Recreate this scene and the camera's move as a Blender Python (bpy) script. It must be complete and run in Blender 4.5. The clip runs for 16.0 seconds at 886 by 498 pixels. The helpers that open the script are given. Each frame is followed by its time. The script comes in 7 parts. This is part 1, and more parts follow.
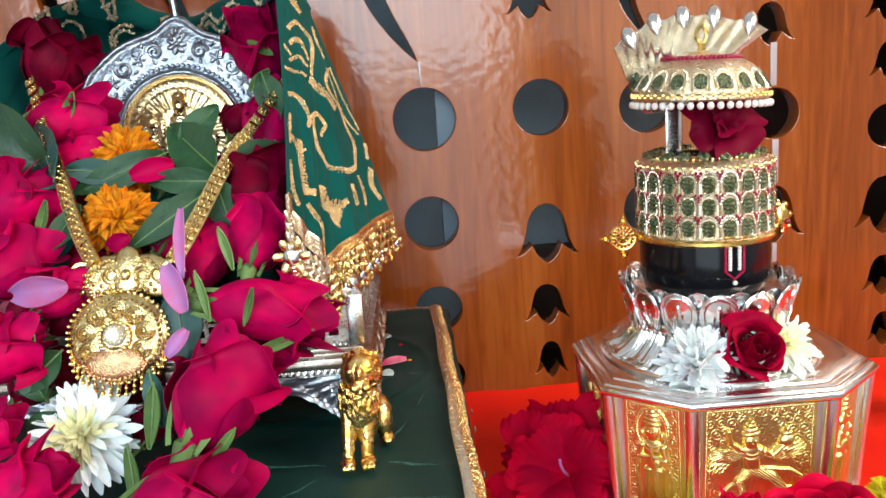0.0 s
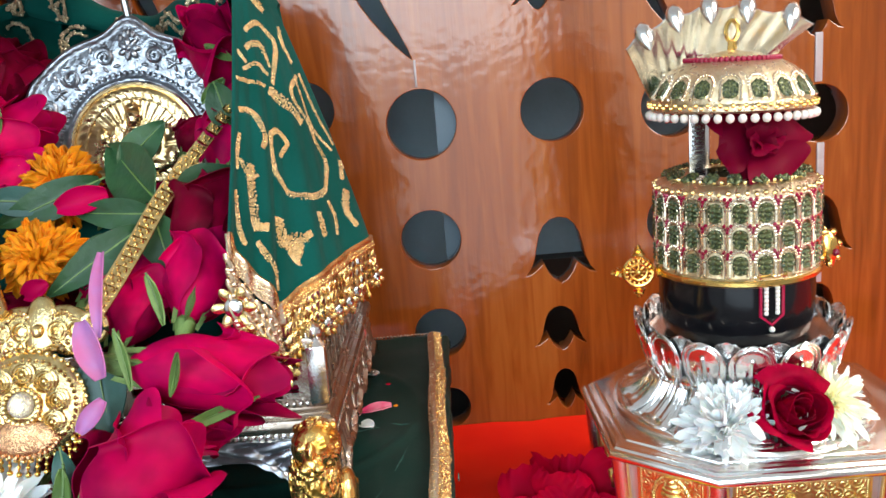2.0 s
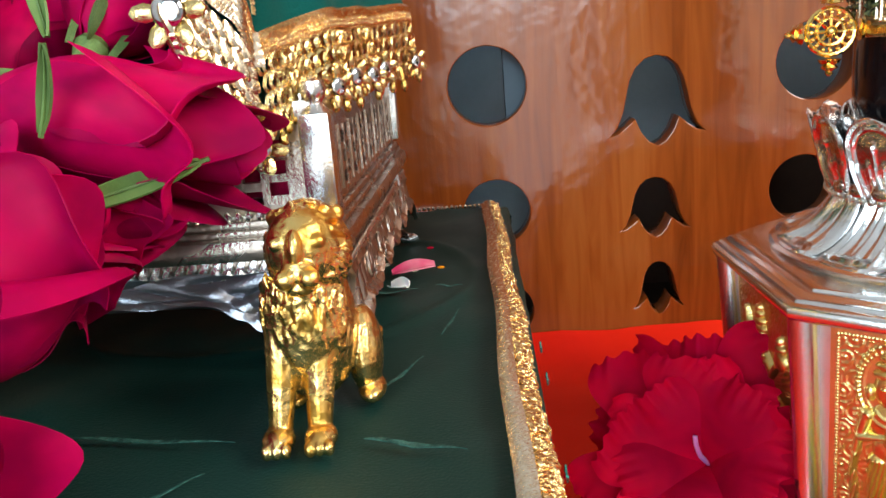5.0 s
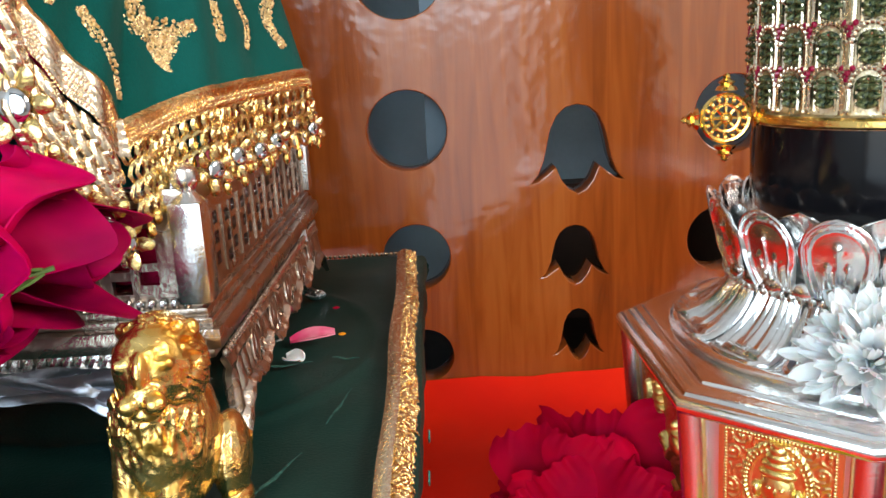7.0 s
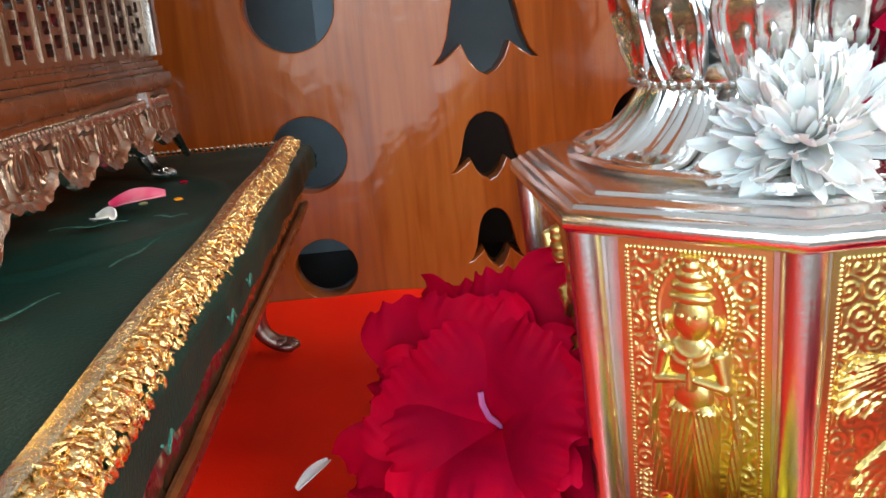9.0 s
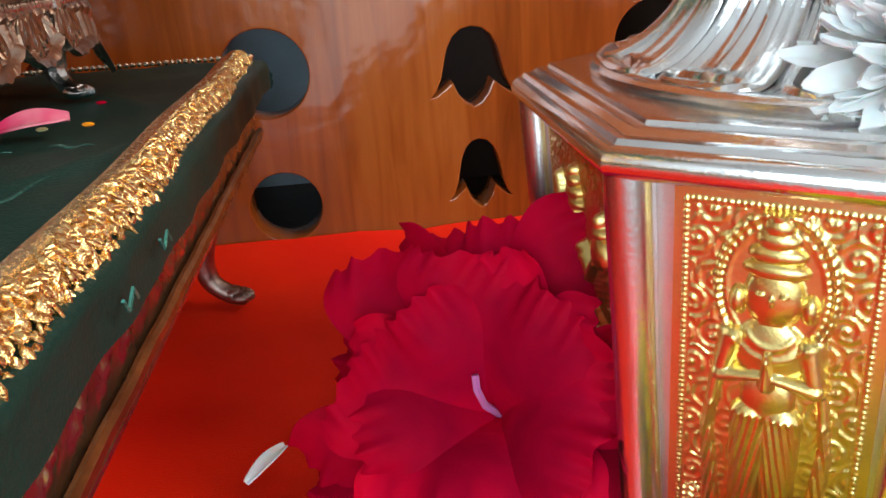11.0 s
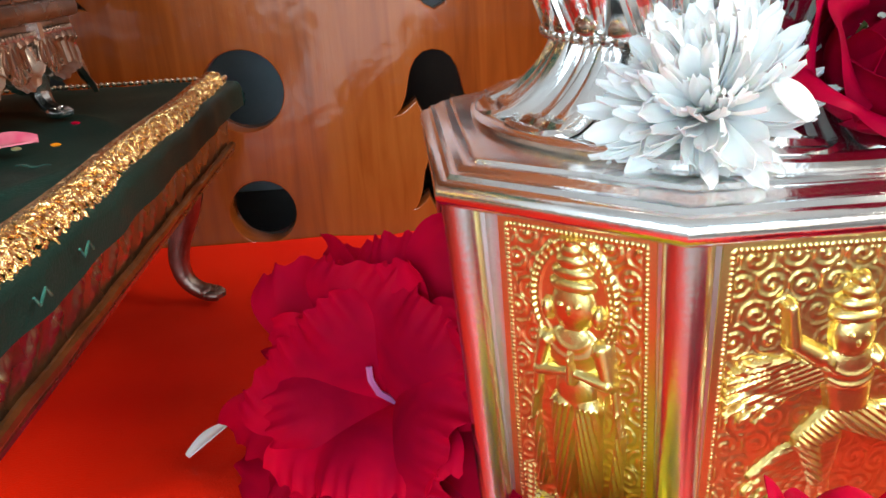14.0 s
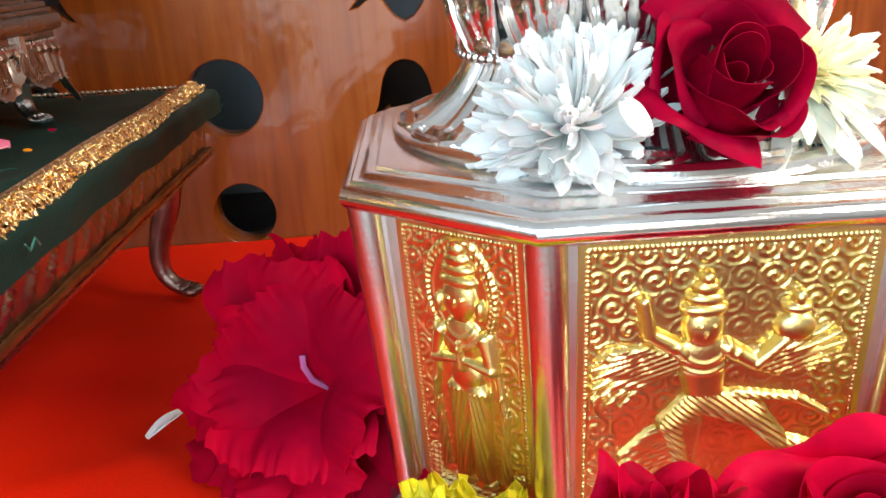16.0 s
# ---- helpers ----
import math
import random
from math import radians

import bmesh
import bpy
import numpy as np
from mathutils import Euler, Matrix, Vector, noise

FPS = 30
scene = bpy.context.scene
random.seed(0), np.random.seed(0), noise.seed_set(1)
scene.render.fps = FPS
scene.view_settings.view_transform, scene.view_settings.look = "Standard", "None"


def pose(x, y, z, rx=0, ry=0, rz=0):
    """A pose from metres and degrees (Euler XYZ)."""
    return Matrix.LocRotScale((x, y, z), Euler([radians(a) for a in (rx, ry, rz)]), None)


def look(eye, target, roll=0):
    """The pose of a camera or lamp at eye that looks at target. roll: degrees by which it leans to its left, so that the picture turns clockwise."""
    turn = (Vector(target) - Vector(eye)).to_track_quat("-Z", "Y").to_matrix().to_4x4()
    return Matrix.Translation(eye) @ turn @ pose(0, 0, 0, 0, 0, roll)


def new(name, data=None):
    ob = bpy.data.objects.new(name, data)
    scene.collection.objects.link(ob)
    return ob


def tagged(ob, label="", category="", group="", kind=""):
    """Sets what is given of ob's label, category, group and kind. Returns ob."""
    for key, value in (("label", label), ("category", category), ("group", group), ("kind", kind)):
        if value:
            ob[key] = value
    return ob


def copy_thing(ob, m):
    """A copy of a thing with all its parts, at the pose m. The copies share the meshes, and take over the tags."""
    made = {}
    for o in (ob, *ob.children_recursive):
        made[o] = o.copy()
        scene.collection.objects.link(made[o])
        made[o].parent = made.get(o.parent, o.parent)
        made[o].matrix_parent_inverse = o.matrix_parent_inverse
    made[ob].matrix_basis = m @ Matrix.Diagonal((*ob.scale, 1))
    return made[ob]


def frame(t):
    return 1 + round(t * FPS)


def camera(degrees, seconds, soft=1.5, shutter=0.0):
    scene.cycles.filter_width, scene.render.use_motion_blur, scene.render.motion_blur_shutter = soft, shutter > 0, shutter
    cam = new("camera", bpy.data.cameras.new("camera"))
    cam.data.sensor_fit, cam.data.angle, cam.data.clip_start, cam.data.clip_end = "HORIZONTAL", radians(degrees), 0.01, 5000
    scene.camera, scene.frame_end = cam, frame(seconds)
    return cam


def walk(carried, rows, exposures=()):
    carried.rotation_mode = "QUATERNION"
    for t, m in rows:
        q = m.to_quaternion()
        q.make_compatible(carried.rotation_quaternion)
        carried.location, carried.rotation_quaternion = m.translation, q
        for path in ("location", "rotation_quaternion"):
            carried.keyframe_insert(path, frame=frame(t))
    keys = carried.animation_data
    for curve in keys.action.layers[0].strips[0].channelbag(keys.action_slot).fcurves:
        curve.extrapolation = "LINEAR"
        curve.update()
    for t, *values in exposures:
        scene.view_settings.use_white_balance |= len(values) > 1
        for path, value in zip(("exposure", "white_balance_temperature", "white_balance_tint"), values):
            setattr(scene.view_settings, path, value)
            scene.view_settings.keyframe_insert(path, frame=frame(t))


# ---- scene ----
cam = camera(57.9, 16.0)
PATH = [
    (0, (0.021, 0.024, 0.261), (0.089, 1.982, -0.146), -4.0),
    (0.5, (0.037, 0.026, 0.295), (0.075, 1.979, -0.133), -4.5),
    (1, (0.046, 0.029, 0.31), (0.083, 1.986, -0.103), -4.3),
    (1.5, (0.05, 0.058, 0.283), (0.063, 2.011, -0.147), -4.4),
    (2, (0.05, 0.091, 0.271), (0.027, 2.042, -0.169), -4.8),
    (2.5, (0.035, 0.125, 0.243), (-0.015, 2.078, -0.187), -4.4),
    (3, (0.038, 0.149, 0.209), (-0.04, 2.102, -0.217), -5.0),
    (3.5, (0.043, 0.158, 0.178), (-0.055, 2.103, -0.276), -5.7),
    (3.7, (0.042, 0.159, 0.174), (-0.06, 2.104, -0.28), -5.7),
    (5.8, (0.029, 0.227, 0.174), (-0.075, 2.159, -0.331), -3.9),
    (6, (0.03, 0.224, 0.184), (-0.06, 2.16, -0.309), -3.5),
    (6.5, (0.036, 0.23, 0.186), (0.01, 2.168, -0.308), -2.9),
    (7, (0.051, 0.22, 0.194), (0.053, 2.159, -0.295), -3.1),
    (7.5, (0.067, 0.222, 0.177), (0.158, 2.152, -0.339), -2.9),
    (8, (0.074, 0.224, 0.164), (0.178, 2.153, -0.354), -3.0),
    (8.5, (0.076, 0.24, 0.149), (0.169, 2.169, -0.374), -3.9),
    (8.7, (0.078, 0.247, 0.143), (0.168, 2.174, -0.386), -4.6),
    (10.8, (0.081, 0.308, 0.126), (0.219, 2.186, -0.546), -4.0),
    (11, (0.078, 0.306, 0.127), (0.236, 2.169, -0.583), -3.7),
    (11.5, (0.079, 0.297, 0.124), (0.273, 2.115, -0.686), -3.6),
    (12, (0.084, 0.285, 0.131), (0.307, 2.096, -0.688), -2.8),
    (12.5, (0.094, 0.274, 0.142), (0.299, 2.102, -0.645), -2.3),
    (13, (0.102, 0.255, 0.155), (0.294, 2.09, -0.617), -2.2),
    (13.5, (0.107, 0.259, 0.155), (0.256, 2.11, -0.588), -2.8),
    (14, (0.108, 0.277, 0.138), (0.193, 2.146, -0.568), -3.3),
    (14.5, (0.112, 0.287, 0.132), (0.189, 2.172, -0.53), -2.7),
    (15, (0.116, 0.284, 0.136), (0.177, 2.174, -0.515), -2.7),
    (15.5, (0.128, 0.267, 0.141), (0.179, 2.147, -0.54), -2.9),
    (16, (0.133, 0.259, 0.142), (0.162, 2.133, -0.555), -3.4),
]
walk(cam, [(t, look(eye, target, roll)) for t, eye, target, roll in PATH])

# ---- light ----
world = bpy.data.worlds.new("world")
scene.world = world
world.use_nodes = True
sky = world.node_tree.nodes.new("ShaderNodeTexSky")
sky.sky_type, sky.sun_disc = "NISHITA", False
sky.sun_elevation, sky.sun_rotation = radians(40), radians(200)
world.node_tree.nodes["Background"].inputs[1].default_value = 0.10
world.node_tree.links.new(sky.outputs[0], world.node_tree.nodes["Background"].inputs[0])
scene.view_settings.exposure = 0.0


def area(name, eye, target, w, h, power, color):
    d = bpy.data.lights.new(name, "AREA")
    d.shape, d.size, d.size_y, d.energy, d.color = "RECTANGLE", w, h, power, color
    ob = new(name, d)
    ob.matrix_basis = look(eye, target)
    return ob


# daylight in the window openings and the doorway, the last two warmer
area("window_skylight", (-0.40, -1.57, 0.88), (-0.40, 0.5, 0.88), 1.56, 1.14, 46, (0.69, 0.88, 1.0))
area("window_lower_daylight", (-0.40, -1.57, -0.10), (-0.40, 0.5, -0.10), 1.56, 0.80, 9, (0.72, 0.88, 1.0))
area("side_window_daylight", (1.46, -0.35, 1.12), (0.10, 0.45, 0.05), 0.72, 0.72, 35, (1.0, 0.90, 0.78))
area("doorway_daylight", (0.86, -1.55, 0.55), (0.3, 0.5, 0.15), 0.68, 1.46, 4.5, (1.0, 0.89, 0.76))


# ---- materials ----
def mat(name, color, rough=0.5, metal=0.0, bump=0.0, scale=400.0, vary=0.12, second=None, big=30.0, sheen=0.0, coat=0.0,
        rand=0.0, trans=0.0, spec=0.5, detail=3.0):
    m = bpy.data.materials.new(name)
    m.use_nodes = True
    nt = m.node_tree
    b = nt.nodes["Principled BSDF"]
    b.inputs["Metallic"].default_value = metal
    b.inputs["Sheen Weight"].default_value = sheen
    b.inputs["Coat Weight"].default_value = coat
    b.inputs["Coat Roughness"].default_value = 0.08
    b.inputs["Specular IOR Level"].default_value = spec
    if trans:
        b.inputs["Subsurface Weight"].default_value = trans
        b.inputs["Subsurface Radius"].default_value = (0.004, 0.0015, 0.001)
        b.inputs["Subsurface Scale"].default_value = 0.25
    tc = nt.nodes.new("ShaderNodeTexCoord")
    n1, n2 = nt.nodes.new("ShaderNodeTexNoise"), nt.nodes.new("ShaderNodeTexNoise")
    n1.inputs["Scale"].default_value, n1.inputs["Detail"].default_value = scale, detail
    n2.inputs["Scale"].default_value, n2.inputs["Detail"].default_value = big, 2
    for n in (n1, n2):
        nt.links.new(tc.outputs["Object"], n.inputs["Vector"])
    second = second or tuple(c * (1 - 2.2 * vary) for c in color)
    mix = nt.nodes.new("ShaderNodeMix")
    mix.data_type = "RGBA"
    mix.inputs[6].default_value, mix.inputs[7].default_value = (*color, 1), (*second, 1)
    ramp = nt.nodes.new("ShaderNodeMapRange")
    ramp.inputs[1].default_value, ramp.inputs[2].default_value = 0.35, 0.68
    nt.links.new(n2.outputs["Fac"], ramp.inputs[0])
    nt.links.new(ramp.outputs[0], mix.inputs[0])
    hsv = nt.nodes.new("ShaderNodeHueSaturation")
    nt.links.new(mix.outputs[2], hsv.inputs["Color"])
    val = nt.nodes.new("ShaderNodeMapRange")
    val.inputs[3].default_value, val.inputs[4].default_value = 1 - vary, 1 + vary
    nt.links.new(n1.outputs["Fac"], val.inputs[0])
    last = val.outputs[0]
    if rand:
        info = nt.nodes.new("ShaderNodeObjectInfo")
        r = nt.nodes.new("ShaderNodeMapRange")
        r.inputs[3].default_value, r.inputs[4].default_value = 1 - rand, 1 + rand
        nt.links.new(info.outputs["Random"], r.inputs[0])
        mul = nt.nodes.new("ShaderNodeMath")
        mul.operation = "MULTIPLY"
        nt.links.new(last, mul.inputs[0])
        nt.links.new(r.outputs[0], mul.inputs[1])
        last = mul.outputs[0]
    nt.links.new(last, hsv.inputs["Value"])
    nt.links.new(hsv.outputs[0], b.inputs["Base Color"])
    rr = nt.nodes.new("ShaderNodeMapRange")
    rr.inputs[3].default_value, rr.inputs[4].default_value = rough * 0.75, min(1, rough * 1.3)
    nt.links.new(n2.outputs["Fac"], rr.inputs[0])
    nt.links.new(rr.outputs[0], b.inputs["Roughness"])
    if bump:
        bp = nt.nodes.new("ShaderNodeBump")
        bp.inputs["Strength"].default_value, bp.inputs["Distance"].default_value = bump, 0.001
        nt.links.new(n1.outputs["Fac"], bp.inputs["Height"])
        nt.links.new(bp.outputs[0], b.inputs["Normal"])
    return m


def soft_petals(m, amount):
    """Light through thin petals: part of the surface passes it on."""
    nt = m.node_tree
    b, out = nt.nodes["Principled BSDF"], nt.nodes["Material Output"]
    thin, mix = nt.nodes.new("ShaderNodeBsdfTranslucent"), nt.nodes.new("ShaderNodeMixShader")
    nt.links.new(b.inputs["Base Color"].links[0].from_socket, thin.inputs["Color"])
    mix.inputs[0].default_value = amount
    nt.links.new(b.outputs[0], mix.inputs[1])
    nt.links.new(thin.outputs[0], mix.inputs[2])
    nt.links.new(mix.outputs[0], out.inputs["Surface"])


def wood_mat():
    m = bpy.data.materials.new("varnished_teak")
    m.use_nodes = True
    nt = m.node_tree
    b = nt.nodes["Principled BSDF"]
    tc = nt.nodes.new("ShaderNodeTexCoord")
    mp = nt.nodes.new("ShaderNodeMapping")
    mp.inputs["Scale"].default_value = (1, 1, 0.07)
    nt.links.new(tc.outputs["Object"], mp.inputs[0])
    grain, broad, knots, pores = (nt.nodes.new("ShaderNodeTexNoise") for _ in range(4))
    for n, s, d, k in ((grain, 130, 6, 1.2), (broad, 22, 3, 0.6), (knots, 9, 2, 0.0), (pores, 700, 2, 0.0)):
        n.inputs["Scale"].default_value, n.inputs["Detail"].default_value, n.inputs["Distortion"].default_value = s, d, k
        nt.links.new(mp.outputs[0], n.inputs["Vector"])
    sep = nt.nodes.new("ShaderNodeSeparateXYZ")
    nt.links.new(tc.outputs["Object"], sep.inputs[0])
    board = nt.nodes.new("ShaderNodeMath")
    board.operation = "SNAP"
    board.inputs[1].default_value = 0.068
    nt.links.new(sep.outputs[0], board.inputs[0])
    wn = nt.nodes.new("ShaderNodeTexWhiteNoise")
    wn.noise_dimensions = "1D"
    nt.links.new(board.outputs[0], wn.inputs["W"])
    add = nt.nodes.new("ShaderNodeMath")
    add.operation = "MULTIPLY_ADD"
    add.inputs[1].default_value = 0.55
    nt.links.new(grain.outputs["Fac"], add.inputs[0])
    half = nt.nodes.new("ShaderNodeMath")
    half.operation = "MULTIPLY_ADD"
    half.inputs[1].default_value = 0.45
    nt.links.new(broad.outputs["Fac"], half.inputs[0])
    wsc = nt.nodes.new("ShaderNodeMath")
    wsc.operation = "MULTIPLY_ADD"
    wsc.inputs[1].default_value, wsc.inputs[2].default_value = 0.10, -0.05
    nt.links.new(wn.outputs["Value"], wsc.inputs[0])
    nt.links.new(wsc.outputs[0], half.inputs[2])
    nt.links.new(half.outputs[0], add.inputs[2])
    cr = nt.nodes.new("ShaderNodeValToRGB")
    e = cr.color_ramp.elements
    e[0].position, e[0].color = 0.24, (0.118, 0.023, 0.003, 1)
    e[1].position, e[1].color = 0.78, (0.345, 0.103, 0.018, 1)
    mid = cr.color_ramp.elements.new(0.5)
    mid.color = (0.246, 0.057, 0.0075, 1)
    nt.links.new(add.outputs[0], cr.inputs[0])
    nt.links.new(cr.outputs[0], b.inputs["Base Color"])
    b.inputs["Roughness"].default_value = 0.38
    b.inputs["Coat Weight"].default_value, b.inputs["Coat Roughness"].default_value, b.inputs["Coat IOR"].default_value = 1.0, 0.13, 1.54
    b.inputs["Specular IOR Level"].default_value = 0.05
    bp = nt.nodes.new("ShaderNodeBump")
    bp.inputs["Strength"].default_value, bp.inputs["Distance"].default_value = 0.25, 0.0006
    nt.links.new(broad.outputs["Fac"], bp.inputs["Height"])
    bp2 = nt.nodes.new("ShaderNodeBump")
    bp2.inputs["Strength"].default_value, bp2.inputs["Distance"].default_value = 0.3, 0.0003
    nt.links.new(pores.outputs["Fac"], bp2.inputs["Height"])
    nt.links.new(bp.outputs[0], bp2.inputs["Normal"])
    nt.links.new(bp2.outputs[0], b.inputs["Normal"])
    peel = nt.nodes.new("ShaderNodeTexNoise")
    peel.inputs["Scale"].default_value, peel.inputs["Detail"].default_value = 130, 1
    nt.links.new(tc.outputs["Object"], peel.inputs["Vector"])
    bp3 = nt.nodes.new("ShaderNodeBump")
    bp3.inputs["Strength"].default_value, bp3.inputs["Distance"].default_value = 0.45, 0.0005
    nt.links.new(peel.outputs["Fac"], bp3.inputs["Height"])
    nt.links.new(bp3.outputs[0], b.inputs["Coat Normal"])
    return m


def glass_mat(name, color, rough=0.02):
    m = bpy.data.materials.new(name)
    m.use_nodes = True
    b = m.node_tree.nodes["Principled BSDF"]
    b.inputs["Base Color"].default_value = (*color, 1)
    b.inputs["Roughness"].default_value, b.inputs["Transmission Weight"].default_value = rough, 0.75
    b.inputs["IOR"].default_value = 1.7
    return m


WOOD = wood_mat()
SILVER = mat("polished_silver", (0.91, 0.92, 0.93), 0.22, 1.0, 0.10, 900, 0.06, (0.66, 0.64, 0.62), 60)
SATIN_SILVER = mat("satin_silver", (0.88, 0.88, 0.89), 0.34, 1.0, 0.12, 900, 0.05, (0.74, 0.73, 0.72), 60)
POST_SILVER = mat("bright_silver_post", (0.86, 0.86, 0.87), 0.24, 1.0, 0.06, 900, 0.05, (0.74, 0.73, 0.72), 60)
SILVER_PLATE = mat("embossed_silver_plate", (0.40, 0.43, 0.48), 0.36, 1.0, 0.8, 330, 0.10, (0.26, 0.27, 0.30), 120, detail=2)
ENGRAVED = mat("engraved_silver", (0.38, 0.41, 0.46), 0.30, 1.0, 0.15, 900, 0.10, (0.32, 0.33, 0.37), 90)
BRUSHED = mat("brushed_silver", (0.94, 0.95, 0.95), 0.18, 1.0, 0.08, 900, 0.05, (0.84, 0.83, 0.82), 60)
# two old silvers whose brown tint also stands for reflected wood and red cloth
SILVER_OLD = mat("tarnished_silver", (0.56, 0.48, 0.42), 0.27, 1.0, 0.2, 700, 0.10, (0.40, 0.32, 0.26), 70)
LEG_SILVER = mat("dull_cast_silver", (0.40, 0.33, 0.30), 0.33, 1.0, 0.3, 500, 0.15, (0.24, 0.18, 0.15), 90)
BRONZE = mat("worn_gilt_rim", (0.52, 0.34, 0.15), 0.32, 1.0, 0.3, 500, 0.15, (0.36, 0.20, 0.09), 90)
GOLD = mat("gold", (0.94, 0.66, 0.22), 0.18, 1.0, 0.15, 900, 0.08, (0.80, 0.48, 0.12), 80)
GOLD_RELIEF = mat("embossed_gold_plate", (0.86, 0.71, 0.30), 0.30, 1.0, 0.08, 1300, 0.08, (0.80, 0.60, 0.20), 60)
GOLD_PLAQUE = mat("embossed_pale_gold", (0.82, 0.64, 0.36), 0.27, 1.0, 0.2, 900, 0.1, (0.66, 0.44, 0.20), 90)
GOLD_PALE = mat("pale_gold_filigree", (0.84, 0.67, 0.34), 0.22, 1.0, 0.25, 1500, 0.2, (0.62, 0.42, 0.15), 260)
FILIGREE = mat("white_gold_filigree", (0.92, 0.80, 0.58), 0.28, 1.0, 0.5, 1500, 0.2, (0.72, 0.56, 0.34), 300)
GOLD_FUR = mat("cast_gold", (0.96, 0.70, 0.28), 0.26, 1.0, 0.5, 420, 0.1, (0.75, 0.42, 0.08), 120, detail=5)
THREAD = mat("gold_thread", (0.86, 0.68, 0.40), 0.28, 1.0, 0.7, 1600, 0.25, (0.60, 0.38, 0.13), 900)
PALETHREAD = mat("pale_gold_thread", (0.84, 0.76, 0.60), 0.28, 1.0, 0.5, 1600, 0.25, (0.52, 0.40, 0.24), 900)
BRAID = mat("gold_braid", (0.96, 0.74, 0.38), 0.24, 1.0, 0.5, 1300, 0.25, (0.80, 0.50, 0.18), 600)
SILVERBRAID = mat("silver_gold_braid", (0.88, 0.78, 0.62), 0.25, 1.0, 0.1, 1500, 0.1, (0.72, 0.58, 0.40), 600)
VELVET = mat("green_velvet", (0.001, 0.070, 0.060), 0.8, 0, 0.2, 1500, 0.15, (0.001, 0.056, 0.046), 25, sheen=0.04, spec=0.08)
CLOTH = mat("dark_green_satin", (0.006, 0.036, 0.030), 0.48, 0, 0.25, 1300, 0.2, (0.004, 0.026, 0.021), 12, spec=0.25)
REDCLOTH = mat("red_satin_cloth", (0.93, 0.024, 0.003), 0.5, 0, 0.3, 1500, 0.10, (0.74, 0.010, 0.002), 9, spec=0.25)
STONE = mat("polished_black_stone", (0.006, 0.006, 0.008), 0.14, 0, 0.03, 300, 0.2, spec=0.35)
PAINT = mat("wall_paint", (0.46, 0.45, 0.44), 0.8, 0, 0.2, 200, 0.05, big=3)
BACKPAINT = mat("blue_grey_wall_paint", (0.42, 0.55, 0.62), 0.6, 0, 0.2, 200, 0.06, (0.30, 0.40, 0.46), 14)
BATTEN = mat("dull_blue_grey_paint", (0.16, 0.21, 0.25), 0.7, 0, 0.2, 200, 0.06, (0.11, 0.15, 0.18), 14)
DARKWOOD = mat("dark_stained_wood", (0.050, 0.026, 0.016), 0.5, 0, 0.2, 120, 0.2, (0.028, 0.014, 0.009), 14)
TILE = mat("floor_stone", (0.45, 0.42, 0.38), 0.4, 0, 0.1, 100, 0.1, big=4)
ROSE = mat("crimson_rose_petal", color=(0.56, 0.0006, 0.078), rough=0.46, bump=0.16, scale=9, vary=0.14, second=(0.30, 0.0006, 0.055), big=2.6, rand=0.34, trans=0.2, spec=0.06)
# ROSE_DARK: a dark red rose colour, pushed darker still for the canopy's shade
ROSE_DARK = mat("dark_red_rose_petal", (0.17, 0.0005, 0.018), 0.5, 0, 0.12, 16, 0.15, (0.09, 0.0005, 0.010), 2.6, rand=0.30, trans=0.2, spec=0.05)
LIDROSE = mat("deep_red_rose_petal", (0.46, 0.0006, 0.034), 0.5, 0, 0.12, 16, 0.14, (0.26, 0.0006, 0.020), 2.6, rand=0.22, trans=0.2, spec=0.05)
HIBISCUS = mat("red_hibiscus_petal", (0.60, 0.0006, 0.028), 0.6, 0, 0.35, 150, 0.12, (0.34, 0.0006, 0.024), 40, rand=0.15, trans=0.25, spec=0.04)
PINK = mat("magenta_rose_petal", (0.74, 0.002, 0.050), 0.5, 0, 0.1, 16, 0.1, (0.55, 0.001, 0.034), 3, rand=0.15, trans=0.2, spec=0.06)
PETALPINK = mat("pink_petal", (0.70, 0.010, 0.13), 0.5, 0, 0.1, 300, 0.1, (0.75, 0.30, 0.36), 90, rand=0.1, spec=0.1)
MARIGOLD = mat("orange_marigold_petal", (0.97, 0.45, 0.006), 0.6, 0, 0.3, 400, 0.1, (0.92, 0.30, 0.003), 120, rand=0.2, trans=0.2)
YELLOW = mat("yellow_petal", (0.98, 0.86, 0.03), 0.55, 0, 0.2, 400, 0.05, (0.97, 0.80, 0.015), 120, rand=0.12, trans=0.2)
WHITE = mat("white_chrysanthemum_petal", (0.985, 0.99, 0.98), 0.55, 0, 0.15, 400, 0.01, (0.97, 0.97, 0.95), 120, rand=0.04, trans=0.25)
CREAM = mat("pale_yellow_chrysanthemum_petal", (0.96, 0.93, 0.62), 0.55, 0, 0.2, 400, 0.03, (0.95, 0.90, 0.48), 120, rand=0.1, trans=0.2)
IVORY = mat("cream_chrysanthemum_petal", (0.96, 0.95, 0.84), 0.55, 0, 0.15, 400, 0.02, (0.95, 0.93, 0.76), 120, rand=0.04, trans=0.25)
LILAC = mat("lilac_petal", (0.46, 0.22, 0.52), 0.5, 0, 0.3, 200, 0.1, (0.58, 0.14, 0.34), 60, rand=0.2, trans=0.3)
LEAF = mat("leaf_green", (0.022, 0.070, 0.024), 0.42, 0, 0.5, 220, 0.15, (0.018, 0.055, 0.028), 60, rand=0.3, spec=0.4)
SEPAL = mat("sepal_green", (0.13, 0.22, 0.055), 0.5, 0, 0.4, 300, 0.12, (0.08, 0.15, 0.04), 90, rand=0.25)
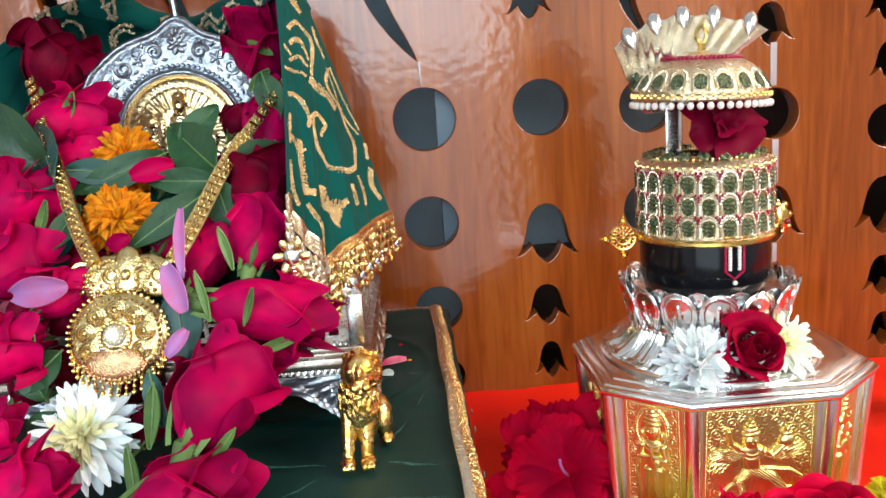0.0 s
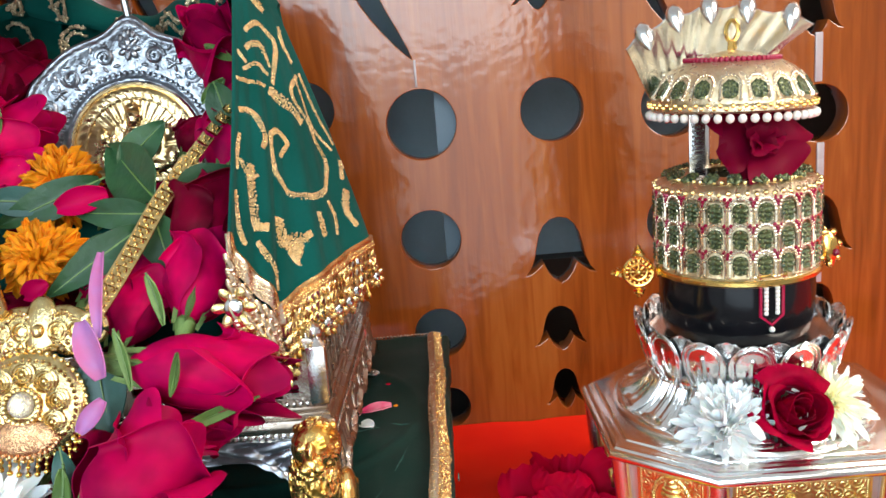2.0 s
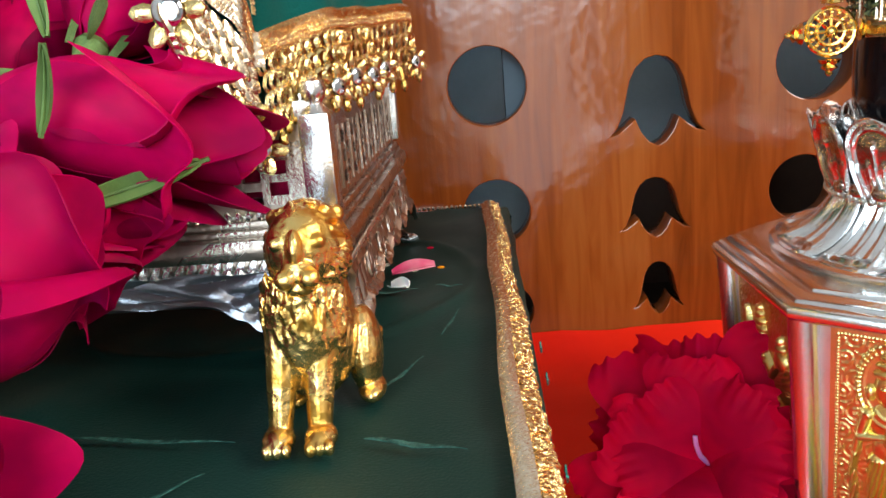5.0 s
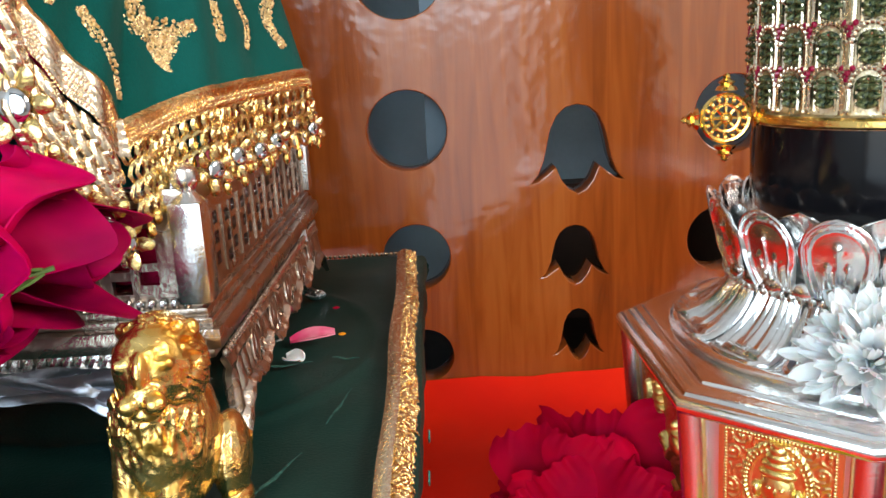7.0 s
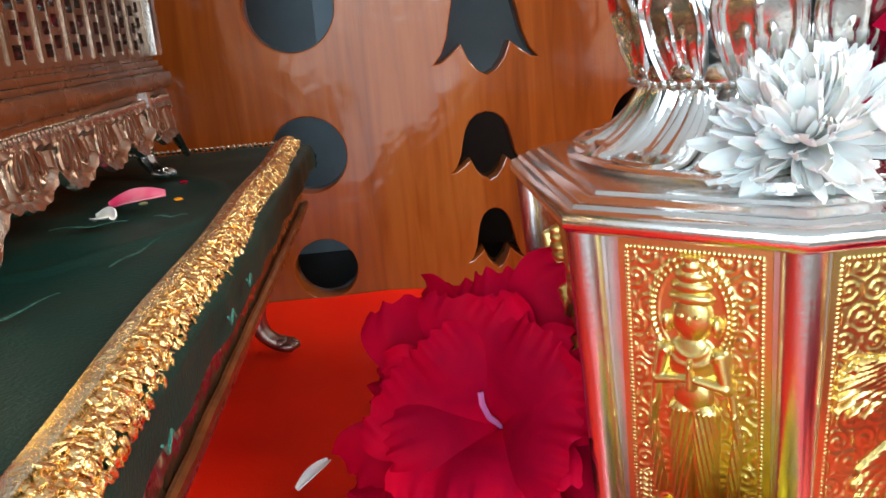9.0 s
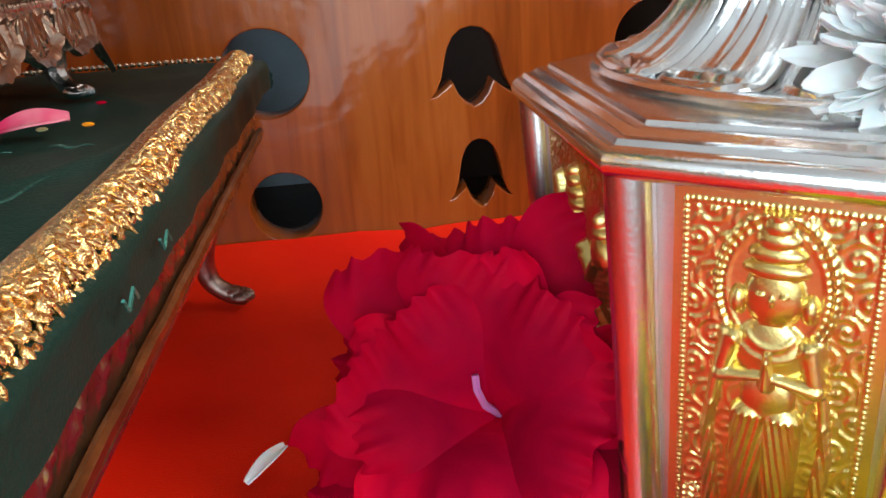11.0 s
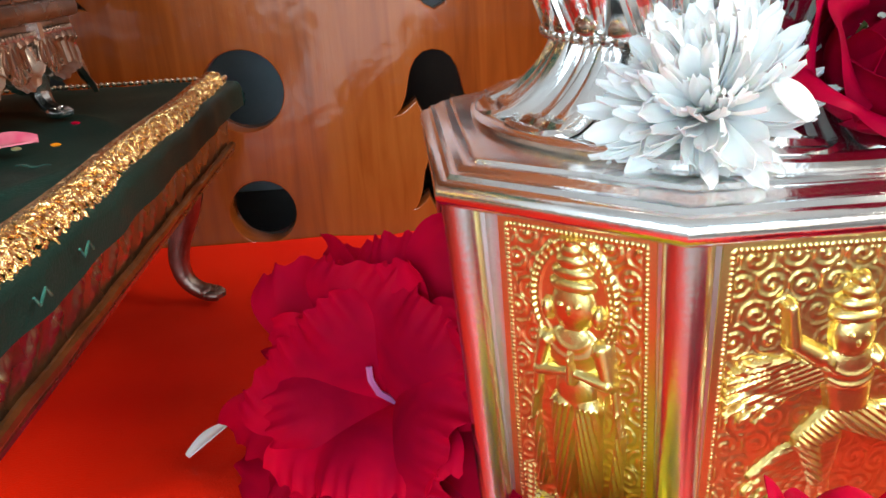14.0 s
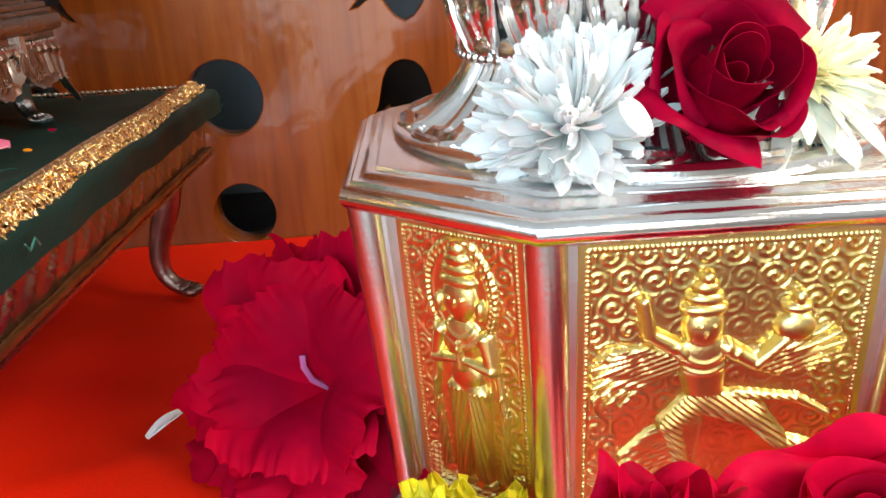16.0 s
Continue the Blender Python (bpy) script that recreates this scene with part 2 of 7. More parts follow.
TEAL = mat("blue_green_leaf", (0.022, 0.085, 0.070), 0.45, 0, 0.4, 220, 0.12, (0.015, 0.055, 0.05), 60, rand=0.2)
# EMERALD: the lighter olive specks are sparkle put into the colour
EMERALD = mat("green_stone", (0.010, 0.034, 0.020), 0.16, 0.35, 0.9, 900, 0.5, (0.16, 0.17, 0.06), 900, coat=0.3)
RUBY = mat("ruby_stone", (0.42, 0.004, 0.05), 0.18, 0, 0.2, 1500, 0.3, coat=0.6)
PEARL = mat("pearl", (0.82, 0.74, 0.68), 0.22, 0, 0.05, 900, 0.05, coat=0.5, trans=0.2)
DIAMOND = glass_mat("clear_stone", (0.95, 0.97, 1.0))
DARKMIRROR = mat("mirror_stone", (0.75, 0.76, 0.78), 0.05, 1.0)
SLOT = mat("pale_varnished_groove", (0.44, 0.37, 0.37), 0.25, 0, 0.1, 400, 0.1, coat=0.8)

for petal, amount in ((WHITE, 0.10), (CREAM, 0.15), (IVORY, 0.12), (ROSE, 0.22), (LIDROSE, 0.18), (PINK, 0.30), (HIBISCUS, 0.22), (MARIGOLD, 0.16), (YELLOW, 0.14), (LILAC, 0.30)):
    soft_petals(petal, amount)


# ---- building helpers ----
def part(name, bm, material, parent=None, label="", smooth=True, at=None):
    """One mesh object of the bmesh bm under a thing; at: its pose there."""
    me = bpy.data.meshes.new(name)
    bm.to_mesh(me)
    bm.free()
    me.materials.append(material)
    if smooth:
        me.polygons.foreach_set("use_smooth", [True] * len(me.polygons))
        me.set_sharp_from_angle(angle=radians(75 if name in ("petal", "blade", "sepal", "cloth", "loose_petal") else 38))
    ob = new(name, me)
    ob.parent = parent
    if at is not None:
        ob.matrix_basis = at
    return tagged(ob, label)


def again(ob, at, name=None):
    """Another part on the same mesh, under the same parent."""
    o = new(name or ob.name.split(".")[0], ob.data)
    o.parent, o.matrix_basis = ob.parent, at
    return o


def thing(name, at, label, category, group="", kind=""):
    ob = new(name)
    ob.empty_display_size = 0.01
    ob.matrix_basis = at if isinstance(at, Matrix) else Matrix.Translation(at)
    return tagged(ob, label, category, group, kind)


def aim(p, d, s=1.0, spin=0.0):
    """A pose at p with local z along d."""
    return Matrix.Translation(p) @ Vector(d).to_track_quat("Z", "Y").to_matrix().to_4x4() @ pose(0, 0, 0, 0, 0, spin) @ Matrix.Diagonal((s, s, s, 1))


def box(bm, x0, x1, y0, y1, z0, z1, bev=0.0):
    r = bmesh.ops.create_cube(bm, size=1)
    for v in r["verts"]:
        v.co = Vector((x0 + (v.co.x + 0.5) * (x1 - x0), y0 + (v.co.y + 0.5) * (y1 - y0), z0 + (v.co.z + 0.5) * (z1 - z0)))
    if bev:
        edges = list({e for v in r["verts"] for e in v.link_edges})
        bmesh.ops.bevel(bm, geom=edges, offset=bev, segments=2, profile=0.6, affect="EDGES")
    return bm


SPHERES = {}


def unit_sphere(seg):
    """Points and faces of a ball of radius 1."""
    if seg not in SPHERES:
        n = max(5, seg * 2 // 3)
        pts = [Vector((0, 0, -1))]
        for j in range(1, n):
            b = math.pi * (j / n - 0.5)
            pts += [Vector((math.cos(b) * math.cos(2 * math.pi * k / seg), math.cos(b) * math.sin(2 * math.pi * k / seg), math.sin(b))) for k in range(seg)]
        pts.append(Vector((0, 0, 1)))
        ring = lambda j, k: 1 + j * seg + k % seg
        faces = [(0, ring(0, k + 1), ring(0, k)) for k in range(seg)] + [(len(pts) - 1, ring(n - 2, k), ring(n - 2, k + 1)) for k in range(seg)]
        faces += [(ring(j, k), ring(j, k + 1), ring(j + 1, k + 1), ring(j + 1, k)) for j in range(n - 2) for k in range(seg)]
        SPHERES[seg] = pts, faces
    return SPHERES[seg]


def ball(bm, p, r, seg=10, scale=(1, 1, 1), m=None):
    mm = (m or Matrix.Translation(p)) @ Matrix.Diagonal((r * scale[0], r * scale[1], r * scale[2], 1))
    pts, faces = unit_sphere(seg)
    vs = [bm.verts.new(mm @ q) for q in pts]
    for f in faces:
        bm.faces.new([vs[k] for k in f])
    return bm


def lathe(profile, seg=48, wave=None, bm=None, close=False):
    """A turned form about z from (radius, z) pairs; wave(angle, i) scales the radius."""
    bm = bm or bmesh.new()
    rings = []
    for i, (r, z) in enumerate(profile):
        ring = []
        for k in range(seg):
            a = 2 * math.pi * k / seg
            rr = r * (wave(a, i) if wave else 1)
            ring.append(bm.verts.new((rr * math.cos(a), rr * math.sin(a), z)))
        rings.append(ring)
    for a, b in zip(rings, rings[1:]):
        for k in range(seg):
            bm.faces.new((a[k], a[(k + 1) % seg], b[(k + 1) % seg], b[k]))
    if close:
        bm.faces.new(rings[0][::-1]), bm.faces.new(rings[-1])
    return bm


def tube(bm, pts, r, seg=6, taper=None, cap=True):
    """A round bar along points."""
    pts = [Vector(p) for p in pts]
    rings, up = [], Vector((0.123, 0.456, 0.88)).normalized()
    for i, p in enumerate(pts):
        d = (pts[min(i + 1, len(pts) - 1)] - pts[max(i - 1, 0)]).normalized()
        s = d.cross(up)
        if s.length < 1e-3:
            s = d.cross(Vector((1, 0, 0)))
        s.normalize()
        u = s.cross(d)
        up = u
        rr = r * (taper(i / (len(pts) - 1)) if taper else 1)
        rings.append([bm.verts.new(p + rr * (math.cos(2 * math.pi * k / seg) * s + math.sin(2 * math.pi * k / seg) * u)) for k in range(seg)])
    for a, b in zip(rings, rings[1:]):
        for k in range(seg):
            bm.faces.new((a[k], a[(k + 1) % seg], b[(k + 1) % seg], b[k]))
    if cap:
        bm.faces.new(rings[0][::-1]), bm.faces.new(rings[-1])
    return bm


def sheet(fn, nu, nv, thick=0.0, bm=None):
    """A surface fn(u, v), u and v from 0 to 1, with a thickness along its normal."""
    bm = bm or bmesh.new()
    P = [[Vector(fn(i / nu, j / nv)) for j in range(nv + 1)] for i in range(nu + 1)]
    A = [[bm.verts.new(p) for p in row] for row in P]
    F = [bm.faces.new((A[i][j], A[i + 1][j], A[i + 1][j + 1], A[i][j + 1])) for i in range(nu) for j in range(nv)]
    if thick:
        def normal(i, j):
            du = P[min(i + 1, nu)][j] - P[max(i - 1, 0)][j]
            dv = P[i][min(j + 1, nv)] - P[i][max(j - 1, 0)]
            n = du.cross(dv)
            return n.normalized() if n.length > 1e-12 else Vector((0, 0, 1))
        B = [[bm.verts.new(P[i][j] - thick * normal(i, j)) for j in range(nv + 1)] for i in range(nu + 1)]
        for i in range(nu):
            for j in range(nv):
                bm.faces.new((B[i][j], B[i][j + 1], B[i + 1][j + 1], B[i + 1][j]))
        for i in range(nu):
            bm.faces.new((A[i + 1][0], A[i][0], B[i][0], B[i + 1][0]))
            bm.faces.new((A[i][nv], A[i + 1][nv], B[i + 1][nv], B[i][nv]))
        for j in range(nv):
            bm.faces.new((A[0][j], A[0][j + 1], B[0][j + 1], B[0][j]))
            bm.faces.new((A[nu][j + 1], A[nu][j], B[nu][j], B[nu][j + 1]))
    return bm


def glide(pts, t):
    """A smooth way through points, t from 0 to 1."""
    pts = [Vector(p) for p in pts]
    x = min(max(t, 0), 0.99999) * (len(pts) - 1)
    i = int(x)
    f = x - i
    p0, p1, p2, p3 = pts[max(i - 1, 0)], pts[i], pts[i + 1], pts[min(i + 2, len(pts) - 1)]
    return 0.5 * (2 * p1 + (p2 - p0) * f + (2 * p0 - 5 * p1 + 4 * p2 - p3) * f * f + (3 * p1 - p0 - 3 * p2 + p3) * f ** 3)


def outline_slab(loops, depth, bevel=0.0):
    """A flat slab of that depth, its first outline pierced by the others (x, z); its front faces -y."""
    cu = bpy.data.curves.new("outline", "CURVE")
    cu.dimensions, cu.fill_mode, cu.extrude, cu.bevel_depth, cu.bevel_resolution = "2D", "BOTH", depth / 2 - bevel, bevel, 1
    for loop in loops:
        sp = cu.splines.new("POLY")
        sp.points.add(len(loop) - 1)
        for q, (x, z) in zip(sp.points, loop):
            q.co = (x, z, 0, 1)
        sp.use_cyclic_u = True
    ob = bpy.data.objects.new("outline", cu)
    scene.collection.objects.link(ob)
    me = bpy.data.meshes.new_from_object(ob.evaluated_get(bpy.context.evaluated_depsgraph_get()))
    bm = bmesh.new()
    bm.from_mesh(me)
    bpy.data.objects.remove(ob)
    bpy.data.curves.remove(cu)
    bpy.data.meshes.remove(me)
    bmesh.ops.transform(bm, matrix=pose(0, 0, 0, 90, 0, 0), verts=bm.verts)
    return bm


def circle(x, z, r, n=40):
    return [(x + r * math.cos(2 * math.pi * k / n), z + r * math.sin(2 * math.pi * k / n)) for k in range(n)]


# ---- the setting ----
PANEL = 0.655


def bell(x, w, z0, z1):
    """The outline of a bell flower: mouth tips at z0, crown at z1, half width w."""
    side = [(-1.0, 0.13), (-0.82, 0.24), (-0.70, 0.40), (-0.63, 0.58), (-0.56, 0.74), (-0.43, 0.88), (-0.24, 0.97), (0, 1.0)]
    mouth = [(1.0, 0.13), (0.80, 0.15), (0.60, 0.23), (0.45, 0.30), (0.34, 0.16), (0.18, 0.05), (0, 0.0)]
    half = side + [(-a, b) for a, b in side[-2::-1]] + mouth[1:] + [(-a, b) for a, b in mouth[-2:0:-1]]
    return [(x + w * a, z0 + (z1 - z0) * b) for a, b in half]


def tendril(pts, w):
    """The outline of a curved leaf slot along points, pointed at its lower end."""
    n = 16
    mid = [glide([(x, 0, z) for x, z in pts], k / n) for k in range(n + 1)]
    left, right = [], []
    for k, p in enumerate(mid):
        d = (mid[min(k + 1, n)] - mid[max(k - 1, 0)]).normalized()
        s = Vector((-d.z, 0, d.x)) * w * (math.sin(math.pi * min(1, 0.12 + 0.9 * k / n)) ** 0.7 * 0.5 + 0.03)
        left.append((p.x + s.x, p.z + s.z)), right.append((p.x - s.x, p.z - s.z))
    return left + right[::-1]


def panel():
    loops = [[(-0.75, -0.02), (1.05, -0.02), (1.05, 0.80), (-0.75, 0.80)]]
    for x, z, r in [(0.0355, 0.2335, 0.0250), (0.127, 0.2365, 0.0225), (0.0353, 0.151, 0.0222), (0.0365, 0.080, 0.0195), (0.0385, 0.021, 0.0165),
                    (0.211, 0.233, 0.0225), (0.212, 0.151, 0.0215), (0.207, 0.082, 0.019), (0.208, 0.024, 0.016), (0.313, 0.219, 0.0205), (0.407, 0.203, 0.018),
                    (-0.044, 0.249, 0.0205), (-0.14, 0.235, 0.022), (-0.14, 0.151, 0.021), (-0.24, 0.24, 0.021), (0.50, 0.22, 0.022), (0.50, 0.15, 0.02)]:
        loops.append(circle(x, z, r))
    for x, w, z0, z1 in [(0.1285, 0.0245, 0.111, 0.161), (0.1265, 0.0185, 0.059, 0.0945), (0.128, 0.0140, 0.0125, 0.0455), (0.122, 0.0170, 0.3035, 0.336), (0.1225, 0.0205, 0.348, 0.394),
                         (0.311, 0.0195, 0.316, 0.360), (0.310, 0.0180, 0.271, 0.305), (0.314, 0.0245, 0.1125, 0.162), (0.3145, 0.0190, 0.0595, 0.096), (0.318, 0.0145, 0.014, 0.047),
                         (0.404, 0.020, 0.336, 0.37), (0.406, 0.0210, 0.282, 0.320), (0.408, 0.0180, 0.238, 0.2705), (0.407, 0.0245, 0.114, 0.163), (0.409, 0.0185, 0.0615, 0.097), (0.411, 0.0150, 0.017, 0.048),
                         (-0.065, 0.020, 0.365, 0.40), (-0.0635, 0.0165, 0.320, 0.353), (-0.05, 0.0235, 0.113, 0.16), (-0.05, 0.018, 0.06, 0.094)]:
        loops.append(bell(x - 0.001, w * 1.10, z0, z1))
    loops.append(tendril([(0.018, 0.405), (0.000, 0.360), (0.006, 0.322), (0.033, 0.278)], 0.017))
    loops.append(tendril([(0.212, 0.385), (0.1935, 0.345), (0.198, 0.310), (0.214, 0.283)], 0.014))
    loops.append(tendril([(-0.150, 0.40), (-0.152, 0.36), (-0.140, 0.32), (-0.122, 0.30)], 0.014))
    loops.append(tendril([(-0.225, 0.40), (-0.238, 0.36), (-0.232, 0.32), (-0.215, 0.29)], 0.014))
    bm = outline_slab(loops, 0.018, 0.0006)
    bmesh.ops.translate(bm, vec=(0, PANEL + 0.009, 0), verts=bm.verts)
    tagged(part("wall_north", bm, WOOD), "varnished orange-brown teak screen pierced with circles and bell flowers", "wall", kind="structure")
    # carved stem grooves; their pale colour stands for the window reflected in the varnish
    for x, z0, z1, w in [(0.3115, 0.305, 0.318, 0.0022), (0.3115, 0.2405, 0.274, 0.0026), (0.314, 0.163, 0.1985, 0.0026), (0.3145, 0.0965, 0.114, 0.002),
                         (0.0345, 0.2595, 0.278, 0.0008)]:
        bm = box(bmesh.new(), x - w, x + w, PANEL - 0.0012, PANEL + 0.002, z0, z1, 0.0008)
        tagged(part("trim", bm, SLOT), "thin carved stem between bell flowers, pale for its window reflection", "trim", kind="structure")


panel()


def slab(name, x0, x1, y0, y1, z0, z1, material, label, category):
    return tagged(part(name, box(bmesh.new(), x0, x1, y0, y1, z0, z1), material, smooth=False), label, category, kind="structure")


def cloth_ground():
    def f(u, v):
        x = -0.75 + 1.8 * u
        q = -0.05 + 0.434 * v
        y, z = 0.27 + max(q, 0), min(q, 0)
        z += 0.0034 * noise.noise(Vector((x * 11, y * 16, 0))) + 0.0016 * noise.noise(Vector((x * 34, y * 30, 3))) + 0.0008 * noise.noise(Vector((x * 90, y * 60, 7)))
        back = max(0, (y - 0.60) / 0.054)
        z += 0.008 * back ** 2 + 0.0018 * math.exp(-((y - 0.47 - 0.25 * (x - 0.05)) / 0.006) ** 2)
        return (x, y, z - 0.0015)
    bm = sheet(f, 180, 64, 0.0)
    tagged(part("cloth_ground", bm, REDCLOTH), "bright red satin cloth spread over the altar shelf", "cloth")


cloth_ground()
slab("shelf", -0.75, 1.05, 0.275, 0.655, -0.06, -0.0075, WOOD, "wooden altar shelf below the red cloth", "shelf")
# added and unseen: stops sky light entering the hollow behind the screen
slab("backing_floor", -0.75, 1.05, 0.656, 0.844, -0.06, -0.0205, DARKWOOD, "added dark board keeping light out of the hollow behind the screen", "board")
slab("wall_back", -0.75, 1.05, 0.845, 0.89, -0.06, 0.80, BACKPAINT, "blue-grey painted wall behind the pierced screen", "wall")
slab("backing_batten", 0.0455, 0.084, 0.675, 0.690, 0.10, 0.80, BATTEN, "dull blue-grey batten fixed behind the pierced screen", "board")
# two added dark boards make the low and right-hand holes look black-brown
slab("backing_board", 0.085, 1.05, 0.822, 0.844, -0.02, 0.088, DARKWOOD, "added dark board that blackens the low holes of the screen", "board")
slab("backing_board_side", 0.36, 1.05, 0.822, 0.844, 0.090, 0.80, DARKWOOD, "added dark board that blackens the right-hand holes of the screen", "board")
slab("floor", -1.4, 1.6, -1.7, 1.28, -1.0, -0.9, TILE, "pale stone floor of the prayer room", "floor")
slab("ceiling", -1.4, 1.6, -1.7, 1.28, 1.9, 2.0, PAINT, "off-white painted ceiling", "ceiling")
slab("wall_south", 0.38, 0.51, -1.7, -1.6, -0.9, 1.9, PAINT, "plain off-white painted wall between window and opening", "wall")
slab("wall_south_corner", 1.21, 1.6, -1.7, -1.6, -0.9, 1.9, PAINT, "plain off-white painted wall by the corner", "wall")
slab("wall_south_low", 0.51, 1.21, -1.7, -1.6, -0.9, -0.20, PAINT, "plain off-white painted wall under the second window", "wall")
slab("wall_south_top", 0.51, 1.21, -1.7, -1.6, 1.30, 1.9, PAINT, "plain off-white painted wall over the second window", "wall")
slab("wall_south_end", -1.4, -1.36, -1.7, -1.6, -0.9, 1.9, PAINT, "plain off-white painted wall by the window", "wall")
slab("wall_south_sill", -1.36, 0.38, -1.7, -1.6, -0.9, -0.52, PAINT, "plain off-white painted wall under the window", "wall")
slab("wall_south_head", -1.36, 0.38, -1.7, -1.6, 1.47, 1.9, PAINT, "plain off-white painted wall over the window", "wall")
slab("wall_west", -1.4, -1.3, -1.6, 0.70, -0.9, 1.9, PAINT, "plain off-white painted side wall", "wall")
slab("wall_east", 1.5, 1.6, -1.6, -0.73, -0.9, 1.9, PAINT, "plain off-white painted side wall", "wall")
slab("wall_east_end", 1.5, 1.6, 0.03, 1.28, -0.9, 1.9, PAINT, "plain off-white painted side wall by the screen", "wall")
slab("wall_east_sill", 1.5, 1.6, -0.73, 0.03, -0.9, 0.74, PAINT, "plain off-white painted wall under the side window", "wall")
slab("wall_east_head", 1.5, 1.6, -0.73, 0.03, 1.50, 1.9, PAINT, "plain off-white painted wall over the side window", "wall")
# unseen; run back past the screen to block sky light from its hollow
slab("wall_north_side", -1.4, -0.75, 0.655, 0.89, -0.9, 1.9, PAINT, "plain off-white painted wall beside the screen", "wall")
slab("wall_north_end", 1.05, 1.5, 0.655, 0.89, -0.9, 1.9, PAINT, "plain off-white painted wall beside the screen", "wall")
slab("wall_north_head", -0.75, 1.05, 0.655, 0.89, 0.80, 1.9, PAINT, "plain off-white painted wall above the screen", "wall")


# ---- offering box ----
CX, CY = 0.1905, 0.4630
HALF_X, HALF_Y, CUT_X, CUT_Y = 0.0765, 0.0700, 0.0380, 0.0325


def octagon(inset):
    h, k, c, d = HALF_X - inset, HALF_Y - inset, CUT_X - inset * 0.586, CUT_Y - inset * 0.586
    return [(-h + c, -k), (h - c, -k), (h, -k + d), (h, k - d), (h - c, k), (-h + c, k), (-h, k - d), (-h, -k + d)]


def loft8(profile, bm=None, cap=True):
    bm = bm or bmesh.new()
    rings = [[bm.verts.new((x, y, z)) for x, y in octagon(i)] for i, z in profile]
    for a, b in zip(rings, rings[1:]):
        for k in range(8):
            bm.faces.new((a[k], a[(k + 1) % 8], b[(k + 1) % 8], b[k]))
    if cap:
        bm.faces.new(rings[0][::-1]), bm.faces.new(rings[-1])
    return bm


def scrolls(X, Z, r, seed):
    """Embossed spirals of foliage over a plate, as heights 0 to 1."""
    g = np.random.default_rng(seed)
    best, H = np.full(X.shape, 9.0), np.zeros(X.shape)
    x0, x1, z0, z1 = X.min(), X.max(), Z.min(), Z.max()
    for j, zc in enumerate(np.arange(z0 + r * 0.6, z1, r * 1.55)):
        for xc in np.arange(x0 + r * (0.5 + 0.75 * (j % 2)), x1 + r, r * 1.6):
            a, b = xc + g.normal() * r * 0.12, zc + g.normal() * r * 0.12
            rho, phi, s = np.hypot(X - a, Z - b), np.arctan2(Z - b, X - a), g.choice([-1, 1])
            arm = 0.5 + 0.5 * np.cos(2 * np.pi * (rho / r * 1.9) - s * phi)
            leaf = 0.5 + 0.5 * np.cos(phi * 7 + rho / r * 5 * s)
            h = arm ** 1.6 * (0.65 + 0.35 * leaf) + 0.7 * np.exp(-(rho / (0.22 * r)) ** 2)
            H = np.where(rho < best, h, H)
            best = np.minimum(best, rho)
    return H


def blob(X, Z, x, z, a, b, turn=0.0):
    c, s = math.cos(turn), math.sin(turn)
    u, v = ((X - x) * c + (Z - z) * s) / a, (-(X - x) * s + (Z - z) * c) / b
    return np.sqrt(np.clip(1 - u * u - v * v, 0, None))


def limb(X, Z, p, q, r0, r1):
    dx, dz = q[0] - p[0], q[1] - p[1]
    t = np.clip(((X - p[0]) * dx + (Z - p[1]) * dz) / (dx * dx + dz * dz), 0, 1)
    d = np.hypot(X - p[0] - t * dx, Z - p[1] - t * dz) / (r0 + (r1 - r0) * t)
    return np.sqrt(np.clip(1 - d * d, 0, None))


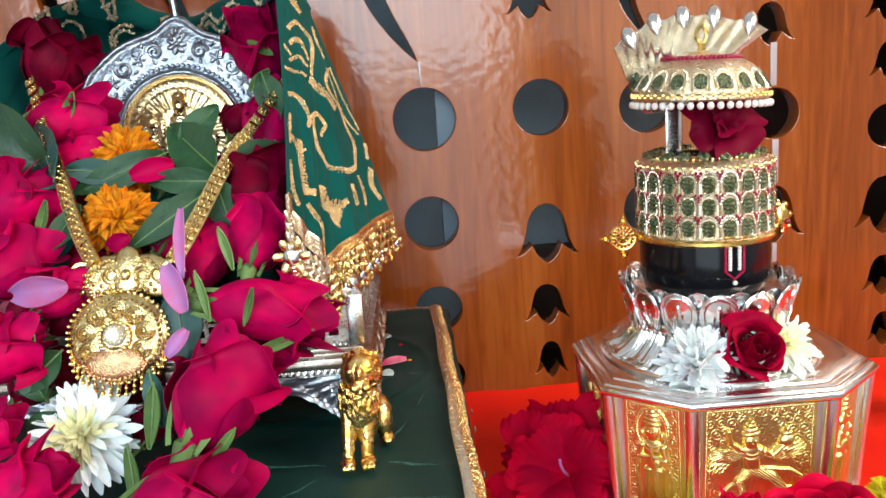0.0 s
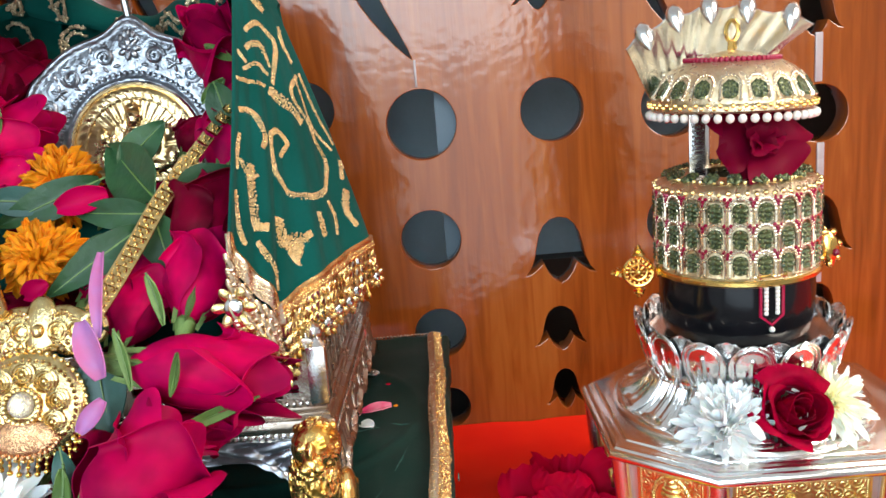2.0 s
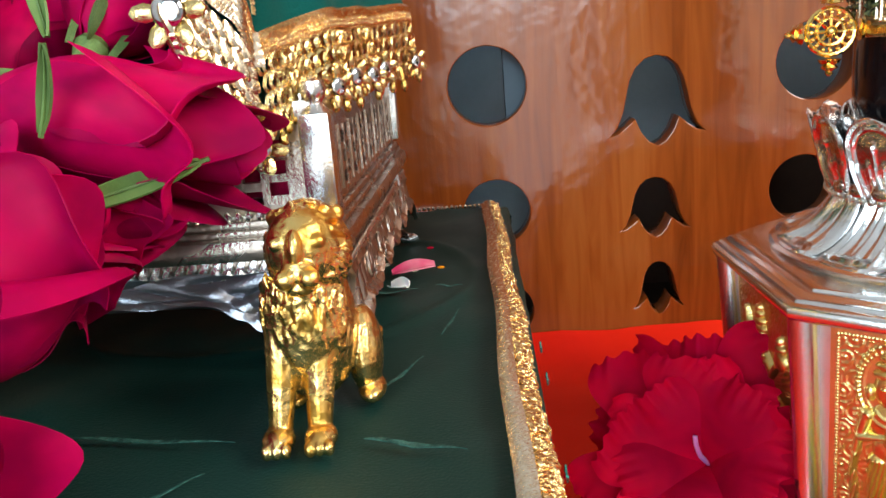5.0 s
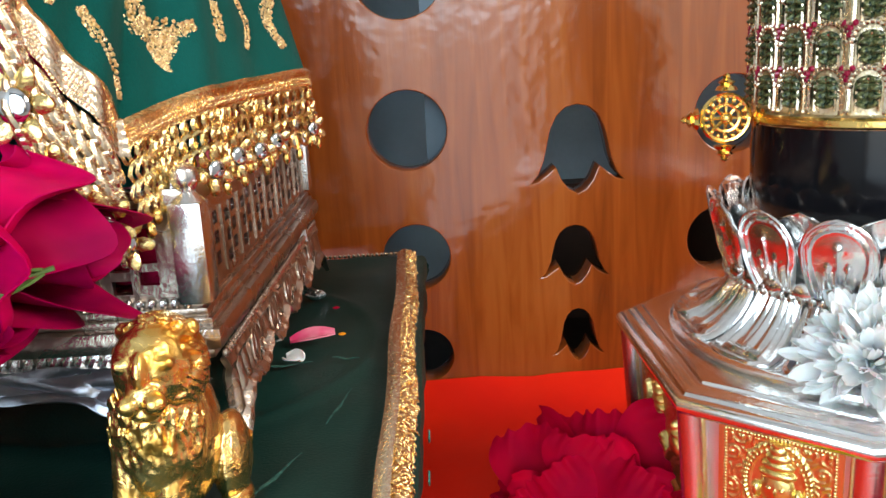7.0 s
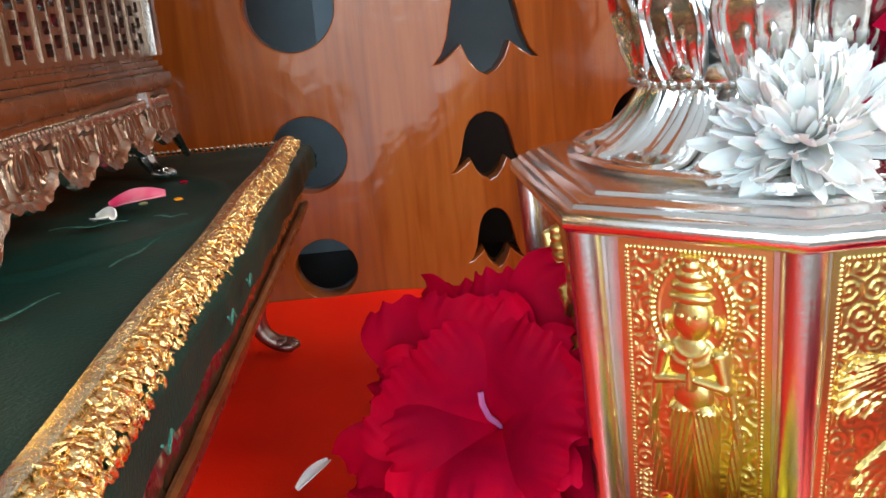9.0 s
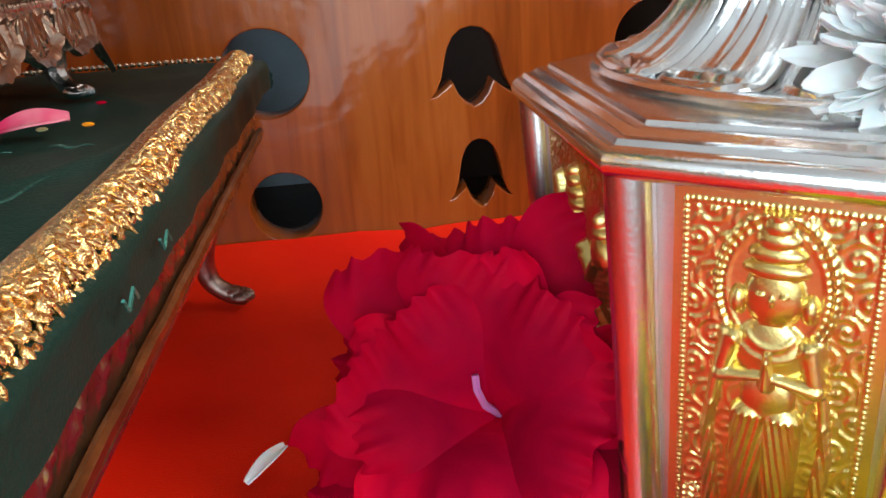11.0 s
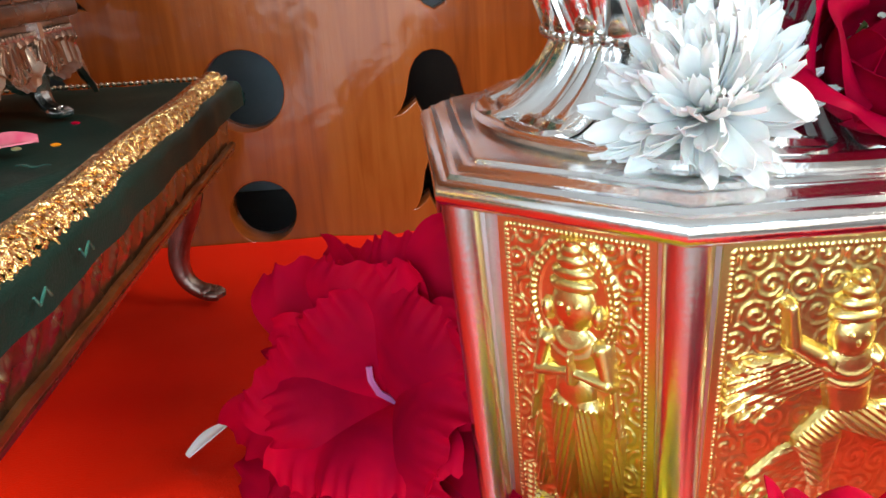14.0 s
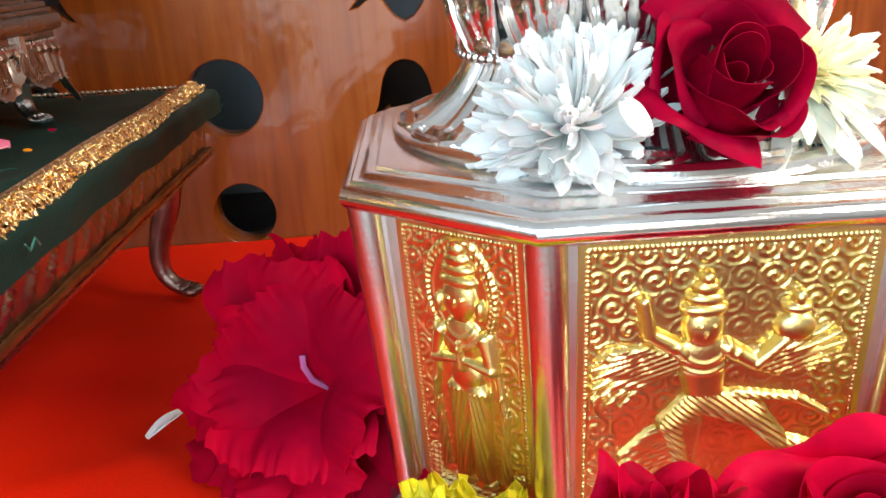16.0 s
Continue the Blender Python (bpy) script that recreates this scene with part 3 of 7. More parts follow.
def plate(w, h, kind, seed, nx, nz):
    """An embossed plate, its face towards -y: foliage, a plain raised shape, a beaded border."""
    xs, zs = np.linspace(-w / 2, w / 2, nx), np.linspace(0, h, nz)
    X, Z = np.meshgrid(xs, zs, indexing="ij")
    D = 0.00036 * scrolls(X, Z, 0.0036, seed)
    edge = np.minimum(np.minimum(X + w / 2, w / 2 - X), np.minimum(Z, h - Z))
    F = np.zeros(X.shape)

    def add(shape, amp):
        np.maximum(F, amp * shape ** 0.85, out=F)
    if kind == "standing":
        k = h / 0.075
        halo = np.hypot(X / 0.0095, (Z - 0.0585 * k) / 0.0135)
        D = np.where(halo < 1, 0.0004 + 0.0006 * np.exp(-((halo - 0.93) / 0.05) ** 2) + 0.0003 * np.exp(-((halo - 0.78) / 0.04) ** 2) + 0.00018 * np.cos(np.arctan2(Z - 0.0585 * k, X) * 40) * (halo > 0.80), D)
        body = blob(X, Z, 0, 0.036 * k, 0.0095, 0.030) > 0
        D = np.where(body & (halo >= 1), D * 0.45, D)
        add(blob(X, Z, 0, 0.0575 * k, 0.0046, 0.0056), 0.0030)
        for q, (z, a) in enumerate([(0.0622, 0.0050), (0.0648, 0.0044), (0.0672, 0.0034), (0.0694, 0.0024), (0.0712, 0.0014)]):
            add(blob(X, Z, 0, z * k, a, 0.0018), 0.0028 - 0.0002 * q)
        for s in (-1, 1):
            add(blob(X, Z, s * 0.0054, 0.0560 * k, 0.0014, 0.0026), 0.0024)
            add(blob(X, Z, s * 0.0017, 0.0585 * k, 0.0011, 0.0006), 0.0035)
            add(limb(X, Z, (s * 0.0058, 0.0492 * k), (s * 0.0074, 0.0420 * k), 0.0020, 0.0017), 0.0028)
            add(limb(X, Z, (s * 0.0074, 0.0420 * k), (s * 0.0010, 0.0432 * k), 0.0017, 0.0012), 0.0034)
            add(limb(X, Z, (s * 0.0070, 0.0500 * k), (s * 0.0096, 0.0300 * k), 0.0012, 0.0010), 0.0014)
            add(limb(X, Z, (s * 0.0096, 0.0300 * k), (s * 0.0082, 0.0120 * k), 0.0011, 0.0016), 0.0014)
            add(limb(X, Z, (s * 0.0026, 0.0340 * k), (s * 0.0028, 0.0110 * k), 0.0032, 0.0024), 0.0026)
            add(blob(X, Z, s * 0.0030, 0.0092 * k, 0.0030, 0.0018), 0.0028)
        add(blob(X, Z, 0, 0.0575 * k, 0.0007, 0.0016), 0.0037)
        add(blob(X, Z, 0, 0.0470 * k, 0.0060, 0.0064), 0.0026)
        add(blob(X, Z, 0, 0.0385 * k, 0.0044, 0.0050), 0.0024)
        add(limb(X, Z, (0, 0.0415 * k), (0, 0.0478 * k), 0.0015, 0.0008), 0.0040)
        chest = np.hypot(X, Z - 0.0530 * k)
        F += 0.00035 * np.exp(-((chest - 0.0042) / 0.0006) ** 2) * (Z < 0.052 * k) * (F > 0.001)
        F += 0.00035 * np.exp(-((chest - 0.0064) / 0.0006) ** 2) * (Z < 0.050 * k) * (F > 0.001)
        F += 0.00022 * np.sin(np.abs(X) * 5200 + Z * 900) * (F > 0.001) * (Z < 0.035 * k) * (Z > 0.011 * k)
        F += 0.00030 * np.exp(-((Z - 0.0350 * k) / 0.0007) ** 2) * (F > 0.001)
        base = (Z < 0.0078 * k) & (np.abs(X) < 0.0105)
        D = np.where(base, 0.0010 + 0.0005 * np.sin(Z * 3400) + 0.0003 * np.cos(X * 3000), D)
        ledge = (Z < 0.0150 * k) & (np.abs(X) > 0.0105)
        D = np.where(ledge, 0.0003 + 0.0003 * (np.sin(Z * 4200) > 0.2) + 0.00012 * np.sin((X + Z) * 4000), D)
    else:
        s = w / 0.066
        D = np.where(blob(X, Z, -0.002, h * 0.5, 0.022 * s, 0.032 * s) > 0, D * 0.45, D)

        def feathers(x, z, first, last, count, length, r):
            for q in range(count):
                f = q / (count - 1)
                a = math.radians(first + (last - first) * f)
                n = length * (0.75 + 0.25 * math.sin(math.pi * f))
                m = (x + 0.55 * n * math.cos(a), z + 0.55 * n * math.sin(a))
                e = (x + n * math.cos(a + 0.18), z + n * math.sin(a + 0.18))
                add(limb(X, Z, (x * s, z * s), (m[0] * s, m[1] * s), r * s * 0.8, r * s), 0.0013)
                add(limb(X, Z, (m[0] * s, m[1] * s), (e[0] * s, e[1] * s), r * s, r * s * 0.45), 0.0014)
        feathers(-0.0085, 0.0490, 158, 206, 8, 0.0230, 0.0015)
        feathers(0.0030, 0.0490, -22, 16, 7, 0.0235, 0.0014)
        feathers(-0.0050, 0.0330, 196, 262, 8, 0.0250, 0.0020)
        F += 0.00010 * np.sin((Z - 0.35 * X) * 5200) * (F > 0.0006)
        for p, q, r0, r1, amp in [((-0.0050, 0.0510), (-0.0036, 0.0400), 0.0058, 0.0042, 0.0027), ((-0.0095, 0.0520), (-0.0170, 0.0570), 0.0022, 0.0019, 0.0026), ((-0.0170, 0.0570), (-0.0185, 0.0650), 0.0018, 0.0016, 0.0028),
                                  ((0.0000, 0.0525), (0.0070, 0.0480), 0.0022, 0.0019, 0.0027), ((0.0070, 0.0480), (0.0125, 0.0535), 0.0018, 0.0016, 0.0030), ((-0.0036, 0.0400), (-0.0110, 0.0330), 0.0040, 0.0032, 0.0024),
                                  ((-0.0110, 0.0330), (-0.0080, 0.0230), 0.0028, 0.0020, 0.0022), ((-0.0030, 0.0390), (0.0080, 0.0340), 0.0040, 0.0034, 0.0026), ((0.0080, 0.0340), (0.0150, 0.0260), 0.0030, 0.0022, 0.0024),
                                  ((0.0150, 0.0260), (0.0210, 0.0250), 0.0022, 0.0014, 0.0022), ((0.0030, 0.0400), (0.0170, 0.0380), 0.0014, 0.0010, 0.0016), ((0.0170, 0.0380), (0.0250, 0.0330), 0.0012, 0.0008, 0.0014)]:
            add(limb(X, Z, (p[0] * s, p[1] * s), (q[0] * s, q[1] * s), r0 * s, r1 * s), amp)
        for x, z, a, b, amp in [(-0.0052, 0.0580, 0.0046, 0.0054, 0.0034), (-0.0052, 0.0622, 0.0052, 0.0020, 0.0030), (-0.0052, 0.0648, 0.0042, 0.0020, 0.0029), (-0.0052, 0.0674, 0.0030, 0.0020, 0.0027), (-0.0052, 0.0696, 0.0018, 0.0018, 0.0025),
                                (0.0150, 0.0565, 0.0046, 0.0040, 0.0030), (0.0150, 0.0612, 0.0034, 0.0016, 0.0027), (0.0150, 0.0636, 0.0016, 0.0022, 0.0025), (-0.0068, 0.0590, 0.0010, 0.0006, 0.0040), (-0.0038, 0.0590, 0.0010, 0.0006, 0.0040), (-0.0053, 0.0572, 0.0007, 0.0014, 0.0042)]:
            add(blob(X, Z, x * s, z * s, a * s, b * s), amp)
        chest = np.hypot(X + 0.0050 * s, Z - 0.0555 * s)
        F += 0.0004 * np.exp(-((chest - 0.0060 * s) / 0.0006) ** 2) * (F > 0.0015) * (Z < 0.054 * s)
        F += 0.0004 * np.exp(-((chest - 0.0085 * s) / 0.0006) ** 2) * (F > 0.0015) * (Z < 0.052 * s)
        F += 0.00026 * np.sin((X * 0.8 + Z) * 4400) * (F > 0.0015) * (Z < 0.041 * s)
    D = np.maximum(D, F)
    run = np.where(np.minimum(X + w / 2, w / 2 - X) < np.minimum(Z, h - Z), Z, X)
    bead = np.clip(1 - (((run / 0.0010) % 1 - 0.5) / 0.46) ** 2 - ((edge - 0.0026) / 0.00048) ** 2, 0, None) ** 0.5
    D = np.where(edge < 0.0034, 0.00034 * bead, D)
    D = np.where(edge < 0.0006, -0.0006, D)
    bm = bmesh.new()
    V = [[bm.verts.new((X[i, j], -0.88 * D[i, j], Z[i, j])) for j in range(nz)] for i in range(nx)]
    for i in range(nx - 1):
        for j in range(nz - 1):
            bm.faces.new((V[i][j], V[i + 1][j], V[i + 1][j + 1], V[i][j + 1]))
    return bm


def offering_box():
    t = thing("offering_box", (CX, CY, 0), "eight-sided silver box with embossed gold plates on red cloth", "box")
    part("base", loft8([(0.0030, 0.0), (0.0015, 0.002), (0.0015, 0.0065), (0.0040, 0.0085), (0.0045, 0.0120), (0.0075, 0.0140), (0.0085, 0.0160)]), SATIN_SILVER, t, smooth=False)
    part("body", loft8([(0.0115, 0.0155), (0.0070, 0.0912)]), SATIN_SILVER, t, smooth=False)
    torus = [(0.0022 - 0.0024 * math.sin(math.pi * k / 10), 0.0932 - 0.0027 * math.cos(math.pi * k / 10)) for k in range(11)]
    part("lid", loft8([(0.0060, 0.0905)] + torus + [(0.0026, 0.0964), (0.0029, 0.0968), (0.0040, 0.0968), (0.0048, 0.0972), (0.0055, 0.0979), (0.0066, 0.0982), (0.0080, 0.0982), (0.0084, 0.0989), (0.0092, 0.0992), (0.022, 0.0993)]), BRUSHED, t, "polished silver lid with moulded rim")
    low, high = octagon(0.0105), octagon(0.0052)
    for (x, y), (a, b) in zip(low, high):
        p, q = Vector((x, y, 0.0155)), Vector((a, b, 0.0908))
        L = (q - p).length
        bm = lathe([(0.0001, 0.0), (0.0044, 0.0), (0.0047, 0.0010), (0.0041, 0.0022), (0.0040, 0.5 * L), (0.0043, L + 0.0016), (0.0001, L + 0.0016)], 16)
        part("corner_post", bm, POST_SILVER, t, at=aim(p, q - p))
    mid = octagon(0.0112)
    tilt = math.degrees(math.atan2(0.0045, 0.0735))
    meshes = {}
    for k in range(8):
        a, b = Vector((*mid[k], 0)), Vector((*mid[(k + 1) % 8], 0))
        wide = (a - b).length > 0.050
        at = Matrix.Translation((a + b) / 2 + Vector((0, 0, 0.0165))) @ pose(0, 0, 0, 0, 0, math.degrees(math.atan2((b - a).y, (b - a).x))) @ pose(0, 0, 0, tilt, 0, 0)
        if wide in meshes:
            again(meshes[wide], at)
        else:
            w = (a - b).length - 0.0070
            meshes[wide] = part("gold_plate", plate(w, 0.0735, "flying" if wide else "standing", 5 + wide, 250 if wide else 150, 250), GOLD_RELIEF, t, "embossed gold plate with foliage scrolls", at=at)
    return t


offering_box()


# ---- lotus stand, stone and its ornaments ----
SX, SY = 0.1845, 0.4630


def lotus_stand():
    t = thing("lotus_stand", (SX + 0.0015, SY, 0.0992), "silver lotus pedestal with ribbed petals on the offering box", "pedestal")
    part("foot_ring", lathe([(0.040, 0.0), (0.0600, 0.0), (0.0610, 0.0008), (0.0610, 0.0018), (0.0600, 0.0027), (0.0585, 0.0030), (0.0570, 0.0026), (0.0562, 0.0020), (0.048, 0.0022), (0.036, 0.0022)], 72), BRUSHED, t)
    part("stem", lathe([(0.0575, 0.0019), (0.052, 0.0030), (0.0470, 0.0066), (0.0430, 0.0115), (0.0405, 0.0155), (0.0395, 0.0172), (0.0370, 0.0176), (0.0370, 0.0188), (0.0400, 0.0190), (0.0408, 0.0205), (0.0400, 0.0218), (0.0412, 0.0236), (0.0430, 0.0270), (0.0438, 0.0320),
                        (0.0420, 0.0372), (0.002, 0.0372)], 72), BRUSHED, t)
    bead = part("bead", ball(bmesh.new(), (0, 0, 0), 0.0013, 6), BRUSHED, t, at=pose(0.0430, 0, 0.0192))
    for k in range(1, 84):
        a = 2 * math.pi * k / 84
        again(bead, pose(0.0430 * math.cos(a), 0.0430 * math.sin(a), 0.0192))
    small = part("collar_leaf", ball(bmesh.new(), None, 1.0, 10, (0.0012, 0.0036, 0.0030), Matrix.Identity(4)), BRUSHED, t, at=pose(0.0428, 0, 0.0218))
    for k in range(1, 28):
        again(small, pose(0, 0, 0, 0, 0, 360 / 28 * k) @ pose(0.0428, 0, 0.0218))
    n = 14

    def low(u, v):
        """A drooping petal of the foot: rims and flutes that run out and curl up at the tip."""
        a = (u - 0.5) * 2
        w = (0.0074 + 0.0042 * v) * (1 if v < 0.74 else math.sqrt(max(0, 1 - ((v - 0.74) / 0.265) ** 2)) ** 0.9)
        r = 0.0392 + 0.0195 * v ** 1.35
        z = 0.0172 - 0.0157 * (1 - (1 - v) ** 2.0) + 0.0006 * max(0, v - 0.86) / 0.14
        rho = max(abs(a), (v - 0.40) / 0.60)
        rim = 0.0016 * math.exp(-((rho - 0.90) / 0.09) ** 2) + 0.0010 * math.exp(-((rho - 0.62) / 0.07) ** 2)
        flute = 0.0011 * math.exp(-((abs(a) - 0.30) / 0.10) ** 2) * (1 - v) + 0.0010 * math.exp(-(a / 0.10) ** 2) * (v < 0.8)
        lift = 0.0014 * (1 - a * a) * math.sin(math.pi * min(1, 0.1 + v)) + rim + flute
        return (r + lift * 0.6, a * w, z + lift * 0.8)
    first = part("lower_petal", sheet(low, 36, 26, 0.0008), BRUSHED, t, "ribbed silver lotus petal")
    for k in range(1, n):
        again(first, pose(0, 0, 0, 0, 0, 360 / n * k))

    def high(u, v):
        """A standing petal: a smooth oval framed by two ridges, a sprig on it, flutes fanning at its root."""
        a = (u - 0.5) * 2
        w = 0.0098 * (0.78 + 0.22 * math.sin(min(1, v / 0.55) * math.pi / 2)) * (1 if v < 0.55 else max(0.0, 1 - ((v - 0.55) / 0.45) ** 2.0) ** 0.62)
        r = 0.0412 + 0.0042 * math.sin(min(1, v * 1.5) * math.pi / 2) + 0.0036 * max(0, v - 0.40) ** 1.6 * 2.4
        z = 0.0205 + 0.0250 * v
        rho = math.hypot(a * w / 0.0098, max(0.0, v - 0.55) / 0.45) if v > 0.55 else abs(a)
        rim = 0.0013 * math.exp(-((rho - 0.93) / 0.07) ** 2) + 0.0009 * math.exp(-((rho - 0.74) / 0.05) ** 2) * min(1, v * 3)
        dome = 0.0009 * math.cos(min(1.0, rho / 0.7) * math.pi / 2) * min(1, max(0, v - 0.15) * 4)
        x = a * w
        sprig = 0.0007 * math.exp(-(x / 0.00035) ** 2) * (0.10 < v < 0.62) + 0.0010 * math.exp(-((x / 0.0007) ** 2 + ((v - 0.64) / 0.035) ** 2))
        sprig += 0.0007 * sum(math.exp(-(((x - s * 0.0027) / 0.0007) ** 2 + ((v - 0.42) / 0.035) ** 2)) + math.exp(-((x - s * 0.0027 * min(1, 0.4 + v * 1.5)) / 0.00035) ** 2) * (v < 0.40) for s in (-1, 1))
        rods = 0.0010 * abs(math.sin(u * 5 * math.pi)) * max(0, 1 - v / 0.40) ** 0.5
        return (r + rim + dome + sprig + rods, x * (r / 0.044), z)
    first = part("upper_petal", sheet(high, 48, 34, 0.0009), BRUSHED, t, "ribbed silver lotus petal")
    for k in range(1, n):
        again(first, pose(0, 0, 0, 0, 0, 360 / n * k))
    back = Matrix.Diagonal((0.945, 0.945, 1, 1))
    inner = part("upper_petal", sheet(high, 20, 14, 0.0009), BRUSHED, t, "ribbed silver lotus petal", at=pose(0, 0, 0.0002, 0, 0, 180 / n) @ back)
    for k in range(1, n):
        again(inner, pose(0, 0, 0.0002, 0, 0, 360 / n * (k + 0.5)) @ back)


lotus_stand()


def black_stone():
    t = thing("black_stone", (SX, SY, 0.1362), "polished black cylindrical stone seated in the silver lotus", "stone")
    part("stone", lathe([(0.001, 0), (0.030, 0.0), (0.0335, 0.003), (0.0352, 0.010), (0.0356, 0.022), (0.0352, 0.032), (0.0342, 0.060), (0.030, 0.0725), (0.001, 0.074)], 64), STONE, t)


black_stone()


def arch_bar(w, h, r, n=10):
    pts = [(-w, 0, 0)] + [(w * math.cos(math.pi - math.pi * k / n), 0, h - w + w * 1.15 * math.sin(math.pi * k / n)) for k in range(n + 1)] + [(w, 0, 0)]
    bm = tube(bmesh.new(), pts, r, 5)
    for k in range(0, len(pts)):
        ball(bm, pts[k], r * 1.35, 5)
    tube(bm, [(x * 0.62, -0.0004, 0.001 + (z - 0.001) * 0.72) for x, _, z in pts], r * 0.6, 4)
    return bm


def jewelled_band():
    t = thing("jewelled_crown_band", (SX, SY, 0.1665), "gold band set with rows of green stones in beaded arches", "ornament")
    part("band", lathe([(0.0350, 0.0), (0.0368, 0.0), (0.0374, 0.0010), (0.0374, 0.0028), (0.0368, 0.0036), (0.0358, 0.0040), (0.0355, 0.038), (0.0368, 0.039), (0.0368, 0.0415), (0.0340, 0.0445), (0.026, 0.0462), (0.018, 0.0465)], 64), FILIGREE, t)
    part("rim", lathe([(0.0372, 0.0002), (0.0382, 0.0010), (0.0382, 0.0026), (0.0372, 0.0034)], 64), GOLD, t)
    n = 22
    arch = part("arch_setting", arch_bar(0.0044, 0.0112, 0.00070), SILVERBRAID, t, "beaded silver arch", at=None)
    stone_bm = sheet(lambda u, v: ((u - 0.5) * 0.0066 * math.sqrt(max(0.02, 1 - (2 * v - 1) ** 4)), -0.0008 - 0.0013 * abs(math.sin(u * 6.28) * math.sin(v * 12.56)), 0.0002 + 0.0088 * v), 12, 20, 0.0008)
    green = part("green_stone", stone_bm, EMERALD, t, "dark green stone")
    rb = bmesh.new()
    for x, z in [(0, 0.0), (-0.0012, 0.0014), (0.0012, 0.0014), (0, -0.0016)]:
        ball(rb, (x, -0.0004, z), 0.00090, 5)
    red = part("ruby", rb, RUBY, t, "small ruby")
    for row in range(3):
        for k in range(n):
            m = pose(0, 0, 0, 0, 0, 360 / n * (k + 0.5 * (row % 1))) @ pose(0, -0.0364, 0.0048 + 0.0116 * row)
            g = pose(0, 0, 0, 0, 0, 360 / n * k) @ pose(0, -0.0360, 0.0055 + 0.0116 * row)
            r = pose(0, 0, 0, 0, 0, 360 / n * (k + 0.5)) @ pose(0, -0.0364, 0.0150 + 0.0116 * row)
            if row == k == 0:
                arch.matrix_basis, green.matrix_basis, red.matrix_basis = m, g, r
            else:
                again(arch, m), again(green, g)
                again(red, r)
    bm = bmesh.new()
    for k in range(60):
        a = 2 * math.pi * k / 60
        ball(bm, (0.0368 * math.cos(a), 0.0368 * math.sin(a), 0.0415 + 0.0006 * (k % 2)), 0.0013, 5)
        ball(bm, (0.0305 * math.cos(a), 0.0305 * math.sin(a), 0.0460), 0.0011, 5)
    part("bead_rim", bm, GOLD_PALE, t)
    for row in range(1):
        for k in range(18):
            again(green, pose(0, 0, 0, 0, 0, 20 * k) @ pose(0, -0.0335, 0.0452, -72, 0, 0))


jewelled_band()


def brow_mark():
    t = thing("brow_mark", pose(SX + 0.0035, SY - 0.0352, 0.1475, 0, 0, 6), "ruby and pearl pendant mark hanging on the black stone", "ornament")
    pts = [(-0.0052, 0, 0.024), (-0.0052, 0, 0.0055), (0, 0, 0.0012), (0.0052, 0, 0.0055), (0.0052, 0, 0.024)]
    part("ruby_frame", tube(bmesh.new(), pts, 0.0008, 6), RUBY, t, "ruby-set frame")
    for s in (-1, 1):
        for k in range(9):
            part("pearl", ball(bmesh.new(), (s * 0.0026, 0, 0.0068 + 0.0019 * k), 0.00118, 6), PEARL, t)
    part("drop", ball(bmesh.new(), (0, -0.0003, -0.0008), 0.0014, 8), PEARL, t)
    part("top_bar", box(bmesh.new(), -0.0068, 0.0068, -0.001, 0.001, 0.0232, 0.0246, 0.0004), GOLD, t)


brow_mark()


def wheel_ornament():
    t = thing("wheel_ornament", pose(0.1375, 0.4600, 0.1690, 0, 0, -6), "small gold wheel ornament beside the black stone", "ornament")
    bm = bmesh.new()
    for k in range(16):
        ball(bm, (0.0056 * math.cos(math.pi * k / 8), -0.0006, 0.0056 * math.sin(math.pi * k / 8)), 0.0008, 6)
    for r, q in ((0.0068, 0.0008), (0.0040, 0.0007)):
        tube(bm, [(r * math.cos(2 * math.pi * k / 24), 0, r * math.sin(2 * math.pi * k / 24)) for k in range(25)], q, 6, cap=False)
    part("wheel_rim", bm, GOLD, t)
    for k in range(8):
        a = math.pi / 4 * k
        part("spoke", tube(bmesh.new(), [(0.0012 * math.cos(a), 0, 0.0012 * math.sin(a)), (0.0068 * math.cos(a), 0, 0.0068 * math.sin(a))], 0.0006, 5), GOLD, t)
    part("hub", ball(bmesh.new(), (0, -0.0008, 0), 0.0019, 10), GOLD, t)
    for k in range(4):
        bm = lathe([(0.0003, 0.0078), (0.0034, 0.0082), (0.0028, 0.0092), (0.0018, 0.0098), (0.0026, 0.0106), (0.0010, 0.0116), (0.0012, 0.0124), (0.0002, 0.0132)], 12, lambda a, i: 1 if abs(math.cos(a)) > 0.5 else 0.5)
        part("flame", bm, GOLD, t, at=pose(0, 0, 0, 0, 90 * k, 0))


def conch_ornament():
    t = thing("conch_ornament", pose(0.2260, 0.4575, 0.1745, 0, -12, 20), "small gold conch ornament with a red enamel heart", "ornament")
    part("shell", lathe([(0.0004, -0.010), (0.0025, -0.008), (0.0042, -0.004), (0.0048, 0.0), (0.0040, 0.004), (0.0026, 0.0068), (0.001, 0.009), (0.0002, 0.0105)], 18, lambda a, i: 1 + 0.12 * math.sin(3 * a + i)), GOLD, t)
    for k in range(7):
        a = 2 * math.pi * k / 7
        part("flame", ball(bmesh.new(), (0.0056 * math.cos(a), -0.001, 0.0082 * math.sin(a)), 0.0019, 7), GOLD, t)
    part("enamel", ball(bmesh.new(), (0, -0.0046, -0.002), 0.0018, 8), RUBY, t, "red enamel bead")


wheel_ornament()
conch_ornament()


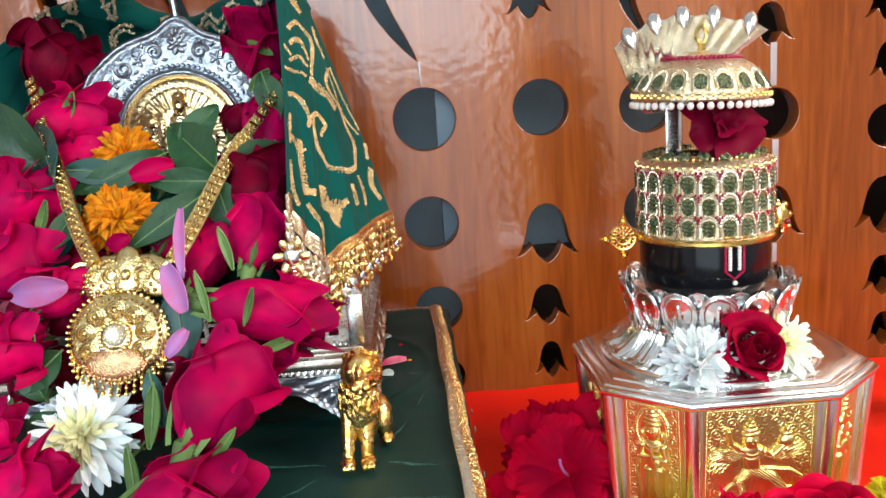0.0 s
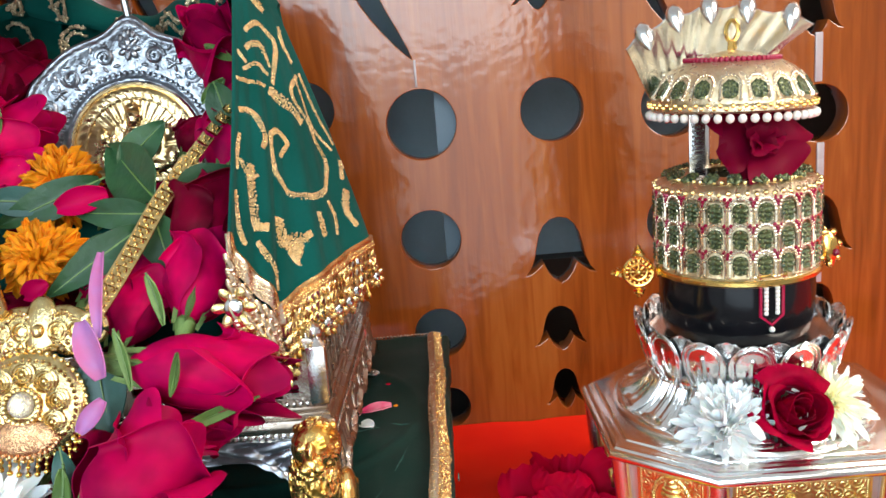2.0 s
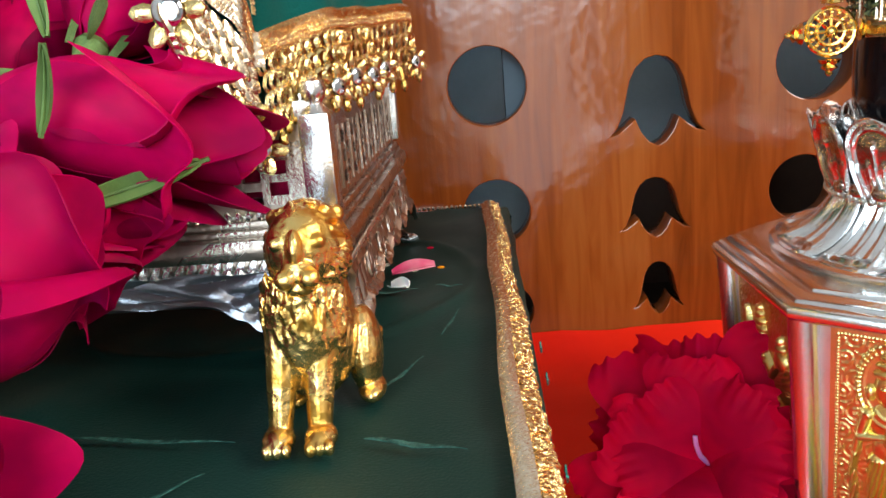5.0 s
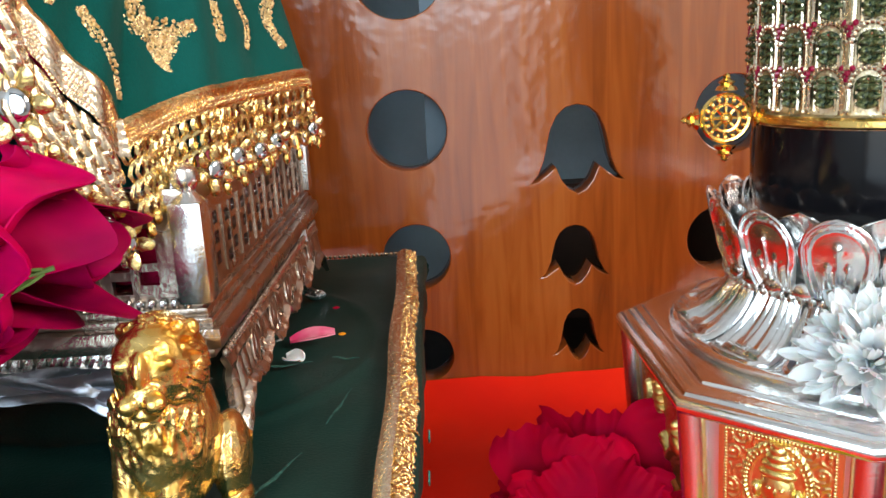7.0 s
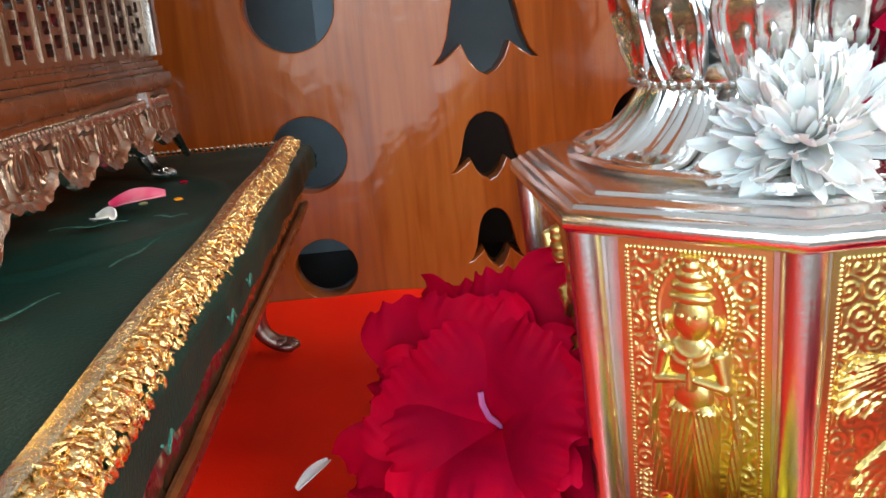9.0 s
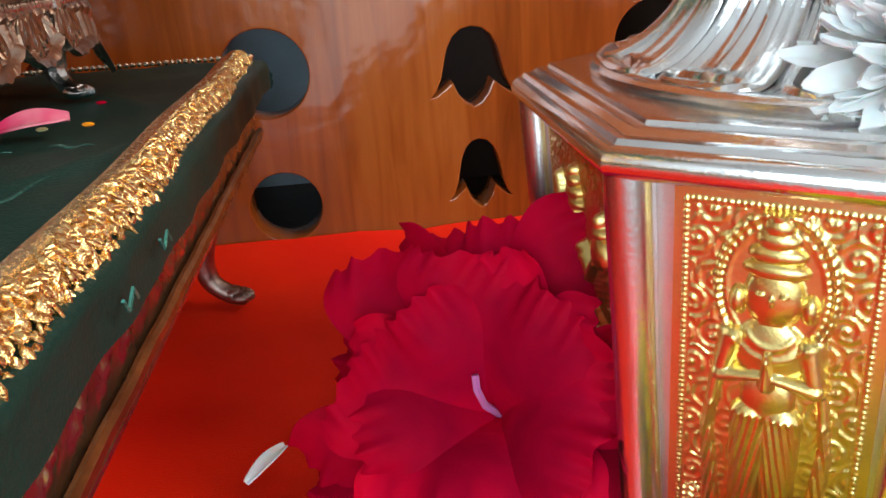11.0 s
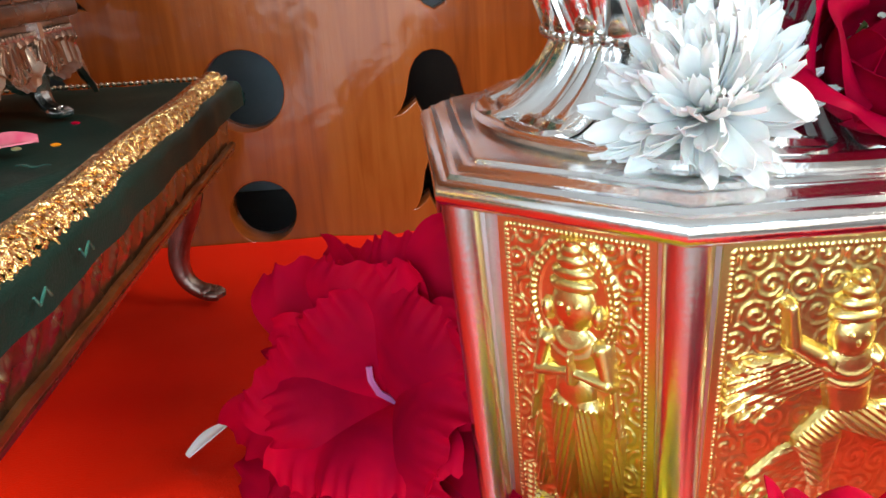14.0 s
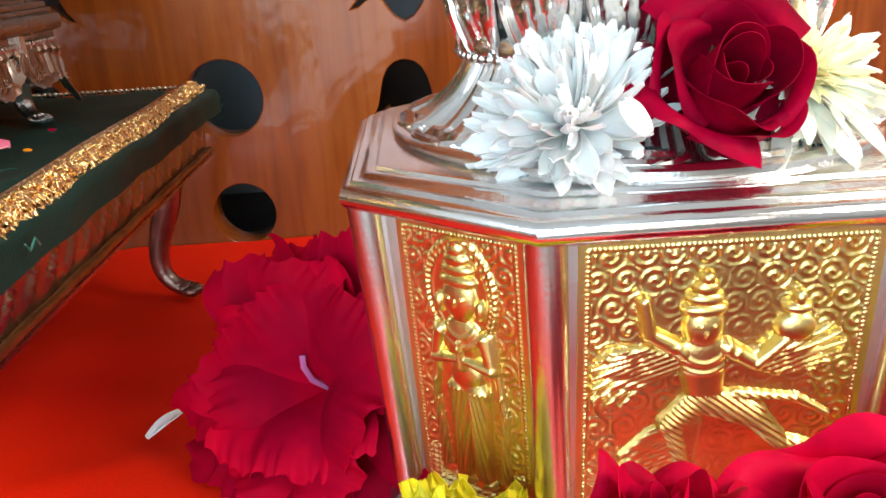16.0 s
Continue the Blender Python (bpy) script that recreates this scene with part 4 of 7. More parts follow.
def umbrella():
    t = thing("small_umbrella", pose(0.1825, 0.4630, 0.2430, 0, 2, 0) @ Matrix.Diagonal((0.94, 0.94, 1, 1)), "gold umbrella dome fringed with pearls and set with stones", "umbrella")
    part("dome", lathe([(0.0365, -0.001), (0.0385, 0.0), (0.0385, 0.0022), (0.0370, 0.0030), (0.0362, 0.0062), (0.0335, 0.0120), (0.0285, 0.0172), (0.0240, 0.0195), (0.0200, 0.0212), (0.0120, 0.0238), (0.0040, 0.0250), (0.0005, 0.0252)], 64), FILIGREE, t)
    part("lining", lathe([(0.0360, 0.0), (0.030, 0.012), (0.018, 0.019), (0.0005, 0.021)], 40), GOLD, t)
    bm = bmesh.new()
    for k in range(90):
        a = 2 * math.pi * k / 90
        ball(bm, (0.0388 * math.cos(a), 0.0388 * math.sin(a), 0.0012 + 0.0012 * (k % 2)), 0.0011, 5)
    part("rope_trim", bm, GOLD, t)
    pearl = part("pearl", ball(bmesh.new(), (0, 0, 0), 0.0020, 10), PEARL, t, at=pose(0.0384, 0, -0.0030))
    for k in range(1, 46):
        a = 2 * math.pi * k / 46
        again(pearl, pose(0.0384 * math.cos(a), 0.0384 * math.sin(a), -0.0030))
    ruby = part("ruby", ball(bmesh.new(), (0, 0, 0), 0.0014, 6), RUBY, t, at=pose(0.0216, 0, 0.0212))
    for k in range(1, 56):
        a = 2 * math.pi * k / 56
        again(ruby, pose(0.0216 * math.cos(a), 0.0216 * math.sin(a), 0.0212))
    sb = sheet(lambda u, v: ((u - 0.5) * 0.0064 * math.sqrt(max(0.02, 1 - (2 * v - 1) ** 4)), -0.0008 - 0.0007 * abs(math.cos(u * 9.4) * math.cos(v * 12)), 0.0004 + 0.0080 * v), 8, 10, 0.0008)
    green = part("green_stone", sb, EMERALD, t, "dark green stone")
    arch = part("arch_setting", arch_bar(0.0044, 0.0110, 0.0007), SILVERBRAID, t)
    for k in range(18):
        m = pose(0, 0, 0, 0, 0, 20 * k) @ pose(0, -0.0374, 0.0050, -33, 0, 0)
        if k:
            again(green, m), again(arch, m)
        else:
            green.matrix_basis, arch.matrix_basis = m, m
    bm = tube(bmesh.new(), [(0, 0, 0.024), (0, 0, 0.029)], 0.0022, 8)
    tube(bm, [(0.0030 * math.cos(2 * math.pi * k / 14), 0.001, 0.0335 + 0.0046 * math.sin(2 * math.pi * k / 14)) for k in range(15)], 0.0011, 6, cap=False)
    part("hook", bm, GOLD, t)


umbrella()


def serpent_hood():
    t = thing("serpent_hood", (SX - 0.004, SY + 0.014, 0.205), "fluted silver hood fanned out behind the umbrella", "ornament")

    def f(u, v):
        a = (u - 0.5) * 2
        spread = 0.012 + 0.029 * v ** 0.9
        x = a * spread - 0.0075 + 0.002 * v
        y = 0.016 - 0.014 * v - 0.004 * v * v - 0.018 * a * a * v - 0.003 * v ** 6
        lobe = 0.5 + 0.5 * math.cos(a * math.pi * 5)
        flute = 0.0006 * math.cos(a * math.pi * 11) * (1 - 0.4 * v)
        z = 0.030 + 0.0545 * v + (0.0022 * lobe - 0.003) * max(0, v - 0.75) * 4 - 0.0125 * a * a * v + 0.0022 * a * v
        return (x, y - flute, z)
    part("hood", sheet(f, 90, 24, 0.0009), SILVER, t)
    for k in range(5):
        u = 0.10 + 0.80 * k / 4
        p = Vector(f(u, 1.0))
        bm = lathe([(0.0002, 0.0058), (0.0022, 0.0050), (0.0040, 0.0026), (0.0046, -0.0006), (0.0038, -0.0042), (0.0020, -0.0074), (0.0003, -0.0092)], 14)
        part("serpent_head", bm, SILVER, t, at=Matrix.Translation(p + Vector((0, -0.0030, -0.0005))) @ pose(0, 0, 0, -24, (u - 0.5) * 40, 0) @ Matrix.Diagonal((0.92, 0.7, 0.95, 1)))
    bar = part("support_bar", box(bmesh.new(), -0.0165, -0.0100, -0.012, -0.010, 0.006, 0.046, 0.0006), SILVER, t, "ribbed silver support bar")
    rib = part("rib", tube(bmesh.new(), [(-0.0155, -0.0122, 0), (-0.0110, -0.0122, 0)], 0.0005, 5), SILVER, bar, at=pose(0, 0, 0.010))
    for k in range(1, 16):
        again(rib, pose(0, 0, 0.010 + 0.0022 * k))
    part("support_neck", tube(bmesh.new(), [(-0.003, 0.012, 0.0), (-0.003, 0.012, 0.040)], 0.004, 10), SILVER, t)


serpent_hood()


# ---- low table ----
TX0, TX1, TY0, TY1, TZ = -0.275, 0.042, 0.312, 0.622, 0.090


def low_table():
    t = thing("low_table", (0, 0, 0), "low silver table draped with dark green satin and gold braid", "table")

    def ap(L, h):
        """One side of the embossed apron, along x, face towards -y."""
        def f(u, v):
            x = L * u
            d = 0.0011 * max(0, math.sin(x * 520 + 2.0 * math.sin(v * 6))) ** 0.7 * max(0, math.sin(math.pi * (v - 0.24) / 0.62)) * (0.24 < v < 0.86) * (0.7 + 0.3 * math.sin(x * 1700 + v * 20))
            d += 0.0018 * (v < 0.06) + 0.0014 * (v > 0.90)
            return (x, -d, h * v)
        return sheet(f, int(L * 1300), 20, 0.003)
    side = ap(TY1 - TY0 - 0.012, 0.0190)
    part("apron", side, SILVER_OLD, t, "embossed silver apron", at=pose(TX1 - 0.0065, TY0 + 0.006, 0.0615, 0, 0, 90))
    part("apron", ap(TX1 - TX0 - 0.012, 0.0190), SILVER_OLD, t, "embossed silver apron", at=pose(TX0 + 0.006, TY0 + 0.0065, 0.0615))
    part("rim", tube(bmesh.new(), [(TX1 - 0.0050, TY0 + 0.006 + (TY1 - TY0 - 0.014) * k / 40, 0.0648 + 0.0002 * math.sin(k * 1.7)) for k in range(41)], 0.0014, 8), BRONZE, t, "worn gilt rim along the apron")
    part("top_board", box(bmesh.new(), TX0 + 0.006, TX1 - 0.006, TY0 + 0.006, TY1 - 0.003, 0.079, 0.0875), SILVER_OLD, t, smooth=False)

    def leg():
        b = bmesh.new()
        pts = [(-0.002, 0, 0.079), (0.003, 0, 0.068), (0.0070, 0, 0.056), (0.0050, 0, 0.042), (0.0000, 0, 0.029), (-0.0025, 0, 0.018), (-0.0005, 0, 0.009), (0.006, 0, 0.0040), (0.012, 0, 0.0030)]
        P = [glide(pts, k / 30) for k in range(31)]
        tube(b, P, 0.0050, 10, lambda q: 1.75 - 1.6 * q if q < 0.5 else 0.95 - 0.75 * (q - 0.5) if q < 0.8 else 0.73)
        for y in (-0.0026, 0, 0.0026):
            ball(b, (0.0115 - abs(y) * 0.4, y, 0.0030), 0.0030, 8, (1.5, 0.75, 0.8))
        ball(b, (0.0075, 0, 0.0042), 0.0040, 10, (1.2, 1.0, 0.8))
        for s in (-1, 1):
            tube(b, [(0.0055, s * 0.0052, 0.068), (0.0095, s * 0.0046, 0.058), (0.0078, s * 0.0036, 0.046), (0.003, s * 0.003, 0.036)], 0.0011, 5)
        return b
    first = part("leg", leg(), LEG_SILVER, t, "curved silver leg", at=pose(0.0130, 0.600, 0.0012, 0, 0, -10))
    for x, y, a in [(TX1 - 0.022, TY0 + 0.025, -30), (TX0 + 0.022, TY0 + 0.025, 210), (TX0 + 0.022, 0.600, 170)]:
        again(first, pose(x, y, 0.0012, 0, 0, a))


low_table()


def table_cloth():
    t = thing("table_cloth", (0, 0, TZ), "dark green satin cloth with faint teal streaks over the table", "cloth")

    def f(u, v):
        """Runs over the top and hangs down a little at the sides."""
        def run(s, a, b):
            drop = 0.010
            L = b - a + 2 * drop
            q = s * L - drop
            if q < 0:
                return a, q
            if q > b - a:
                return b, (b - a) - q
            return a + q, 0.0
        x, dx = run(u, TX0, TX1)
        y, dy = run(v, TY0, TY1)
        z = min(dx, dy)
        z += 0.0016 * noise.noise(Vector((x * 22, y * 22, 1))) + 0.0009 * noise.noise(Vector((x * 60, y * 40, 5))) + 0.0010 * math.exp(-((math.hypot(x + 0.05, y - 0.50) - 0.075) / 0.0025) ** 2)
        w = 0.0020 * noise.noise(Vector((x * 60, y * 60, z * 40))) if z < -0.002 else 0
        return (x + (w if dx < 0 else 0), y + (w if dy < 0 else 0), z)
    part("cloth", sheet(f, 150, 150, 0.0012), CLOTH, t)
    # teal glints of the satin put on as coloured strips, a hair above the cloth
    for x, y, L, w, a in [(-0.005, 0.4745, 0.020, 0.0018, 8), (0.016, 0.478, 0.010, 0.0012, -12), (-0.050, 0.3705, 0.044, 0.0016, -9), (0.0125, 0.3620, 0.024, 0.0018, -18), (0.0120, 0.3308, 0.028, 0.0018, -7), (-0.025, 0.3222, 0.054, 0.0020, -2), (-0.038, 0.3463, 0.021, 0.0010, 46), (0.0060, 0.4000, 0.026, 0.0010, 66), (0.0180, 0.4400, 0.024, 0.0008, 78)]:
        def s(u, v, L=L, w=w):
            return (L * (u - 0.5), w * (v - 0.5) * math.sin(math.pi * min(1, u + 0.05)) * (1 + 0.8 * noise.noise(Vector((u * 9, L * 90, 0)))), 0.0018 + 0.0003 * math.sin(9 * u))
        part("streak", sheet(s, 14, 2, 0.0002), TEALSTREAK, t, "teal strip painted as a glint of the satin", at=pose(x, y, 0.0006, 0, 0, a))
    # glints of the hanging edge, as small coloured squiggles
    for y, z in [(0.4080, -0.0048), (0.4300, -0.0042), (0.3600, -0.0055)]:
        part("glint", tube(bmesh.new(), [(TX1 + 0.0024, y + 0.0016 * q, z + 0.0012 * math.sin(q * 2.2)) for q in range(-2, 3)], 0.0003, 5), TEALGLINT, t, "tiny teal glint painted on the hanging edge")


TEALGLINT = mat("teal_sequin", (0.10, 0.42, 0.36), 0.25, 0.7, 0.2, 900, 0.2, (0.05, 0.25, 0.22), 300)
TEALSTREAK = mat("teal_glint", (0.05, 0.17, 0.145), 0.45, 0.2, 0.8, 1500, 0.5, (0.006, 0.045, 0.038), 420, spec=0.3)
table_cloth()


def edge_braids():
    t = thing("gold_edge_braid", (0, 0, TZ), "sparkling gold braid along the table cloth's edge", "braid")
    g = random.Random(5)
    bm, bs = bmesh.new(), bmesh.new()
    line = lambda y: 0.0375 - 0.0045 * (y - TY0) / 0.31 + 0.0005 * math.sin(y * 60)
    tube(bm, [(line(TY0 + 0.308 * k / 40) - 0.0002, TY0 + 0.308 * k / 40, 0.0008) for k in range(41)], 0.0033, 8)
    n = 280
    for k in range(n):
        y = TY0 + 0.306 * k / n
        x = line(y)
        tube(bs, [(x - 0.0042 + 0.0021 * q, y + 0.0004 * q, 0.0022 + 0.0024 * math.sin(math.pi * (0.12 + 0.24 * q))) for q in (0, 1, 2)], 0.00056, 5)
        for j, (dx, dz) in enumerate([(0.0010, 0.0040), (0.0025, 0.0032), (0.0036, 0.0016), (0.0044, -0.0006)]):
            m = Matrix.Translation((x + dx + g.gauss(0, 0.0003), y + 0.0006 * j + g.gauss(0, 0.0003), dz + g.gauss(0, 0.0003))) @ pose(0, 0, 0, g.uniform(-35, 35), g.uniform(-35, 35) + 28 * j, 40 * (1 if k % 2 else -1))
            ball(bm, None, 0.00125, 6, (1.2, 0.7, 0.45), m)
    part("core", bm, BRAID, t, "gold loops")
    part("silver_edge", bs, SILVERBRAID, t, "silver-gold ribbed edge")
    t = thing("silver_edge_braid", (0, 0, TZ), "pale silver and gold braid along the table's front", "braid")
    bm = bmesh.new()
    tube(bm, [(TX0 + 0.313 * k / 20, TY0 + 0.0005, 0.0) for k in range(21)], 0.0022, 6)
    part("cord", bm, SILVERBRAID, t)
    loop = bmesh.new()
    tube(loop, [(0.0009 * math.cos(q * math.pi / 5), -0.0003 * math.sin(q * math.pi / 5), 0.0017 * math.sin(q * math.pi / 5)) for q in range(11)], 0.00042, 5, cap=False)
    ball(loop, (0.0008, -0.0004, -0.0026), 0.0011, 5)
    first = part("loop", loop, SILVERBRAID, t, "pale thread loop", at=pose(TX0, TY0 - 0.001, 0.0025))
    for k in range(1, 150):
        again(first, pose(TX0 + 0.312 * k / 150, TY0 - 0.001, 0.0025 + g.gauss(0, 0.0003), g.uniform(-10, 10), g.uniform(-12, 12), g.uniform(-8, 8)))
    t = thing("bead_edging", (0, 0, TZ), "thin beaded edging along the table's back", "braid")
    bm = bmesh.new()
    for k in range(130):
        ball(bm, (TX0 + 0.314 * k / 130, TY1 - 0.001, 0.0018), 0.0011, 5)
    part("bead_strip", bm, SILVERBRAID, t)


edge_braids()

# ---- throne ----
HX0, HX1, HY0, HY1 = -0.222, -0.012, 0.418, 0.585


def fret(L, h, bays):
    """A pierced rail of that length, along x from 0, front towards -y: bays of small openings between upright bars."""
    loops = [[(0, 0), (L, 0), (L, h), (0, h)]]
    w = (L - 0.010) / bays
    for k in range(bays):
        x = 0.005 + w * (k + 0.5)
        for a, b in [(-0.20, 0.66), (-0.20, 0.42), (-0.20, 0.18), (0.16, 0.72), (0.16, 0.50), (0.16, 0.27)]:
            q, e = w * 0.125, h * 0.072
            loops.append([(x + a * w - q, b * h - e), (x + a * w + q, b * h - e), (x + a * w + q, b * h + e), (x + a * w - q, b * h + e)])
    bm = outline_slab(loops, 0.0022)
    for k in range(bays + 1):
        x = 0.005 + w * k
        box(bm, x - 0.0006, x + 0.0006, -0.0016, -0.0009, h * 0.06, h * 0.82)
        if k < bays:
            box(bm, x + w * 0.44, x + w * 0.51, -0.0014, -0.0009, h * 0.06, h * 0.80)
            box(bm, x + w * 0.10, x + w * 0.17, -0.0014, -0.0009, h * 0.30, h * 0.56)
    return bm


def skirt(L):
    """A lobed apron along x from 0, its face towards -y: brackets at both ends, hanging leaves between."""
    def f(u, v):
        x = L * u
        e = min(x, L - x)
        lobe = abs(math.sin(math.pi * (x - 0.012) / ((L - 0.024) / 5))) if 0.012 < x < L - 0.012 else 0
        depth = 0.0085 + 0.0065 * lobe ** 0.7 + 0.0150 * max(0, 1 - e / 0.020) ** 1.4
        vein = 0.0009 * math.cos(x * 2 * math.pi / 0.0058 + 2.5 * v) * math.sin(math.pi * v) + 0.0016 * (v > 0.93) + 0.0010 * math.exp(-((v - 0.12) / 0.06) ** 2)
        return (x, -0.0010 - vein - 0.0030 * v * v, -depth * v)
    return sheet(f, int(L * 1500), 16, 0.0018)


def leaf_loops():
    """Three hanging leaves, each a raised looped outline."""
    bm = bmesh.new()
    for x, n, tilt in [(-0.0042, 0.0085, -0.30), (0.0, 0.0115, 0.0), (0.0042, 0.0085, 0.30)]:
        for s in (1.0, 0.45):
            pts = []
            for k in range(17):
                a = 2 * math.pi * k / 16
                r = 0.0024 * s * math.sin(a) * (0.5 + 0.5 * (1 - math.cos(a)) / 2 + 0.3)
                d = n * (0.5 - 0.5 * math.cos(a)) * (0.6 + 0.4 * s)
                pts.append((x + r + tilt * d, -0.0038 - 0.0012 * d / n, -0.001 - d))
            tube(bm, pts, 0.00055, 5, cap=False)
    return bm


def throne():
    t = thing("silver_throne", (0, 0, TZ), "small pierced silver throne standing on the green cloth", "throne")
    W, D = HX1 - HX0, HY1 - HY0
    # seat and mouldings
    for z0, z1, o, bev in [(0.0290, 0.0318, 0.0030, 0.0008), (0.0318, 0.0384, 0.0062, 0.0026), (0.0384, 0.0402, 0.0036, 0.0007), (0.0402, 0.0426, 0.0024, 0.0008), (0.0426, 0.0440, 0.0008, 0.0004)]:
        part("moulding", box(bmesh.new(), HX0 - o, HX1 + o, HY0 - o, HY1 + o, z0, z1, bev), SILVER_OLD, t)
    part("seat", box(bmesh.new(), HX0 + 0.003, HX1 - 0.003, HY0 + 0.003, HY1 - 0.003, 0.0435, 0.0465, 0.001), SILVER_OLD, t)
    for name, L, at, n in [("side_rail", D, pose(HX1, HY0, 0.0440, 0, 0, 90), 8), ("side_rail", D, pose(HX0, HY1, 0.0440, 0, 0, -90), 8), ("front_rail", W, pose(HX0, HY0, 0.0440), 10), ("back_rail", W, pose(HX1, HY1, 0.0440, 0, 0, 180), 10)]:
        part(name, fret(L, 0.0250, n), SILVER_OLD, t, "pierced silver rail", smooth=False, at=at)
    for name, L, at in [("top_beam", D, pose(HX1, HY0, 0.0690, 0, 0, 90)), ("top_beam", D, pose(HX0, HY1, 0.0690, 0, 0, -90)), ("top_beam", W, pose(HX0, HY0, 0.0690))]:
        part(name, box(bmesh.new(), 0, L, -0.0022, 0.0022, 0, 0.0046, 0.0009), SILVER_OLD, t, at=at)
    part("cushion", box(bmesh.new(), HX0 + 0.004, HX1 - 0.004, HY0 + 0.005, HY1 - 0.005, 0.0467, 0.0660, 0.004), CUSHION, t, "crimson velvet cushion")
    bead = bmesh.new()
    for k in range(70):
        ball(bead, (HX0 + 0.003 + (W - 0.006) * k / 69, HY0 - 0.0022, 0.0440), 0.0013, 6, (0.8, 0.7, 1.3))
    part("beaded_edge", bead, SILVER, t)
    leafrow = bmesh.new()
    for k in range(62):
        m = Matrix.Translation((HX0 + 0.002 + (W - 0.004) * k / 61, HY0 - 0.0035, 0.0290)) @ pose(0, 0, 0, 0, 28, 0)
        ball(leafrow, None, 0.0042, 6, (0.30, 0.22, 1.0), m)
    part("leaf_band", leafrow, SILVER, t)
    rope = bmesh.new()
    for k in range(64):
        ball(rope, (HX1 + 0.0042, HY0 + 0.002 + (D - 0.004) * k / 63, 0.0283), 0.0013, 6, (0.8, 0.8, 1.2))
    part("beaded_edge", rope, SILVER_OLD, t)
    part("apron", skirt(D), SILVER_OLD, t, "leafy silver apron", at=pose(HX1 + 0.002, HY0, 0.0275, 0, 0, 90))
    spray = part("leaf_spray", leaf_loops(), SILVER_OLD, t, "looped silver leaves", at=pose(HX1 + 0.002, HY0 + 0.030, 0.0275, 0, 0, 90))
    for k in range(1, 5):
        again(spray, pose(HX1 + 0.002, HY0 + 0.030 + 0.0270 * k, 0.0275, 0, 0, 90))
    def arch(u, v):
        x = W * u
        e = min(x, W - x)
        q = min(1, e / 0.040)
        depth = 0.0085 + 0.0185 * (0.5 + 0.5 * math.cos(math.pi * q)) ** 1.2
        z = -depth * v
        fan = math.atan2(z + 0.002, e + 0.001)
        near = max(0, 1 - e / 0.045)
        relief = 0.0013 * math.sin(fan * 26 + e * 130) * math.sin(math.pi * v) * near ** 0.5 + 0.0009 * math.sin(x * 260 + 2.4 * math.sin(v * 5)) * math.sin(math.pi * v) * (1 - near)
        return (x, -0.0008 - relief - 0.0012 * (v > 0.90) - 0.0025 * v * v, z)
    part("apron", sheet(arch, 300, 24, 0.0018), ENGRAVED, t, "engraved silver apron with an arched edge", at=pose(HX0, HY0 - 0.002, 0.0290))

    def scroll(s):
        b = bmesh.new()
        for q in range(3):
            pts = [(s * (0.004 + 0.010 * k / 10), -0.002 - 0.0006 * math.sin(k), 0.0085 - 0.0028 * q - 0.009 * (1 - k / 10) ** 1.6) for k in range(11)]
            tube(b, pts, 0.0009, 5)
        return b
    part("scroll", scroll(-1), SILVER, t, at=pose(HX1 - 0.004, HY0 - 0.002, 0.0160))
    part("scroll", scroll(1), SILVER, t, at=pose(HX0 + 0.004, HY0 - 0.002, 0.0160))
    post = bmesh.new()
    box(post, -0.0042, 0.0042, -0.0042, 0.0042, 0.044, 0.0700, 0.0008)
    lathe([(0.0045, 0.0700), (0.0030, 0.0715), (0.0022, 0.0725), (0.0032, 0.0740), (0.0038, 0.0760), (0.0032, 0.0782), (0.0012, 0.0795), (0.0002, 0.0797)], 14, bm=post)
    p = part("post", post, SILVER, t, "square silver post with ball finial", at=pose(HX1, HY0, 0))
    for x, y in [(HX0, HY0), (HX1, HY1), (HX0, HY1)]:
        again(p, pose(x, y, 0))

    def foot():
        b = bmesh.new()
        pts = [(0, 0, 0.030), (0.0015, 0, 0.022), (0.0005, 0, 0.014), (0.0005, 0, 0.008), (0.0035, 0, 0.0040), (0.0085, 0, 0.0026)]
        tube(b, [glide(pts, k / 18) for k in range(19)], 0.0046, 8, lambda q: 1.15 - 0.75 * q)
        for y in (-0.0020, 0.0, 0.0020):
            ball(b, (0.0085 - 0.3 * abs(y), y, 0.0022), 0.0026, 8, (1.7, 0.6, 0.75))
        return b
    f = part("foot", foot(), SILVER, t, "curved silver foot with a small paw", at=pose(HX1 + 0.0005, HY1 - 0.030, 0.0010, 0, 0, -30))
    for x, y, a in [(HX0 + 0.004, HY1 - 0.012, 215), (HX0 + 0.003, HY0 + 0.010, 215), (HX1 - 0.010, HY0 + 0.012, -40)]:
        again(f, pose(x, y, 0.0010, 0, 0, a))


CUSHION = mat("crimson_velvet", (0.62, 0.003, 0.08), 0.8, 0, 0.4, 900, 0.2, (0.22, 0.002, 0.03), 40, sheen=0.2, spec=0.1)
throne()


